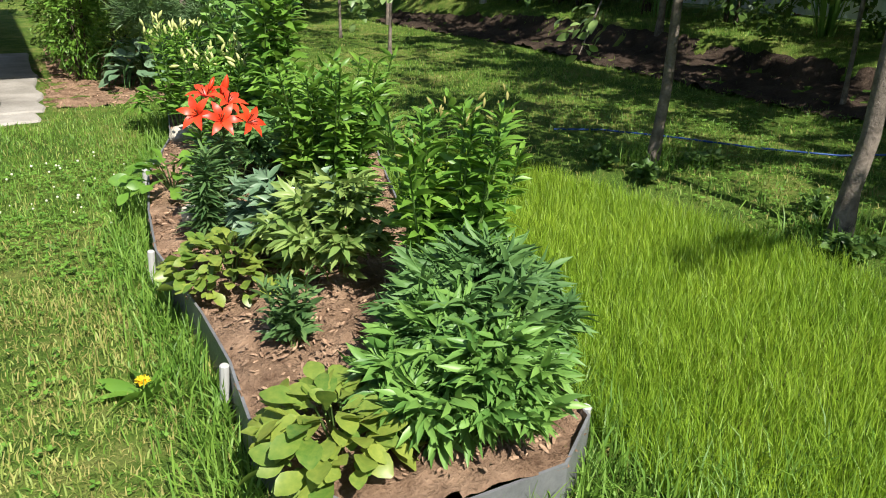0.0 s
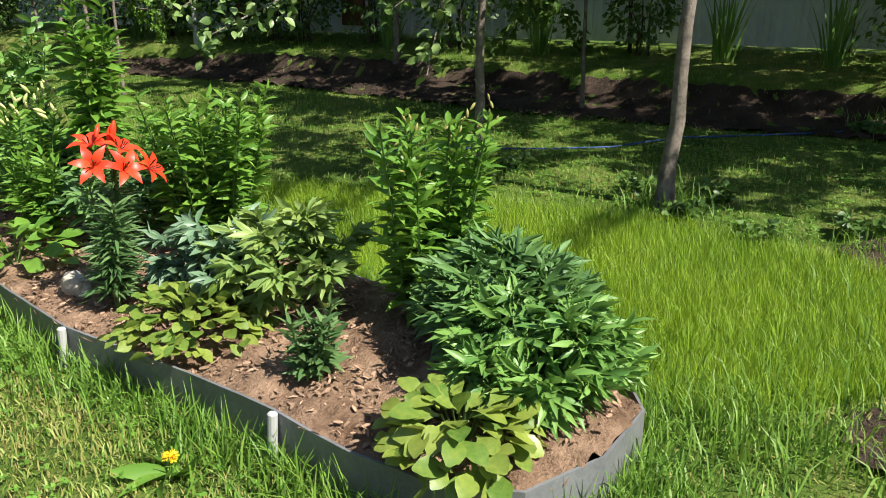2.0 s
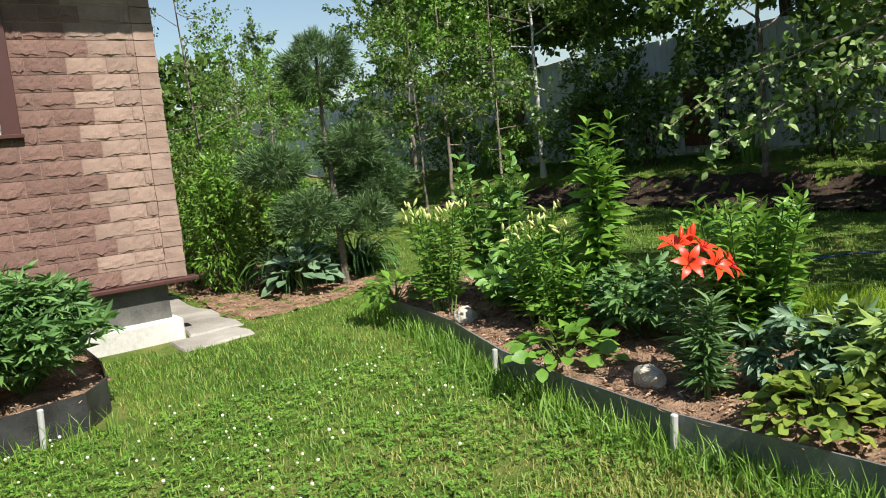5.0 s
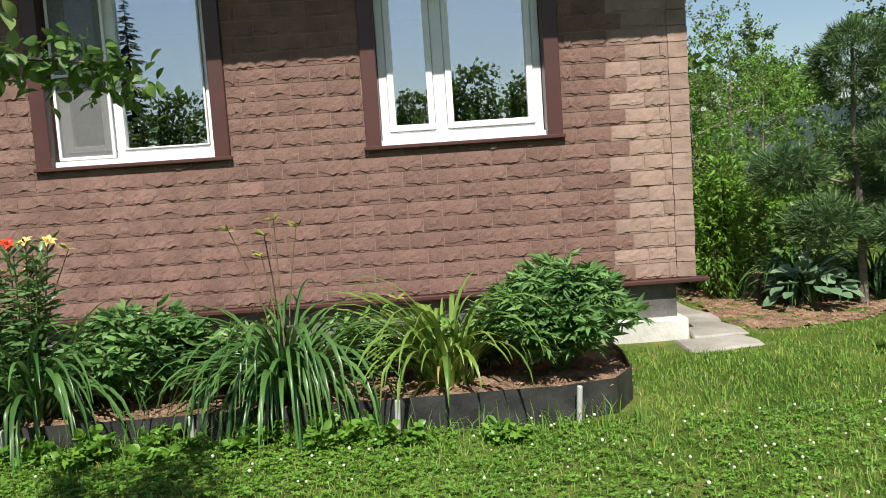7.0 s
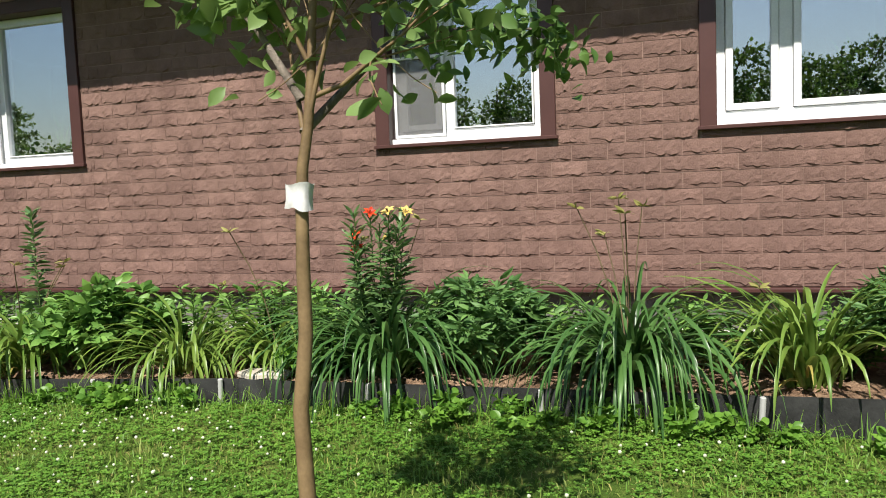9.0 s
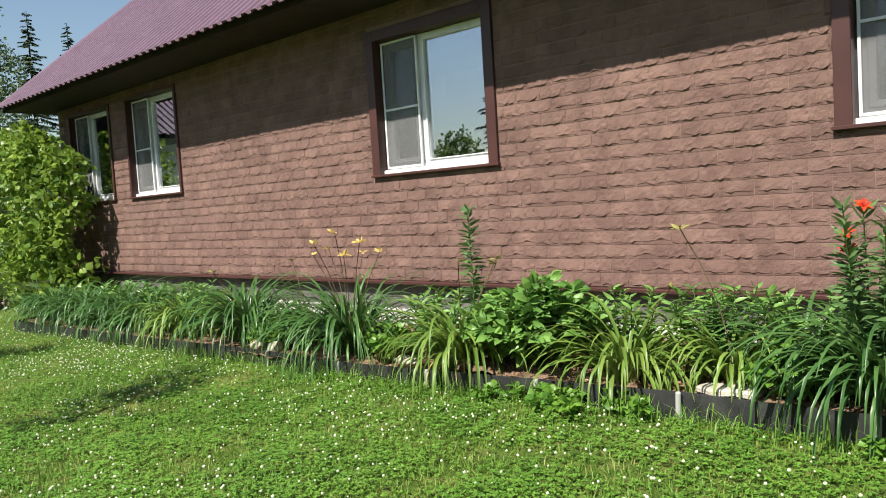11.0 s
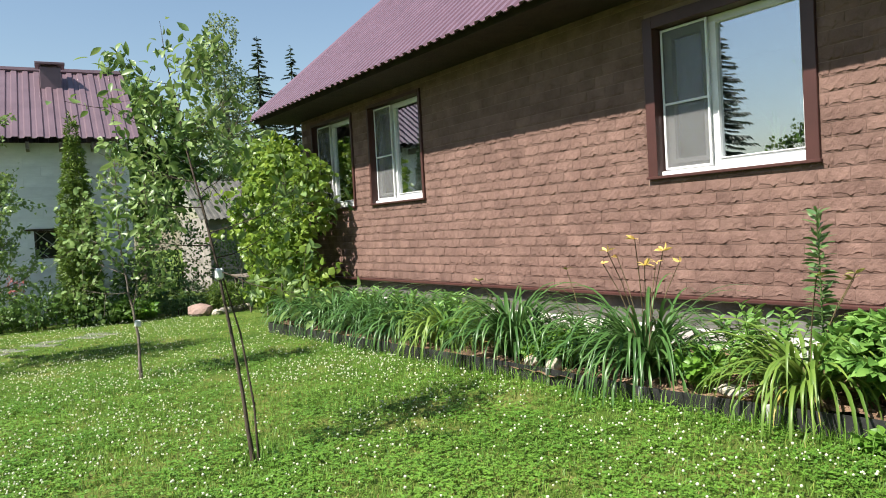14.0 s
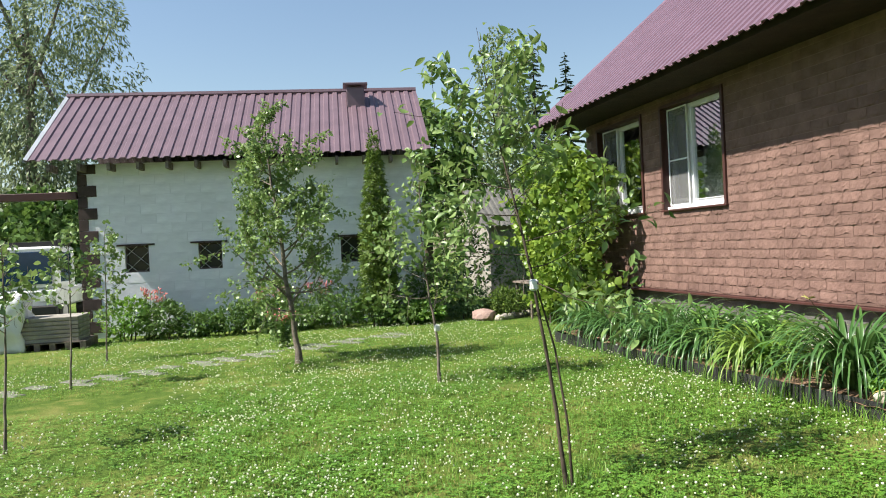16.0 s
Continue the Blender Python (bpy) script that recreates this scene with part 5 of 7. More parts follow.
hosta((0.98, 6.4, S2), 60, 0.11, 0.28, seed=28, label="low hosta with small green leaves", mat=PHLOX, height=0.16)
rock("stone", "pale rounded stone lying in the bed", (0.90, 5.42, 0.03), (0.10, 0.075, 0.065), STONE, 1)
rock("stone", "small pale stone lying in the bed", (0.60, 3.70, 0.04), (0.07, 0.045, 0.06), STONE, 2)
tag = thing("plant_tag", "white plastic plant tag on a stick", "plant tag", (0.89, 3.04, S2))
part("card", box_bm([(-0.022, -0.002, 0.24, 0.022, 0.002, 0.33)], 0.001), WHITE, tag)
part("stick", box_bm([(-0.003, -0.003, -0.05, 0.003, 0.003, 0.239)]), WHITE, tag)


def bed1_z(x):
    return bed1_top(x) - 0.035


peony((-1.52, 6.15, bed1_z(-1.5)), 0.60, 0.42, 60, PEONY, 30, size=0.13, width=0.8)
daylily((-2.2, 6.0, bed1_z(-2)), 60, 0.75, 0.03, DAYLILY_PALE, "pale green iris-like daylily clump", 6, 1, 31, (0.05, 0.6), 0.75, 0.6)
daylily((-3.12, 5.92, bed1_z(-3)), 110, 0.85, 0.027, None, "", 0, 5, 32, (0.1, 0.8), 1.1, 1.0)
peony((-3.95, 6.1, bed1_z(-4)), 0.55, 0.34, 26, PEONY, 33, size=0.12, leaflets=5)
daylily((-4.55, 5.9, bed1_z(-4.5)), 110, 0.8, 0.026, None, "", 0, 2, 34, (0.05, 0.8), 1.0, 0.9)
p, tops = stalk_plant((-4.63, 6.05, bed1_z(-4.6)), "lily", "tall lily with a few red and yellow flowers", 11, 0.95, 0.2, 0.14, NARROW, LILY_LEAF, 26, 35, 0.5, "", 1.5)
for k, tp in enumerate(tops[:6]):
    lily_flower(p, tuple(tp), (0.4 * math.cos(k * 2), -0.5, 0.8), 0.055, ORANGE if k % 2 == 0 else YELLOW, k, "small open lily flower")
daylily((-5.35, 6.05, bed1_z(-5.3)), 60, 0.6, 0.024, DAYLILY_PALE, "", 0, 1, 36)
daylily((-6.02, 5.95, bed1_z(-6)), 75, 0.66, 0.026, DAYLILY_PALE, "daylily clump with one yellow flower", 6, 1, 37, top=0.7)
peony((-6.75, 6.1, bed1_z(-6.7)), 0.56, 0.44, 34, PEONY_GREEN, 38, size=0.13, shape=OVAL, width=0.75)
daylily((-7.35, 5.9, bed1_z(-7.3)), 80, 0.75, 0.026, DAYLILY_PALE, "daylily clump with yellowing withered leaves", 28, 3, 39, top=0.8)
stalk_plant((-7.33, 6.16, bed1_z(-7.3)), "lily", "tall single lily stalk with dark leaves", 1, 1.12, 0.02, 0.13, NARROW, LILY_LEAF, 60, 40, 0.35, "", 1.8)
daylily((-8.7, 6.0, bed1_z(-8.7)), 130, 0.92, 0.026, None, "large daylily clump with pale yellow flowers on tall stems", 0, 8, 41, (0.05, 0.85), 1.0, 1.0)
daylily((-10.25, 5.95, bed1_z(-10.3)), 120, 0.92, 0.025, None, "", 2, 1, 43, (0.05, 0.7))
daylily((-9.45, 6.2, bed1_z(-9.4)), 70, 0.7, 0.025, None, "", 2, 1, 42)
daylily((-11.3, 5.9, bed1_z(-11.3)), 95, 0.72, 0.026, DAYLILY_PALE, "", 6, 0, 44)
daylily((-12.1, 5.9, bed1_z(-12)), 105, 0.75, 0.026, None, "", 4, 0, 45)
daylily((-13.0, 5.88, bed1_z(-13)), 105, 0.75, 0.026, None, "", 4, 0, 46)
daylily((-13.9, 5.85, bed1_z(-13.9)), 105, 0.75, 0.026, None, "", 4, 0, 47)
daylily((-14.8, 5.85, bed1_z(-14.8)), 105, 0.75, 0.026, None, "", 2, 0, 48)
for k, x in enumerate((-2.0, -2.6, -3.5, -4.2, -5.0, -5.6, -6.2, -7.9, -11.6, -12.6, -13.6)):
    stalk_plant((x, 6.4, bed1_z(x)), "phlox", "low leafy perennial close to the wall", 20, 0.36 if k < 3 else 0.5, 0.36, 0.11, SLIM, PEONY_GREEN, 10, 60 + k, 0.35, "low plants by the wall")
for k, x in enumerate((-8.1, -5.0, -12.6, -11.0, -9.5, -9.7)):
    peony((x, 5.95, bed1_z(x)), 0.24, 0.2, 9, PHLOX, 70 + k, "low leafy seedling between the clumps", "perennial", 0.09, 3, OVAL, "low plants in the bed")
for k, x in enumerate((-11.8, -12.7, -13.5, -14.4, -5.0)):
    daylily((x, 6.35, bed1_z(x)), 70, 0.75, 0.026, None, "", 2, 0, 300 + k)
slab = thing("stone_slab", "flat pale stone slab on the bed edge", "stone", (-5.28, 5.78, 0.0))
bm = box_bm([(-0.16, -0.07, 0, 0.16, 0.07, 0.045)], 0.012)
bmesh.ops.subdivide_edges(bm, edges=bm.edges[:], cuts=2, use_grid_fill=True)
for v in bm.verts:
    v.co += 0.012 * noise.noise_vector(v.co * 9)
part("slab", bm, STONE, slab)
rock("stone", "pale stone on the bed edge", (-9.42, 5.78, -0.07), (0.11, 0.07, 0.065), STONE, 3)
rock("stone", "small pale stone on the bed edge", (-9.68, 5.78, -0.08), (0.09, 0.06, 0.05), STONE, 6)
rock("stone", "small pale stone in the soil", (-7.75, 5.8, -0.05), (0.12, 0.06, 0.04), STONE, 4)
for k, (x, n) in enumerate(((-1.95, 5), (-2.45, 5), (-2.85, 6), (-3.3, 7), (-3.75, 7), (-4.1, 6), (-4.35, 6), (-6.1, 6), (-6.35, 6), (-6.7, 5), (-5.75, 4))):
    peony((x + 0.1 * math.sin(k * 5), 5.54 - 0.05 * (k % 3), ground_z(x, 5.5)), 0.08 + 0.03 * (k % 3), 0.17, n // 3 + 1, PHLOX, 80 + k, "low weed with lobed leaves at the bed edge", "weed", 0.07, 3, OVAL, "weeds at the bed edge")


# ---- trees on the lawn ----
apple = young_tree("apple_tree", "young apple tree with a white bandage on its trunk", (-3.77, 3.45, ground_z(-3.77, 3.45)), [(0, 0, 0), (-0.01, 0, 0.6), (0.015, 0, 1.2), (0.05, 0, 1.5), (0.09, 0.02, 2.1)], 0.026, 0.64, 9, 0.5, 0.060, 900, APPLE_LEAF, YOUNG_BARK, 3, 1, 0.12, limb_dirs=[(-0.25, 0.0, 0.9), (0.35, 0.0, 0.9), (1.0, 0.05, 0.3), (-0.35, -0.1, 0.8), (1.0, 0.2, 0.45), (-0.5, 0.3, 0.7), (0.9, -0.2, 0.35)], width=0.85)
CLOTH = rough_mat("bandage_cloth", (0.52, 0.51, 0.49), (0.70, 0.69, 0.68), 30, 260, 0.4, 0.85, 0, 0, 0.004)
bm = bmesh.new()
bmesh.ops.create_cone(bm, segments=14, radius1=0.034, radius2=0.028, depth=0.06, cap_ends=False)
bmesh.ops.subdivide_edges(bm, edges=bm.edges[:], cuts=2, use_grid_fill=True)
for v in bm.verts:
    v.co += 0.012 * noise.noise_vector(v.co * 28)
part("bandage", bm, CLOTH, apple, "white cloth bandage", True, pose(0.012, 0, 1.27, 4, 6, 0))
sap1 = young_tree("apple_sapling", "thin young apple sapling with twin stems", (-9.27, 3.15, ground_z(-9.27, 3.15)), [(0, 0, 0), (-0.06, -0.05, 0.7), (-0.13, -0.12, 1.3), (-0.25, -0.2, 1.9), (-0.42, -0.25, 2.5)], 0.013, 0.44, 17, 0.56, 0.074, 1300, APPLE_LEAF, DARK_BARK, 4, 1, 0.25, width=0.62)
part_mesh("stem", tubes_mesh("stem", [([(0.01, 0.03, 0), (-0.01, 0.03, 0.35), (-0.06, -0.01, 0.8), (-0.11, -0.09, 1.18)], [0.009, 0.008, 0.007, 0.005])], DARK_BARK, 6), sap1, "second thin stem")
part("bandage", box_bm([(-0.145, -0.125, 1.14, -0.095, -0.075, 1.21)], 0.012), WHITE, sap1, "white cloth bandage")
sap2 = young_tree("apple_sapling", "young sapling forked above a white bandage", (-12.94, 3.26, ground_z(-12.9, 3.26)), [(0, 0, 0), (-0.03, 0, 0.5), (-0.08, -0.06, 0.95), (-0.12, -0.1, 1.5), (-0.1, -0.1, 2.2)], 0.018, 0.36, 14, 0.6, 0.065, 1100, APPLE_LEAF, BARK, 5, 1, 0.3, limb_dirs=[(0.15, 0.35, 1.0)])
part("bandage", box_bm([(-0.03, -0.03, 0.55, 0.02, 0.03, 0.62)], 0.01), WHITE, sap2, "white cloth bandage")
young_tree("pear_tree", "young pear tree with an upright dense crown", (-15.4, 1.9, ground_z(-15.4, 1.9)), [(0, 0, 0), (-0.05, -0.06, 0.6), (-0.1, -0.12, 1.2), (-0.15, -0.2, 2.0), (-0.2, -0.3, 3.0)], 0.045, 0.28, 22, 0.9, 0.062, 9500, APPLE_LEAF, BARK, 6, 1, 0.35, KITE)
for k, (x, y, h, n, c) in enumerate(((-14.8, -0.77, 1.75, 420, 0.55), (-17.4, -0.87, 1.9, 520, 0.3), (-11.65, -0.51, 1.5, 260, 0.6))):
    young_tree("apple_sapling", "slender young sapling with a narrow crown", (x, y, ground_z(x, y)), [(0, 0, 0), (-0.03, 0.03, 0.5 * h), (0, 0.05, h)], 0.013, c, 10, 0.3, 0.06, n, APPLE_LEAF, BARK, 30 + k, 1, 0.5)

# ---- trees on the east side ----
def garden_tree(x, y, top, r, lean, seed, n, crown_from=0.55, limb=1.0, leaf=0.06, label="slim plum tree with grey bark", mat=None, bark=None, low=None, name="plum_tree"):
    return young_tree(name, label, (x, y, ground_z(x, y) - 0.02), [(0, 0, 0), (lean[0] * 0.25, lean[1] * 0.25, top * 0.3), (lean[0] * 0.6, lean[1] * 0.6, top * 0.6), (*lean, top)], r, crown_from, 13, limb, leaf, n, mat or TREE_LEAF, bark or BARK, seed, 1, 0.12, OVAL if n < 4300 and y < 4 else KITE, "garden trees", low)


garden_tree(3.20, 2.19, 3.6, 0.046, (0.10, -0.1), 1, 4200, 0.5, 1.1, low=[(-0.9, 0.9, 0.15), (0.8, 0.8, 0.3)])
garden_tree(3.33, 3.54, 3.4, 0.036, (0.16, 0.0), 2, 4200, 0.44, 1.05, low=[(-1.0, -0.25, -0.1), (-0.6, 0.8, 0.05)])
def bough(tree, points, n, leaf, mat, seed):
    """A leafy bough hanging from a tree; points are offsets from its base."""
    rnd = np.random.default_rng(seed)
    b = part_mesh("bough", tubes_mesh("bough", [(points, list(np.linspace(0.012, 0.003, len(points))))], BARK, 6), tree)
    pts = np.array(points)
    u = rnd.uniform(0.35, 1, n) * (len(pts) - 1)
    pos = np.stack([np.interp(u, range(len(pts)), pts[:, k]) for k in range(3)], 1) + rnd.normal(0, 0.05, (n, 3))
    d = unit(rnd.normal(0, 1, (n, 3)) * np.array([1, 1, 0.5]) + np.array([-0.4, 0, -0.35]))
    part_mesh("spray", joined_leaves("spray", [leaves(OVAL, pos, d, leaf * rnd.uniform(0.7, 1.2, n), rnd, 0.6, 0.85)], mat), b)


plum = [o for o in scene.objects if o.name.startswith("plum_tree") and not o.parent and abs(o.matrix_basis.translation.y - 3.54) < 0.01][0]
bough(plum, [(0.05, 0, 1.62), (-0.3, -0.1, 1.5), (-0.6, -0.16, 1.15), (-0.82, -0.2, 0.72)], 60, 0.075, APPLE_LEAF, 1)
bough(plum, [(0.05, 0, 1.7), (-0.7, 0.1, 1.45), (-1.3, 0.3, 1.15), (-1.75, 0.5, 0.92)], 190, 0.06, APPLE_LEAF, 2)
bough(plum, [(0.05, 0, 1.75), (-0.7, 0.3, 1.5), (-1.2, 0.7, 1.3), (-1.6, 0.9, 1.05)], 150, 0.06, APPLE_LEAF, 3)
bough(apple, [(0.03, 0.0, 1.42), (0.16, 0.25, 1.66), (0.34, 0.58, 1.76), (0.48, 0.84, 1.78), (0.56, 1.0, 1.70)], 250, 0.057, HEDGE_LEAF, 11)
bough(apple, [(0.03, 0.0, 1.5), (-0.08, 0.0, 1.68), (-0.16, 0.02, 1.76), (-0.22, -0.05, 1.80)], 90, 0.075, APPLE_LEAF, 12)
garden_tree(5.85, 1.35, 3.6, 0.036, (0.3, 0.1), 3, 15000, 0.5, 1.7, 0.095)
garden_tree(5.62, 3.85, 3.4, 0.02, (0.0, 0.1), 4, 13000, 0.52, 1.6, 0.095)
# Next two are added out of view so their crowns shade the east side.
garden_tree(4.9, -0.9, 4.2, 0.05, (0.2, 0.1), 6, 14000, 0.48, 1.8, 0.095)
garden_tree(6.6, -0.6, 4.4, 0.05, (0.1, 0.1), 15, 7000, 0.47, 1.9, 0.095)
garden_tree(6.3, 6.6, 3.8, 0.04, (0.1, 0.1), 5, 14000, 0.47, 1.8, 0.095)
garden_tree(3.95, 8.6, 2.9, 0.022, (0.1, 0.1), 7, 1900, 0.45, 0.8)
garden_tree(4.05, 10.4, 2.8, 0.022, (0.0, 0.1), 8, 1900, 0.45, 0.8)
garden_tree(5.3, 11.5, 3.6, 0.035, (0.1, 0.1), 9, 13000, 0.3, 1.3, 0.07, mat=PHLOX, label="dense bright green fruit tree")
garden_tree(6.5, 10.6, 3.8, 0.045, (0.05, 0.1), 10, 9000, 0.4, 1.3, 0.07, label="fruit tree with a pale trunk", bark=PEG)
garden_tree(1.9, 13.2, 4.2, 0.03, (-0.15, 0.1), 13, 1900, 0.45, 1.2, label="thin tree with an open crown")
garden_tree(3.1, 14.9, 3.0, 0.03, (0.1, 0.1), 14, 4800, 0.3, 1.3, mat=PHLOX, label="light green fruit tree")
garden_tree(0.9, 16.5, 2.0, 0.03, (0.1, 0.1), 16, 3600, 0.3, 1.2)
garden_tree(4.4, 16.5, 3.2, 0.03, (0.1, 0.1), 17, 4800, 0.3, 1.3, mat=PHLOX, label="light green fruit tree")
garden_tree(6.4, 14.2, 3.8, 0.04, (0.1, 0.1), 18, 9500, 0.3, 1.4, 0.075)
garden_tree(5.2, 19.0, 3.8, 0.04, (0.1, 0.1), 19, 9000, 0.3, 1.5, 0.08)
# Trees added behind the fence; place and leaf count set how much they shade.
for k, y in enumerate((-4.5, -1.5, 1.5, 4.6, 7.8, 11.2, 15.0)):
    h = 5.0 + 0.6 * math.sin(k * 2.3)
    big_tree("broadleaf_tree", "broadleaf tree added behind the fence to cast shade", (9.0 if y > 4 else 10.8, y, ground_z(9.0, y)), h, [(-0.3, 0, h * 0.66, 2.6, 2.1, h * 0.24), (-1.1, 0.5, h * 0.6, 1.2, 1.2, h * 0.16), (0, 0.2, h * 0.85, 1.3, 1.3, h * 0.18)], 9000 if y > 4 else 2600, 0.15, TREE_LEAF, DARK_BARK, 0.13, 400 + k, group="trees over the fence")

for k, (x, y) in enumerate(((3.1, 3.3), (3.5, 3.3), (3.0, 3.7), (3.05, 2.0), (3.45, 2.0), (3.4, 2.45), (2.9, 1.6), (3.2, 1.2), (5.6, 1.5))):
    peony((x, y, ground_z(x, y)), 0.08, 0.09, 3, HEDGE_LEAF, 500 + k, "low dark weed round the tree foot", "weed", 0.06, 3, OVAL, "weeds round the trees")

# fence-side plants
for k, (x, y, h) in enumerate(((6.95, 3.0, 0.75), (6.9, 5.0, 0.8), (7.0, 2.0, 0.7), (6.9, 7.2, 0.7), (6.9, 12.6, 0.7))):
    p = thing("iris", "clump of upright sword-shaped iris leaves by the fence", "iris", (x, y, ground_z(x, y)), "irises by the fence")
    part_mesh("leaves", array_mesh("leaves", *straps(np.random.default_rng(90 + k), 26, h, 0.045, 0.12, (0.02, 0.35), 0.15), [], PEONY_GREEN), p)
p = thing("grass_clump", "arching ornamental grass clump by the fence", "grass", (6.6, 1.3, ground_z(6.6, 1.3)))
part_mesh("leaves", array_mesh("leaves", *straps(np.random.default_rng(97), 70, 0.75, 0.022, 0.1, (0.2, 1.0), 0.8), [], DAYLILY_PALE), p)
for k, (x, y, r, h) in enumerate(((7.1, 3.9, 0.45, 1.3), (7.15, 1.35, 0.5, 1.4), (7.0, 6.2, 0.6, 1.5), (7.0, 8.8, 0.6, 1.3), (6.9, 10.0, 0.7, 1.2), (7.0, 11.9, 0.5, 1.0), (6.9, 13.4, 0.6, 1.2), (7.1, -0.6, 0.6, 1.4), (7.05, 9.4, 0.6, 1.7), (7.1, 7.6, 0.55, 1.8), (7.05, 15.2, 0.7, 1.6), (7.0, 17.4, 0.7, 1.7))):
    shrub("shrub", "dark leafy shrub growing against the fence", (x, y, ground_z(x, y)), [(0, 0, h * 0.5, r, r, h * 0.5), (0.1, 0.2, h * 0.75, r * 0.6, r * 0.6, h * 0.3)], 1100, 0.085, HEDGE_LEAF, 100 + k, group="shrubs by the fence")

# corner of the house: slab path, mulch, pine and shrubs
soil_patch("mulch_bed", "reddish mulch under the shrubs by the house corner", [(0.12, 7.55), (0.75, 7.55), (1.3, 7.75), (1.85, 8.1), (1.8, 9), (1.5, 12), (0.4, 12.5), (0.3, 9.2)], SOIL, 0.006, rough=0.03)
slabs = tagged(new("pavement"), "worn pale concrete slabs at the house corner", "pavement", kind="structure")
for k, b in enumerate(((-0.45, 7.02, 0.10, 7.40), (-0.25, 7.42, 0.16, 8.35), (-0.25, 8.37, 0.16, 9.4), (-0.25, 9.42, 0.18, 11.4))):
    bm = box_bm([(b[0], b[1], -0.3, b[2], b[3], -0.135 + 0.012 * (k % 2))], 0.015)
    bmesh.ops.subdivide_edges(bm, edges=bm.edges[:], cuts=3, use_grid_fill=True)
    for v in bm.verts:
        n3 = noise.noise_vector(v.co * 3.1)
        v.co += Vector((n3.x * 0.07, n3.y * 0.07, n3.z * 0.012))
    part("slab", bm, CONCRETE, slabs)
puffs("pine", "small pine pruned into needle cushions", (1.54, 8.27, ground_z(1.54, 8.27)), [(0, 0, 0), (0.0, 0.02, 0.8), (-0.03, 0.05, 1.5), (-0.02, 0.05, 2.3)], 0.04, [(-0.02, 0.05, 2.15, 0.36, 0.36, 0.34), (0.22, 0.0, 1.35, 0.34, 0.34, 0.22), (-0.55, 0.2, 1.2, 0.32, 0.32, 0.2), (0.5, 0.1, 0.98, 0.38, 0.38, 0.26), (-0.35, -0.1, 0.75, 0.3, 0.3, 0.2), (0.2, -0.2, 0.65, 0.25, 0.25, 0.2)], 4200, 0.12, NEEDLE, 6)
hosta((1.12, 8.35, ground_z(1.1, 8.3) + 0.02), 60, 0.17, 0.34, BLUE_LEAF, 50, "large blue-green hosta beside the pine", height=0.34)
daylily((1.3, 8.9, ground_z(1.3, 8.9) + 0.02), 90, 0.7, 0.025, DAYLILY, "dark daylily clump behind the hosta", 0, 0, 51)
daylily((1.95, 8.75, ground_z(1.9, 8.7) + 0.02), 80, 0.6, 0.025, DAYLILY, "dark daylily clump behind the pine", 0, 0, 52)
for k, (x, y, r, h, m) in enumerate(((0.62, 9.2, 0.32, 1.5, PHLOX), (0.95, 9.7, 0.4, 1.15, THUJA_LEAF), (0.6, 10.3, 0.4, 1.6, THUJA_LEAF), (1.3, 10.6, 0.4, 1.2, VINE_LEAF), (0.9, 11.4, 0.45, 1.0, PHLOX), (0.75, 12.6, 0.5, 1.1, PHLOX))):
    shrub("shrub", "feathery yellow-green shrub beside the house", (x, y, ground_z(x, y)), [(0, 0, h * 0.45, r, r, h * 0.45), (0.08, -0.05, h * 0.75, r * 0.7, r * 0.7, h * 0.27)], 2600, 0.075, m, 120 + k, THIN, group="shrubs beside the house")
for k, (x, y, r, h) in enumerate(((2.2, 10.6, 0.45, 0.75), (3.3, 13.5, 0.5, 0.9), (4.6, 13.9, 0.5, 0.9), (2.9, 17.0, 0.8, 1.4), (1.2, 17.5, 0.9, 1.6), (4.9, 21.0, 1.2, 1.8), (3.4, 22.0, 1.3, 2.0), (1.5, 22.0, 1.4, 2.2), (-0.4, 21.5, 1.4, 2.2), (6.4, 17.0, 0.7, 1.3))):
    shrub("shrub", "rounded green garden shrub on the lawn", (x, y, ground_z(x, y)), [(0, 0, h * 0.5, r, r, h * 0.5), (r * 0.3, r * 0.2, h * 0.65, r * 0.6, r * 0.6, h * 0.35)], 1600, 0.09, (HEDGE_LEAF, PHLOX, APPLE_LEAF)[k % 3], 140 + k, group="shrubs at the back of the garden")
tunnel = thing("greenhouse", "low white film-covered greenhouse tunnel", "greenhouse", (1.9, 19.2, ground_z(1.9, 19.2)))
vs = [(0.9 * math.cos(a), y, 0.75 + 0.75 * math.sin(a)) if 0 <= a <= math.pi else (0, 0, 0) for y in (0, 2.4) for a in np.linspace(0, math.pi, 13)]
vs += [(x, y, 0) for y in (0, 2.4) for x in (0.9, -0.9)]
fs = [(i, i + 1, 14 + i, 13 + i) for i in range(12)] + [(26, 0, 13, 28), (12, 27, 29, 25), tuple([27] + list(range(12, -1, -1)) + [26])]
so = part_mesh("cover", mesh_of("cover", vs, fs, WHITE, False), tunnel).modifiers.new("thickness", "SOLIDIFY")
so.thickness = 0.01

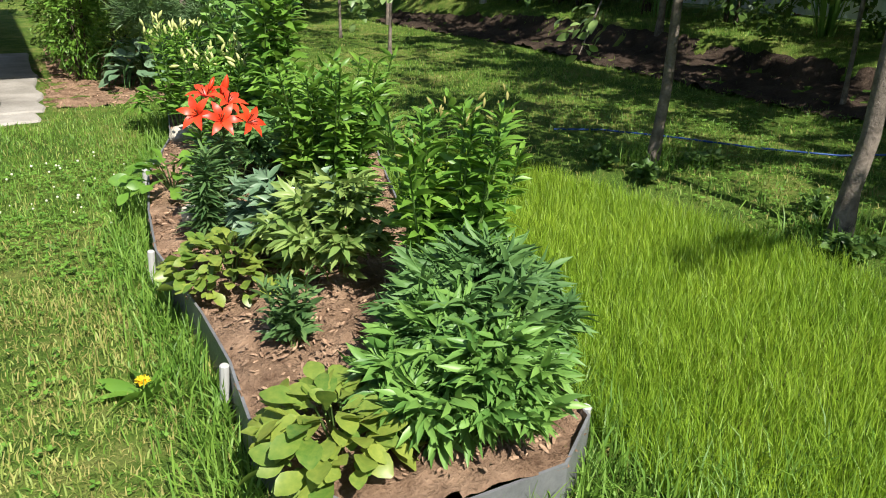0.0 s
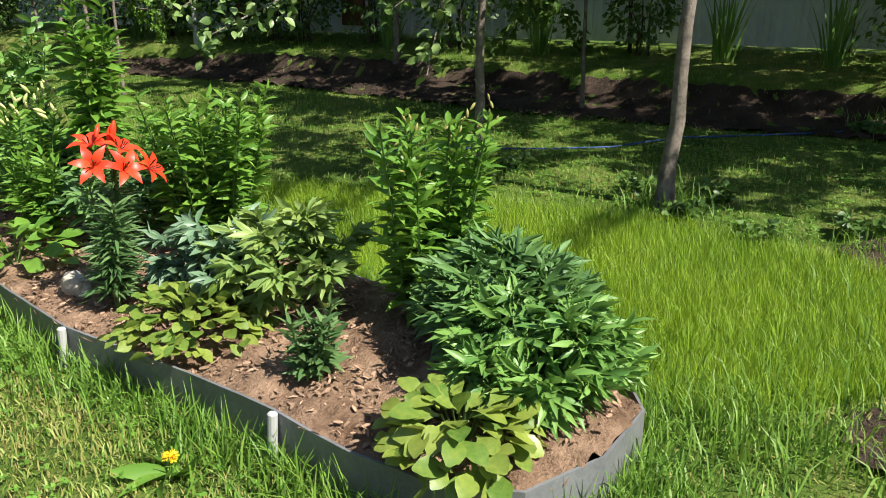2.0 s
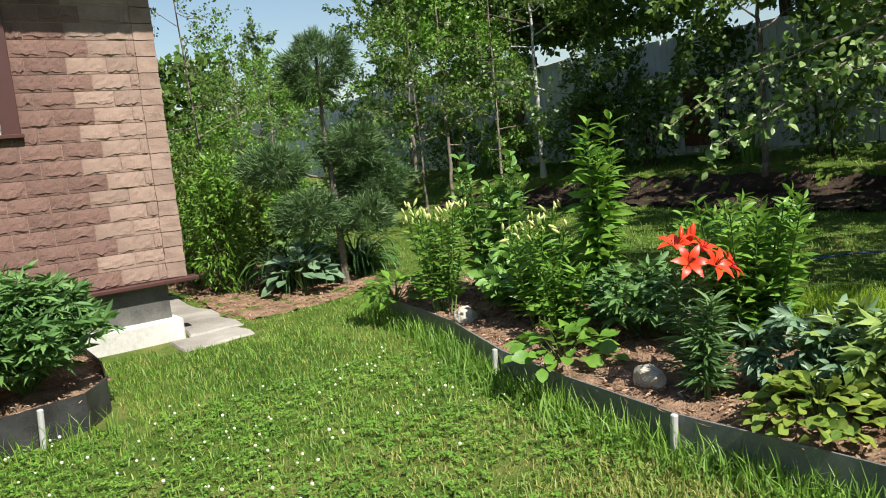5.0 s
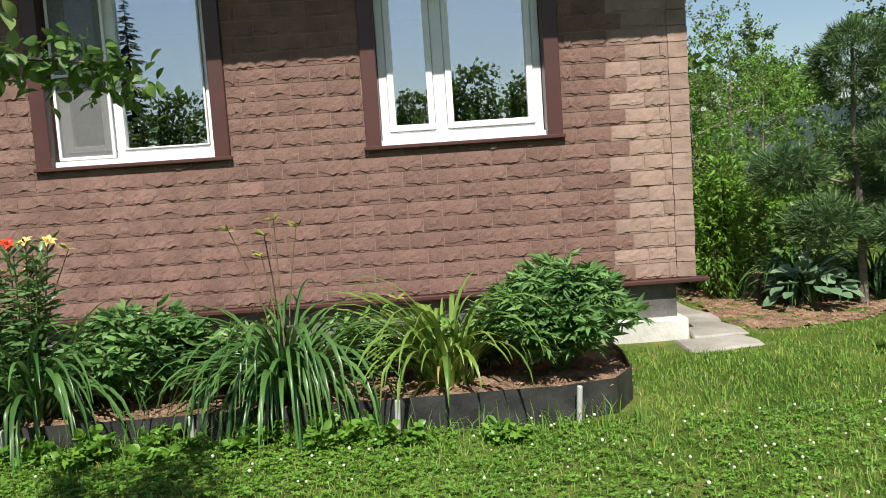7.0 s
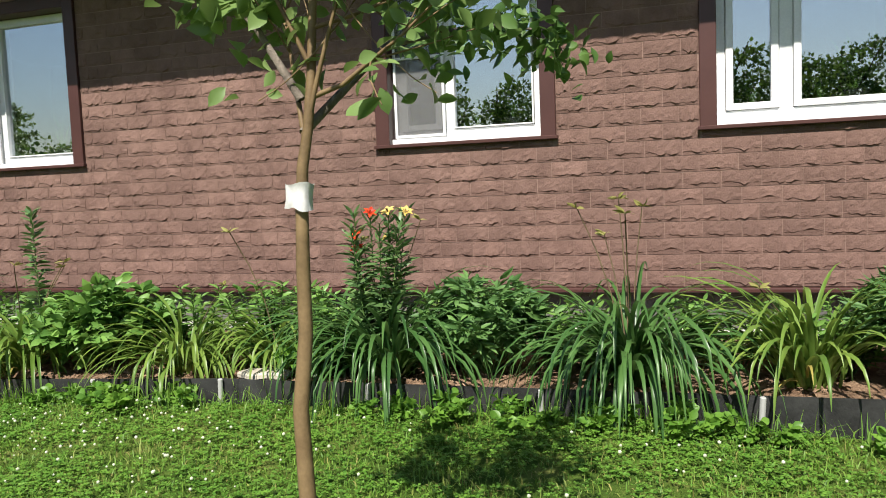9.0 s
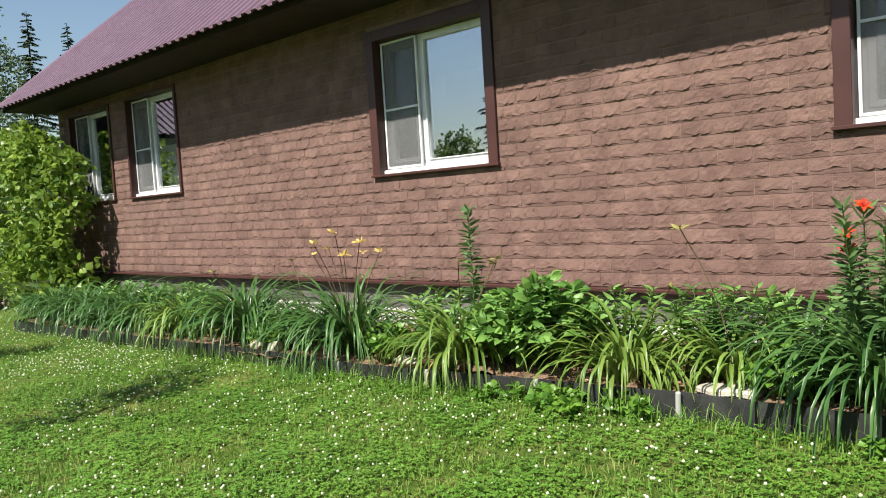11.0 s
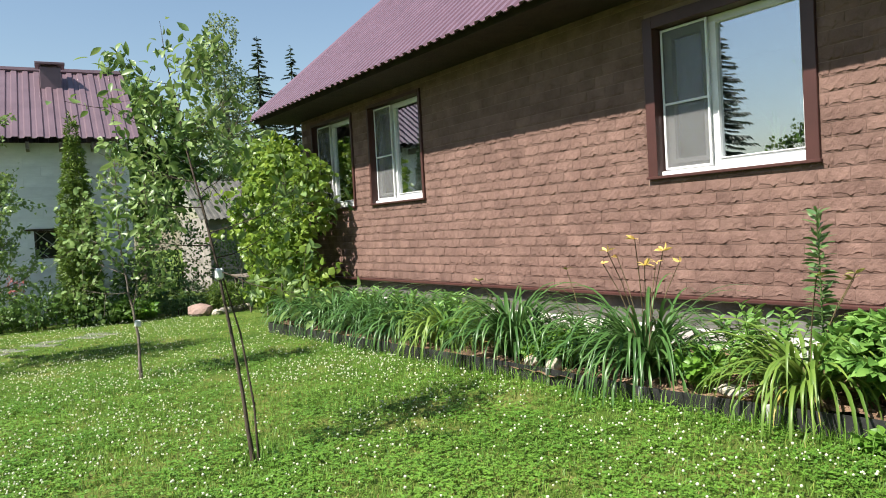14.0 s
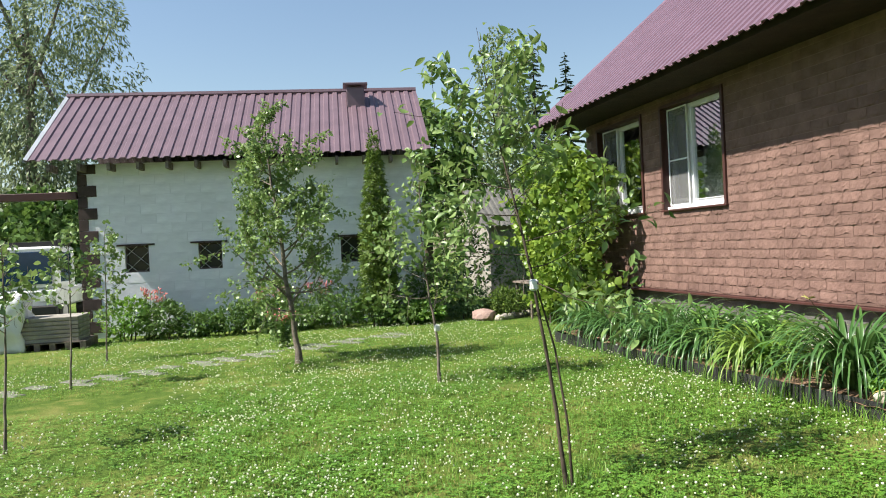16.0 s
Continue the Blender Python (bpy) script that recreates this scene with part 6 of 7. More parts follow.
# ---- west end of the garden ----
vine = [(0.6 * k - 1.3 + 0.15 * math.sin(z * 7 + k), 0.2 * math.sin(k * 2.0 + z * 3), z, 0.48 + 0.12 * math.sin(z * 5 + k * 3), 0.34 + 0.1 * math.sin(z * 9 + k), 0.45) for k in range(5) for z in (0.5, 1.15, 1.8, 2.4)]
vine += [(-1.0, 0, 2.95, 0.6, 0.35, 0.35), (-0.2, 0, 3.0, 0.6, 0.35, 0.32), (0.5, -0.1, 2.8, 0.5, 0.35, 0.35)]
shrub("grapevine", "lush yellow-green climbing vine on the house corner", (-17.75, 6.75, ground_z(-17.7, 6.7)), vine, 8000, 0.095, VINE_LEAF, 160, ROUND, "climbing vine", stems=10, droop=0.5, up_mix=0.1)
for k, (x, y, z) in enumerate(((-16.4, 6.5, 1.6), (-16.2, 6.6, 0.9), (-16.9, 6.4, 2.3), (-18.6, 6.4, 2.6), (-17.4, 6.3, 0.6), (-19.3, 6.5, 1.7))):
    young_tree("vine_shoot", "long leafy vine shoot arching out of the mass", (x - 0.4, y + 0.15, ground_z(x, y)), [(0, 0, 0), (0, 0, z * 0.6), (0.15, -0.1, z)], 0.012, 0.7, 4, 0.6, 0.12, 90, VINE_LEAF, BARK, 420 + k, 0, 0.1, ROUND, "vine shoots")
shrub("thuja", "slim columnar thuja in front of the garage", (-20.15, 3.75, ground_z(-20.1, 3.7)), [(0, 0, 0.5 + 0.38 * k, 0.42 - 0.012 * k * k * 0.4, 0.42 - 0.012 * k * k * 0.4, 0.42) for k in range(9)], 15000, 0.085, THUJA_LEAF, 161, THIN, "thuja", stems=2)
for k in range(9):
    y = -1.15 + k * 0.68
    h = 0.62 + 0.14 * math.sin(k * 2.2) + (0.25 if k == 0 else 0)
    shrub("hedge_shrub", "clipped low leafy hedge shrub before the garage", (-20.45 + 0.1 * y + 0.12 * math.sin(k), y, ground_z(-20.3, y)), [(0, 0, h * 0.45, 0.42, 0.46, h * 0.5), (0.05, 0.2, h * 0.6, 0.3, 0.3, h * 0.4)], 900, 0.085, HEDGE_LEAF if k else PHLOX, 170 + k, category="hedge", group="hedge before the garage", stems=4)
for k, (y, h) in enumerate(((-0.7, 0.9), (1.6, 0.8), (2.6, 0.85))):
    p, tops = stalk_plant((-20.75, y, ground_z(-20.7, y)), "perennial", "pinkish flowering perennial behind the hedge", 14, h, 0.3, 0.1, SLIM, PALE_LEAF, 9, 180 + k, 0.4)
    buds(p, tops, np.random.default_rng(k), 5, 0.07, PINK, "pink flower head")
p, tops = stalk_plant((-17.6, 1.75, ground_z(-17.6, 1.75)), "rose", "low bush with pink flowers", 12, 0.5, 0.26, 0.09, OVAL, HEDGE_LEAF, 8, 190, 0.4)
buds(p, tops, np.random.default_rng(4), 5, 0.07, PINK, "pink flower head")
for k, (x, y, r, h, m) in enumerate(((-20.6, 4.9, 0.7, 1.3, HEDGE_LEAF), (-20.3, 5.6, 0.6, 0.75, NEEDLE), (-19.9, 6.35, 0.5, 0.65, THUJA_LEAF), (-21.6, 6.0, 0.9, 2.3, HEDGE_LEAF), (-21.4, 7.3, 0.9, 1.7, APPLE_LEAF), (-20.0, 4.6, 0.5, 0.45, PHLOX), (-20.6, 7.4, 0.6, 0.7, NEEDLE), (-22.6, 8.6, 1.2, 2.6, HEDGE_LEAF), (-24, 10.5, 1.5, 2.6, APPLE_LEAF))):
    shrub("shrub", "rounded garden shrub in the rockery beyond the house", (x, y, ground_z(x, y)), [(0, 0, h * 0.45, r, r, h * 0.5), (0.2 * r, -0.2 * r, h * 0.6, 0.6 * r, 0.6 * r, h * 0.42)], 1700, 0.08, m, 200 + k, THIN if m in (NEEDLE, THUJA_LEAF) else KITE, group="shrubs of the rockery")
rock("boulder", "pinkish rounded boulder in the rockery", (-19.6, 5.75, ground_z(-19.6, 5.7) + 0.1), (0.24, 0.2, 0.15), PINK_STONE, 5)
for k in range(7):
    rock("stone", "small grey rockery stone", (-19.4 - 0.1 * k, 6.0 + 0.14 * k, ground_z(-19.5, 6) + 0.05), (0.1, 0.09, 0.07), (STONE, CONCRETE)[k % 2], 10 + k)
bench = thing("garden_table", "small weathered wooden garden table", "table", (-19.9, 7.0, ground_z(-19.9, 7.0)))
part("tabletop", box_bm([(-0.5, -0.35, 0.68, 0.5, 0.35, 0.72)], 0.006), BARK, bench)
for sx in (-0.44, 0.4):
    for sy in (-0.3, 0.26):
        part("leg", box_bm([(sx, sy, 0, sx + 0.05, sy + 0.05, 0.679)], 0.004), BARK, bench)
shed = thing("shed", "small grey shed with a slate roof behind the shrubs", "shed", (-27.5, 9.3, ground_z(-27.5, 9.3)))
part("wall", box_bm([(-1.5, -1.4, -0.3, 1.5, 1.4, 2.2)]), CONCRETE, shed)
corrugated("roof", BITUMEN, 3.4, (-1.9, 0, 1.2), (1.8, -1.7, 2.1), (0, 1, 0), 0.18, 0.035, (1.2, 0, 1.9), shed)

path_t = tagged(new("path"), "line of worn stone slabs set in the lawn", "path", kind="structure")
for k in range(17):
    u = k / 16
    x, y = -14.7 - 3.6 * u, -1.9 + 5.6 * u + 0.04 * math.sin(k * 3)
    bm = box_bm([(-0.18, -0.10, -0.05, 0.18, 0.10, 0.012)], 0.012)
    part("slab", bm, PATH_STONE, path_t, m=pose(x, y, ground_z(x, y), 0, 0, 57 + 5 * math.sin(k * 5)))
    if k % 4 != 2:
        x, y = x + 0.27, y + 0.16
        part("slab", box_bm([(-0.17, -0.09, -0.05, 0.17, 0.09, 0.010)], 0.012), PATH_STONE, path_t, m=pose(x, y, ground_z(x, y), 0, 0, 57 + 4 * math.sin(k * 3)))

# building supplies and the parked truck
def pallet_stack(x, y):
    p = thing("paving_stack", "stack of grey paving slabs on a pallet", "paving slabs", (x, y, ground_z(x, y)))
    part("pallet", box_bm([(-0.5, -0.5 + 0.25 * k, 0, 0.5, -0.4 + 0.25 * k, 0.12) for k in range(5)] + [(-0.5, -0.5, 0.121, 0.5, 0.6, 0.14)]), BARK, p)
    for k in range(6):
        part("slab_layer", box_bm([(-0.45, -0.48, 0.142 + k * 0.075, 0.45, 0.48, 0.212 + k * 0.075)], 0.01), CONCRETE, p)


pallet_stack(-20.2, -2.25)
bag = thing("rubble_bag", "crumpled white woven rubble bag, filled", "bag", (-20.0, -3.05, ground_z(-20, -3)))
bm = bmesh.new()
bmesh.ops.create_cube(bm, size=1)
bmesh.ops.subdivide_edges(bm, edges=bm.edges[:], cuts=9, use_grid_fill=True)
for v in bm.verts:
    n3 = noise.noise_vector(v.co * 3.2)
    v.co = Vector((v.co.x * 0.75, v.co.y * 0.75, (v.co.z + 0.5) * 1.0)) + n3 * 0.10 + noise.noise_vector(v.co * 9) * 0.03
    v.co.z = max(0.0, v.co.z)
part("sack", bm, WHITE, bag, smooth=True)


def truck():
    glass_blue = plain_mat("dark_blue_glass", (0.02, 0.05, 0.11), 0.05)
    paint = plain_mat("white_vehicle_paint", (0.62, 0.63, 0.62), 0.3)
    tyre = plain_mat("tyre_rubber", (0.02, 0.02, 0.02), 0.8)
    t = thing("truck", "white truck with a blue-tinted windscreen, parked", "truck", (-25.2, -4.2, ground_z(-25, -4)))
    bm = box_bm([(-3.0, -1.0, 0.55, 0.9, 1.0, 1.0), (-0.8, -1.0, 1.0, 0.85, 1.0, 2.0)], 0.05)
    part("body", bm, paint, t)
    part("windscreen", box_bm([(0.852, -0.88, 1.12, 0.88, 0.88, 1.88)], 0.01), glass_blue, t, "blue-tinted windscreen")
    part("side_window", box_bm([(-0.35, 1.001, 1.15, 0.6, 1.02, 1.85)], 0.006), glass_blue, t)
    part("roof_rack", box_bm([(-0.75, -0.95, 2.12, 0.6, -0.9, 2.17), (-0.75, 0.9, 2.12, 0.6, 0.95, 2.17)] + [(-0.7 + 0.3 * k, -0.95, 2.03, -0.66 + 0.3 * k, 0.95, 2.12) for k in range(5)], 0.005), tyre, t)
    part("bumper", box_bm([(0.9, -1.0, 0.4, 1.05, 1.0, 0.62)], 0.03), tyre, t)
    for y in (-0.8, 0.62):
        part("headlight", box_bm([(0.901, y, 0.7, 0.93, y + 0.2, 0.86)], 0.02), WHITE, t)
    for x in (-2.3, 0.2):
        for y in (-0.95, 0.75):
            bm = bmesh.new()
            bmesh.ops.create_cone(bm, segments=28, radius1=0.42, radius2=0.42, depth=0.22, cap_ends=True)
            w = part("wheel", bm, tyre, t, m=pose(x, y + 0.1, 0.42, 90, 0, 0))
            bm = bmesh.new()
            bmesh.ops.create_cone(bm, segments=20, radius1=0.2, radius2=0.16, depth=0.26, cap_ends=True)
            part("rim", bm, PEG, w)


truck()

# distant trees
birch_blobs = [(0.3 * math.sin(k * 2.1) * (1 + 0.1 * k), 0.3 * math.cos(k * 1.7) * (1 + 0.1 * k), 3.2 + k * 0.85, 1.9 - 0.11 * k, 1.9 - 0.11 * k, 1.3) for k in range(11)]
big_tree("birch", "tall weeping birch behind the garage", (-31.5, -5.6, ground_z(-31, -5)), 13, [(b[0] * 3, b[1] * 4, b[2], b[3] * 1.7, b[4] * 1.8, b[5] * 1.4) for b in birch_blobs], 26000, 0.19, BIRCH_LEAF, BARK, 0.22, 1, 0.9, 14, shape=THIN)
big_tree("birch", "tall pale birch far behind the house", (-40, 13.2, ground_z(-40, 13)), 11.5, [(b[0], b[1], b[2] - 0.6, b[3] * 1.1, b[4] * 1.1, b[5]) for b in birch_blobs], 11000, 0.15, BIRCH_LEAF, BARK, 0.18, 2, 0.6)
big_tree("oak", "dark broadleaf tree beyond the garage", (-39, 8.9, ground_z(-39, 9)), 9.0, [(0, 0, 4, 2.3, 2.2, 2.0), (0.5, 0.6, 6.2, 1.9, 1.8, 1.8), (-0.3, -0.5, 7.6, 1.3, 1.2, 1.3), (0, 1.5, 5, 1.4, 1.4, 1.4)], 10000, 0.24, HEDGE_LEAF, DARK_BARK, 0.25, 3)
big_tree("oak", "dark broadleaf tree beyond the garage", (-46, 6.0, ground_z(-46, 6)), 9.0, [(0, 0, 5, 2, 1.6, 2.5), (0, 0.4, 8, 1.0, 0.9, 1.1)], 6000, 0.26, HEDGE_LEAF, DARK_BARK, 0.25, 4)
conifer("spruce", "tall dark spruce far behind the house", (-46, 17.2, ground_z(-46, 17)), 13.2, 2.1, SPRUCE_NEEDLE, 1, group="far spruces")
conifer("spruce", "tall dark spruce far behind the house", (-46, 19.2, ground_z(-46, 19)), 12.8, 1.6, SPRUCE_NEEDLE, 2, group="far spruces")
for k, (x, y, h, r) in enumerate(((-33, -0.6, 5.8, 2), (-30, -10, 7, 3), (-36, -14, 8, 4), (-44, 0, 6, 3), (-35, 15, 6, 3), (-33, 20, 6.5, 3), (-30, 13, 4.5, 2.2), (-29, -5.0, 4.0, 2.0))):
    big_tree("broadleaf_tree", "broadleaf tree in the neighbouring gardens", (x, y, ground_z(x, y)), h, [(0, 0, h * 0.5, r, r, h * 0.36), (r * 0.4, r * 0.3, h * 0.72, r * 0.6, r * 0.6, h * 0.26), (-r * 0.4, -r * 0.4, h * 0.62, r * 0.6, r * 0.6, h * 0.28)], 5200, 0.21, (TREE_LEAF, HEDGE_LEAF, APPLE_LEAF)[k % 3], DARK_BARK, 0.15, 220 + k, group="neighbouring trees")
for k in range(11):
    x, y = -6 + k * 3.6, 30 + 4 * math.sin(k * 1.7)
    h, r = 4.2 + 1.2 * math.sin(k * 2.7), 2.4
    big_tree("broadleaf_tree", "broadleaf tree beyond the back fence", (x, y, ground_z(x, y)), h, [(0, 0, h * 0.48, r, r, h * 0.4), (r * 0.5, 0, h * 0.66, r * 0.6, r * 0.6, h * 0.3)], 2200, 0.30, (TREE_LEAF, APPLE_LEAF, PHLOX)[k % 3], DARK_BARK, 0.14, 240 + k, group="trees beyond the back fence")
# trees behind the walk, mirrored in the windows
conifer("spruce", "tall dark spruce at the far garden corner", (-26.4, -16.7, ground_z(-26.4, -16.7)), 10.6, 1.9, SPRUCE_NEEDLE, 31, group="trees across the garden")
for k, (x, y) in enumerate(((-23.0, -17.5), (-29.5, -16.0), (-20.0, -19.0))):
    big_tree("broadleaf_tree", "broadleaf tree at the far garden corner", (x, y, ground_z(x, y)), 5.6, [(0, 0, 2.8, 2.0, 2.0, 2.2), (0.7, 0, 3.9, 1.2, 1.2, 1.6)], 4000, 0.18, TREE_LEAF, DARK_BARK, 0.14, 290 + k, group="trees across the garden")
for k in range(13):
    x, y = -17 + k * 2.3, -18 - 2.0 * math.sin(k * 2.3)
    if k in (1, 5):
        conifer("spruce", "tall dark spruce across the garden", (x, y, ground_z(x, y)), 9.5 + (k % 2), 1.5, SPRUCE_NEEDLE, 10 + k, group="trees across the garden")
    else:
        h, r = 6.3 + 1.0 * math.sin(k * 3.1), 1.9
        big_tree("broadleaf_tree", "broadleaf tree across the garden", (x, y, ground_z(x, y)), h, [(0, 0, h * 0.48, r, r, h * 0.4), (r * 0.4, 0, h * 0.7, r * 0.6, r * 0.6, h * 0.3)], 5000, 0.17, TREE_LEAF, DARK_BARK, 0.14, 260 + k, group="trees across the garden")

# hose on the grass
hose_mat = plain_mat("blue_hose", (0.015, 0.055, 0.19), 0.5)
hp = [(3.3 + 0.28 * k, 4.5 - 0.33 * k + 0.16 * math.sin(k * 1.3), 0) for k in range(12)]
v, q = tube_arrays([(x, y, ground_z(x, y) + 0.015) for x, y, _ in hp], [0.007] * 12, 6)
tagged(new("garden_hose", mesh_of("garden_hose", v, q, hose_mat, True)), "blue garden hose lying in the grass", "hose")

# pots on the window ledges
def pot_plant(x, z, size, mat, seed, kind, label):
    p = thing("potted_plant", label, "potted plant", (x, WALL_Y + 0.33, z))
    bm = bmesh.new()
    bmesh.ops.create_cone(bm, segments=16, radius1=size * 0.7, radius2=size, depth=size * 1.6, cap_ends=True)
    part("pot", bm, mat, p, m=pose(0, 0, size * 0.8))
    rnd = np.random.default_rng(seed)
    lf = part_mesh("leaves", array_mesh("leaves", *straps(rnd, 14, size * kind, size * 0.35, size * 0.3, (0.02, 0.5), 0.3), [], PEONY_GREEN), p)
    lf.matrix_basis = pose(0, 0, size * 1.6)


DARK_POT, WHITE_POT = plain_mat("dark_pot", (0.04, 0.045, 0.04), 0.5), plain_mat("white_pot", (0.8, 0.8, 0.78), 0.4)
for x, size, mat, kind, label in ((-1.62, 0.09, DARK_POT, 5, "dark pot with a leafy house plant"), (-1.85, 0.05, DARK_POT, 3, "small pot with a spiky succulent"), (-1.42, 0.05, DARK_POT, 3, "small pot with a spiky succulent"), (-2.3, 0.05, DARK_POT, 3, "small pot with an aloe"), (-4.1, 0.07, DARK_POT, 3, "dark pot with a spiky plant"), (-4.4, 0.045, WHITE_POT, 2, "small white pot on the window ledge"), (-8.42, 0.06, WHITE_POT, 2, "small white pot with a seedling"), (-8.28, 0.09, DARK_POT, 7, "dark pot with tall upright leaves"), (-8.62, 0.07, DARK_POT, 5, "dark pot with a young shoot")):
    pot_plant(x, 1.47 + 0.09, size, mat, int(-x * 100), kind, label)


# ---- grass ----
def in_ring(x, y, ring):
    c = np.zeros(len(x), dtype=bool)
    j = len(ring) - 1
    for i in range(len(ring)):
        (xi, yi), (xj, yj) = ring[i], ring[j]
        if yi != yj:
            c ^= ((yi > y) != (yj > y)) & (x < (xj - xi) * (y - yi) / (yj - yi) + xi)
        j = i
    return c


def blades(name, label, x, y, length, width, mat, seed, lean=0.5):
    """Single grass blades, each a bent, tapered ribbon."""
    rnd = np.random.default_rng(seed)
    n = len(x)
    z = ground_array(x, y) - 0.005
    a, L = rnd.uniform(0, 6.283, n), length * rnd.uniform(0.55, 1.3, n)
    th = np.abs(rnd.normal(0, lean, n))
    o = np.stack([np.cos(a) * np.sin(th), np.sin(a) * np.sin(th), np.cos(th)], 1)
    o2 = np.stack([np.cos(a) * np.sin(th * 1.9 + 0.25), np.sin(a) * np.sin(th * 1.9 + 0.25), np.cos(th * 1.9 + 0.25)], 1)
    b = a + rnd.uniform(0.8, 2.3, n)
    s = np.stack([np.cos(b), np.sin(b), np.zeros(n)], 1) * (width * rnd.uniform(0.7, 1.3, n))[:, None]
    p = np.stack([x, y, z], 1)
    m = p + o * (L * 0.55)[:, None]
    t = m + o2 * (L * 0.45)[:, None]
    v = np.stack([p - s * 0.5, p + s * 0.5, m + s * 0.42, m - s * 0.42, t], 1).reshape(-1, 3)
    k = np.arange(n)[:, None] * 5
    return tagged(new(name, array_mesh(name, v, k + np.array([[0, 1, 2, 3]]), k + np.array([[3, 2, 4]]), mat)), label, "grass", kind="stuff")


def scatter(rnd, x0, x1, y0, y1, per):
    n = int((x1 - x0) * (y1 - y0) * per)
    return rnd.uniform(x0, x1, n), rnd.uniform(y0, y1, n)


def lawn():
    rnd = np.random.default_rng(8)
    xs, ys = [], []
    for x0, x1, y0, y1, per in ((-1.8, 0.6, 1.2, 3.6, 7500), (-5.5, 1.2, 3.6, 7.75, 2600), (-9.5, -5.5, 2.6, 5.7, 2300), (-13, -4.5, 0.5, 2.6, 700), (-14, -9.5, 1.0, 5.7, 1500), (-20.5, -14, -3, 6.2, 420), (-13, -8, -3, 0.6, 300), (1.2, 6.3, 0, 8, 1300), (0.3, 6.3, 8, 14, 500), (6.3, 7.6, -1, 14, 700), (0.5, 2.2, 0.2, 1.6, 2500)):
        x, y = scatter(rnd, x0, x1, y0, y1, per)
        xs.append(x), ys.append(y)
    x, y = np.concatenate(xs), np.concatenate(ys)
    tall = in_ring(x, y, TALL)
    ok = ~in_ring(x, y, bed2) & ~((y > 5.62) & (x < -1.1) & (x > -15.3)) & ~((x > -0.6) & (x < 0.15) & (y > 6.98)) & ~((x > 0.1) & (x < 1.8) & (y > 7.6) & (y < 12)) & ~((y > 7.2) & (x < -0.2)) & ~((x > 5.45) & (x < 6.2) & (rnd.uniform(0, 1, len(x)) < 0.93)) & ~tall
    bald = np.array([noise.noise((a * 1.1, b * 1.1, 7)) for a, b in zip(x, y)])
    ok &= (bald < 0.25) | (rnd.uniform(0, 1, len(x)) < 0.45)
    x, y, bald = x[ok], y[ok], bald[ok]
    kind = rnd.uniform(0, 1, len(x))
    dry = kind > 0.92 - 0.3 * np.clip(bald + 0.1, 0, 1) - 0.34 * (x > -1.8) * (y < 4.4) * (bald > -0.25)
    zone = np.clip((x + 2.4) / 1.2, 0, 1) * np.clip((4.8 - y) / 1.2, 0, 1) * (x < 1.0)
    pale = ~dry & (rnd.uniform(0, 1, len(x)) < 0.12 + 0.5 * zone + 0.35 * np.clip(bald, 0, 1))
    green = ~dry & ~pale
    blades("lawn_grass", "short mown green grass blades", x[green], y[green], 0.05, 0.0055, LAWN_BLADE, 1, 0.6)
    blades("lawn_grass", "pale yellowish mown grass blades", x[pale], y[pale], 0.048, 0.0055, PALE_BLADE, 9, 0.7)
    blades("lawn_grass", "dry straw-coloured grass blades", x[dry], y[dry], 0.045, 0.005, DRY_BLADE, 2, 1.1)


TALL = [(1.33, 1.35), (1.75, 0.95), (2.3, 0.75), (2.75, 0.95), (2.85, 1.5), (2.9, 2.2), (2.75, 3.2), (2.5, 4.4), (2.2, 4.8), (1.75, 4.0), (1.45, 3.0), (1.38, 2.0)]
lawn()
rnd_g = np.random.default_rng(4)
gx, gy = scatter(rnd_g, 1.2, 3.0, 0.7, 5, 12000)
ok = in_ring(gx, gy, TALL) & ~in_ring(gx, gy, bed2)
blades("tall_grass", "fine tall yellow-green sown grass", gx[ok], gy[ok], 0.12, 0.0028, TALL_BLADE, 3, 0.28)
# rough tufts where the mower does not reach: along both edgings and round the trunks
tx, ty = [], []
for i in range(len(bed2)):
    (x0, y0), (x1, y1) = bed2[i], bed2[(i + 1) % len(bed2)]
    n = int(math.hypot(x1 - x0, y1 - y0) * 700)
    u = rnd_g.uniform(0, 1, n)
    nx, ny = (y1 - y0), -(x1 - x0)
    k = math.hypot(nx, ny)
    off = 0.02 + np.abs(rnd_g.normal(0, 0.09, n))
    tx.append(x0 + (x1 - x0) * u + nx / k * off), ty.append(y0 + (y1 - y0) * u + ny / k * off)
for cx, cy, n in ((3.2, 2.19, 260), (3.33, 3.54, 260), (1.35, 1.25, 500), (5.85, 1.35, 120), (0.75, 1.3, 260), (-9.27, 3.15, 60), (-12.9, 3.26, 60)):
    tx.append(rnd_g.normal(cx, 0.16, n)), ty.append(rnd_g.normal(cy, 0.16, n))
n = 2200
tx.append(rnd_g.uniform(-15, -1.2, n)), ty.append(5.6 - np.abs(rnd_g.normal(0, 0.07, n)))
n = 1500
tx.append(rnd_g.uniform(1.2, 3.2, n)), ty.append(rnd_g.uniform(0.2, 1.3, n))
tx, ty = np.concatenate(tx), np.concatenate(ty)
ok = ~in_ring(tx, ty, bed2)
blades("rough_grass", "longer unmown grass tufts along the edgings", tx[ok], ty[ok], 0.15, 0.006, LAWN_BLADE, 5, 0.5)


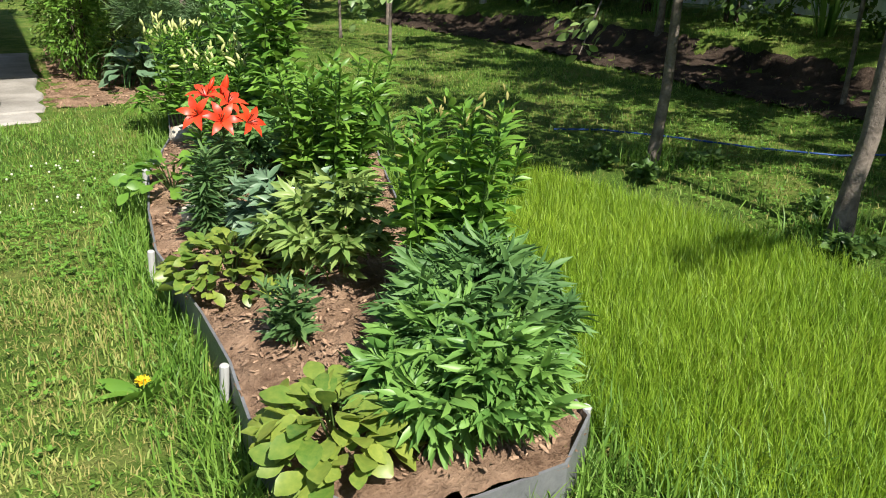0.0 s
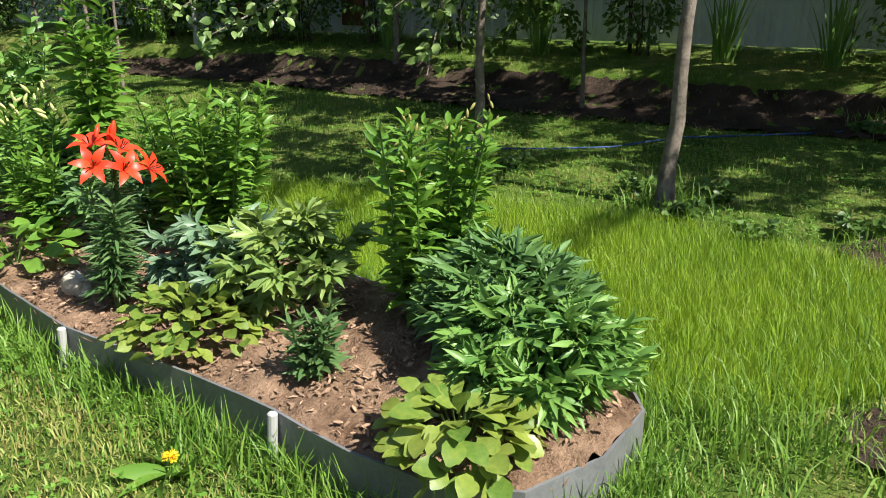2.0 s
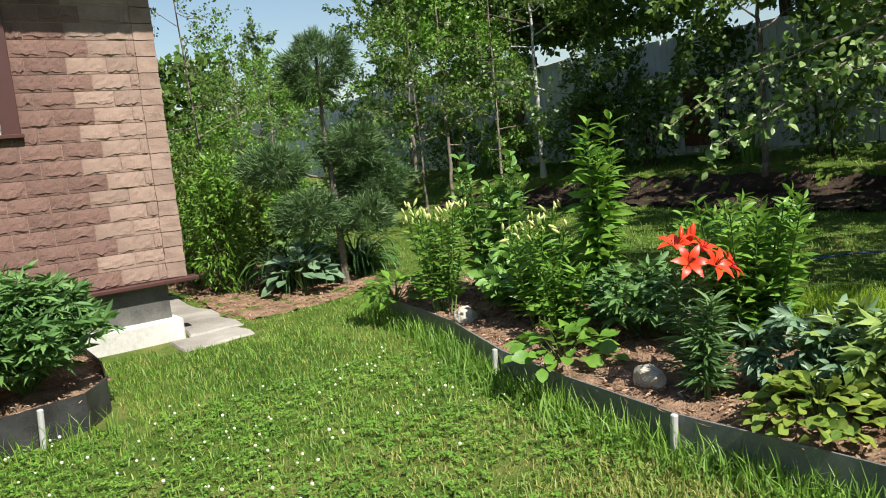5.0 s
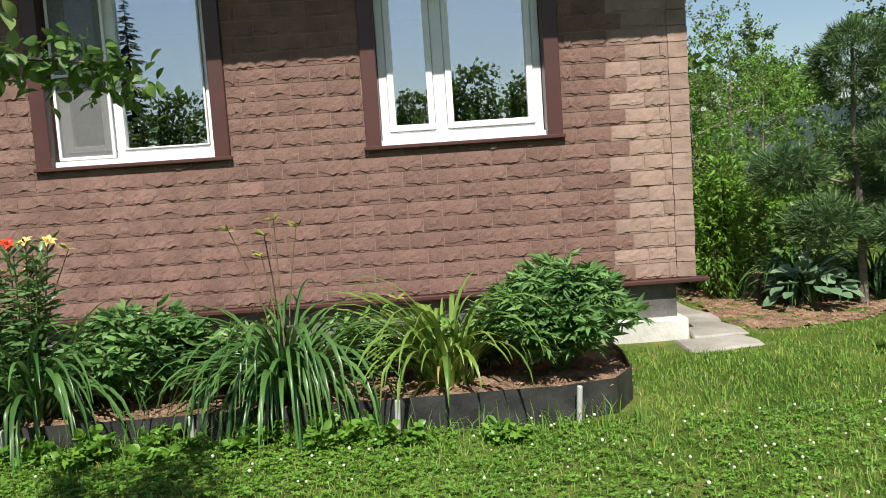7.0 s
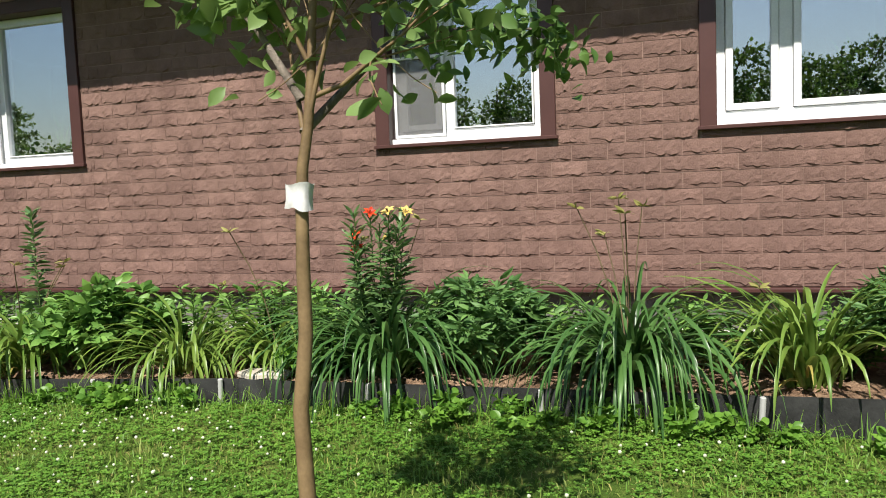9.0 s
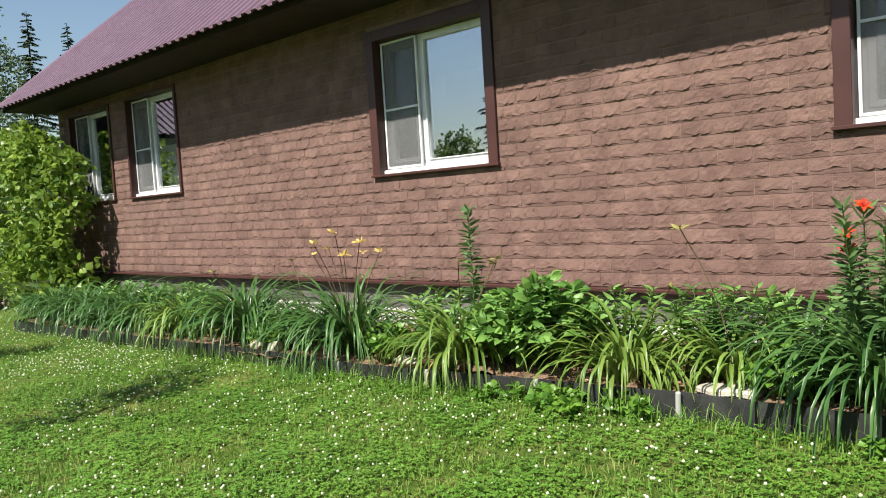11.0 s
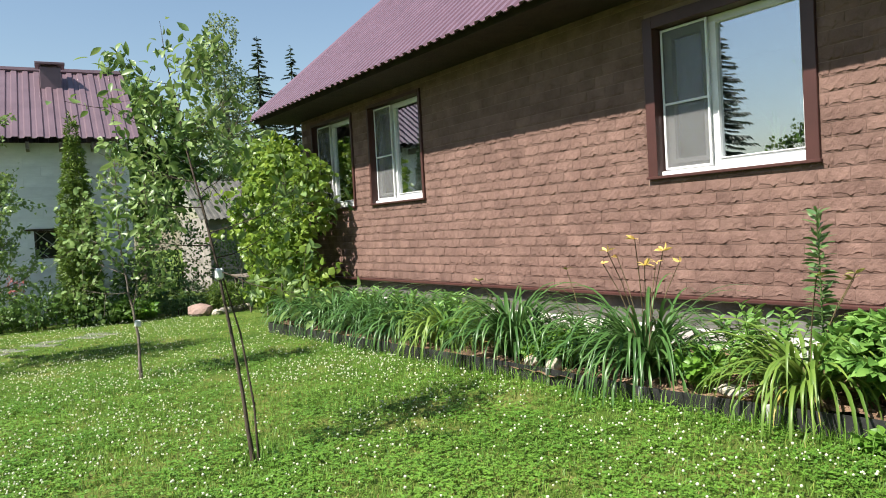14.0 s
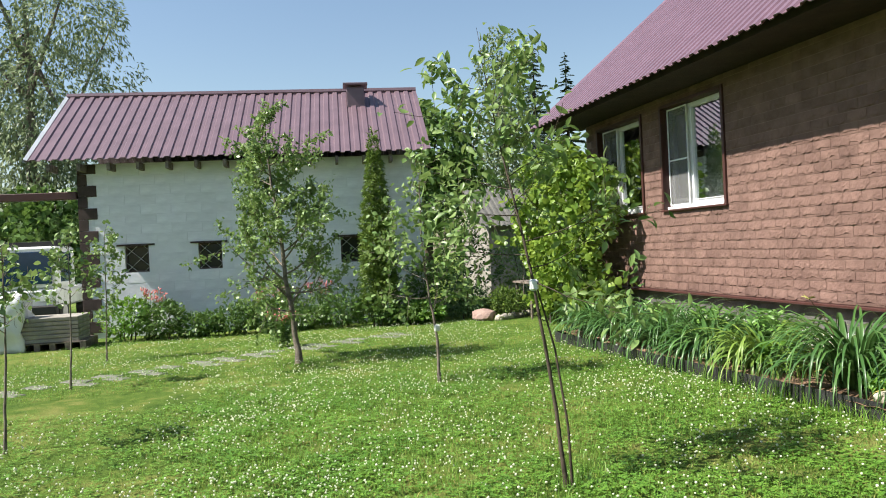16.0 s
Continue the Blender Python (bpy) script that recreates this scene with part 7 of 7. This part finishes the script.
def clover():
    """Clover leaves in threes, and white flower heads on the lawn."""
    rnd = np.random.default_rng(12)
    x, y = np.concatenate([np.stack(scatter(rnd, *a)) for a in ((-5.5, -2.2, 3.4, 5.6, 2400), (-2.2, 1.0, 3.4, 5.6, 1100), (-9.5, -5.5, 2.6, 5.6, 2400), (-14, -9.5, 0.8, 5.5, 1300), (-20, -14, -2, 5.5, 330), (-13, -6.5, -1.5, 2.6, 900), (-1.2, 0.4, 1.6, 3.4, 150), (3, 5.3, 1, 5, 400))], axis=1)
    lump = np.array([noise.noise((p * 2.2, r * 2.2, 11)) + 0.6 * noise.noise((p * 9, r * 9, 5)) for p, r in zip(x, y)])
    ok = ~in_ring(x, y, bed2) & (lump + rnd.uniform(-0.3, 0.6, len(x)) > 0.0)
    x, y, lump = x[ok], y[ok], lump[ok]
    n = len(x)
    z = ground_array(x, y) + rnd.uniform(0.012, 0.042, n) + 0.02 * np.clip(lump, 0, 1)
    a0 = rnd.uniform(0, 6.28, n)
    pos, dd = [], []
    for k in range(3):
        a = a0 + k * 2.094
        pos.append(np.stack([x, y, z], 1)), dd.append(np.stack([np.cos(a), np.sin(a), rnd.uniform(-0.1, 0.35, n)], 1))
    leaflet = (np.array([(0, 0, 0), (0.62, -0.46, 0.06), (1, 0, 0), (0.62, 0.46, 0.06)]), np.array([(0, 1, 2, 3)]))
    v, q = leaves(leaflet, np.concatenate(pos), np.concatenate(dd), np.tile(rnd.uniform(0.011, 0.019, n), 3), rnd, 2.2)
    tagged(new("clover", array_mesh("clover", v, q, [], CLOVER)), "low clover leaves in the lawn", "clover", kind="stuff")
    xs, ys = [], []
    for x0, x1, y0, y1, per in ((-2.6, 0.9, 3.6, 5.6, 60), (-5.5, -2.6, 2.8, 5.5, 70), (-9.5, -5.5, 2.6, 5.5, 125), (-14.5, -9.5, 0.5, 5.5, 190), (-19.5, -14.5, -2, 5.5, 130), (-13, -6, -1.5, 2.0, 150)):
        a, b = scatter(rnd, x0, x1, y0, y1, per)
        w = np.array([noise.noise((p * 0.9, r * 0.9, 3)) for p, r in zip(a, b)])
        keep = rnd.uniform(-0.5, 0.7, len(a)) < w + 0.1
        xs.append(a[keep]), ys.append(b[keep])
    x, y = np.concatenate(xs), np.concatenate(ys)
    n = len(x)
    z = ground_array(x, y) + rnd.uniform(0.035, 0.075, n)
    bm = bmesh.new()
    bmesh.ops.create_icosphere(bm, subdivisions=1, radius=1)
    sv, sf = np.array([tuple(p.co) for p in bm.verts]), np.array([[p.index for p in f.verts] for f in bm.faces])
    bm.free()
    r = rnd.uniform(0.0045, 0.0095, n)
    v = np.stack([x, y, z], 1)[:, None, :] + sv[None] * r[:, None, None]
    t = sf[None] + (np.arange(n) * len(sv))[:, None, None]
    tagged(new("clover_flowers", array_mesh("clover_flowers", v, [], t.reshape(-1, 3), WHITE_FLOWER)), "white clover flower heads over the lawn", "clover", kind="stuff")


clover()


def chips(name, label, x, y, z, size, mat, seed):
    """Thin flat chips of bark and dry leaf lying on the soil."""
    rnd = np.random.default_rng(seed)
    n = len(x)
    a = rnd.uniform(0, 6.28, n)
    d = np.stack([np.cos(a), np.sin(a), rnd.normal(0, 0.3, n)], 1)
    v, q = leaves(leaf_shape([0.12, 0.2, 0.1], 0.3, 0.1), np.stack([x, y, np.full(n, z) if np.isscalar(z) else z], 1), d, size * rnd.uniform(0.5, 1.6, n), rnd, 1.2)
    tagged(new(name, array_mesh(name, v, q, [], mat, False)), label, "mulch", kind="stuff")


CHIP = rough_mat("bark_chip", (0.10, 0.055, 0.033), (0.42, 0.28, 0.18), 30, 90, 0.3, 0.9, 0, 0.3)
cx, cy = scatter(rnd_g, 0.35, 2.2, 1.45, 7.1, 1500)
ok = in_ring(cx, cy, [(x + (1.05 - x) * 0.04, y + (4 - y) * 0.02) for x, y in bed2])
cx, cy = cx[ok], cy[ok]
chips("mulch_chips", "brown bark chips covering the island bed", cx, cy, np.array([bed2_z(a, b) + 0.01 for a, b in zip(cx, cy)]), 0.02, CHIP, 5)
cx, cy = scatter(rnd_g, -9.5, -1.3, 5.72, 6.9, 500)
cz = np.interp(cx, [-9.5, -7.25, -7.2, -5.45, -5.4, -1], [-0.1, -0.1, -0.025, -0.025, 0.012, 0.012])
chips("mulch_chips", "brown bark chips covering the bed by the wall", cx, cy, cz, 0.022, CHIP, 6)
cx, cy = scatter(rnd_g, 0.2, 1.8, 7.6, 11, 350)
chips("mulch_chips", "brown bark chips under the shrubs", cx, cy, ground_array(cx, cy) + 0.02, 0.025, CHIP, 7)
DANDELION = leaf_mat("dandelion_petal", (0.70, 0.46, 0.012), (0.85, 0.62, 0.03), 0.5, 0.2, 8)
dand = thing("dandelion", "single yellow dandelion flower in the lawn", "dandelion", (0.19, 2.52, ground_z(0.19, 2.52)))
rd = np.random.default_rng(3)
aa = rd.uniform(0, 6.28, 60)
part_mesh("flower", joined_leaves("flower", [leaves(SLIM, np.tile([[0, 0, 0.06]], (60, 1)), np.stack([np.cos(aa), np.sin(aa), rd.uniform(0.1, 1.2, 60)], 1), 0.026, rd)], DANDELION), dand)
part_mesh("stem", tubes_mesh("stem", [([(0, 0, 0), (0, 0, 0.06)], [0.002, 0.002])], STEM, 5), dand)
part_mesh("leaves", joined_leaves("leaves", [leaves(SLIM, np.tile([[0, 0, 0.01]], (9, 1)), np.stack([np.cos(aa[:9]), np.sin(aa[:9]), np.full(9, 0.4)], 1), 0.16, rd)], PHLOX), dand)

lay_bricks(wall_front, wall_end)
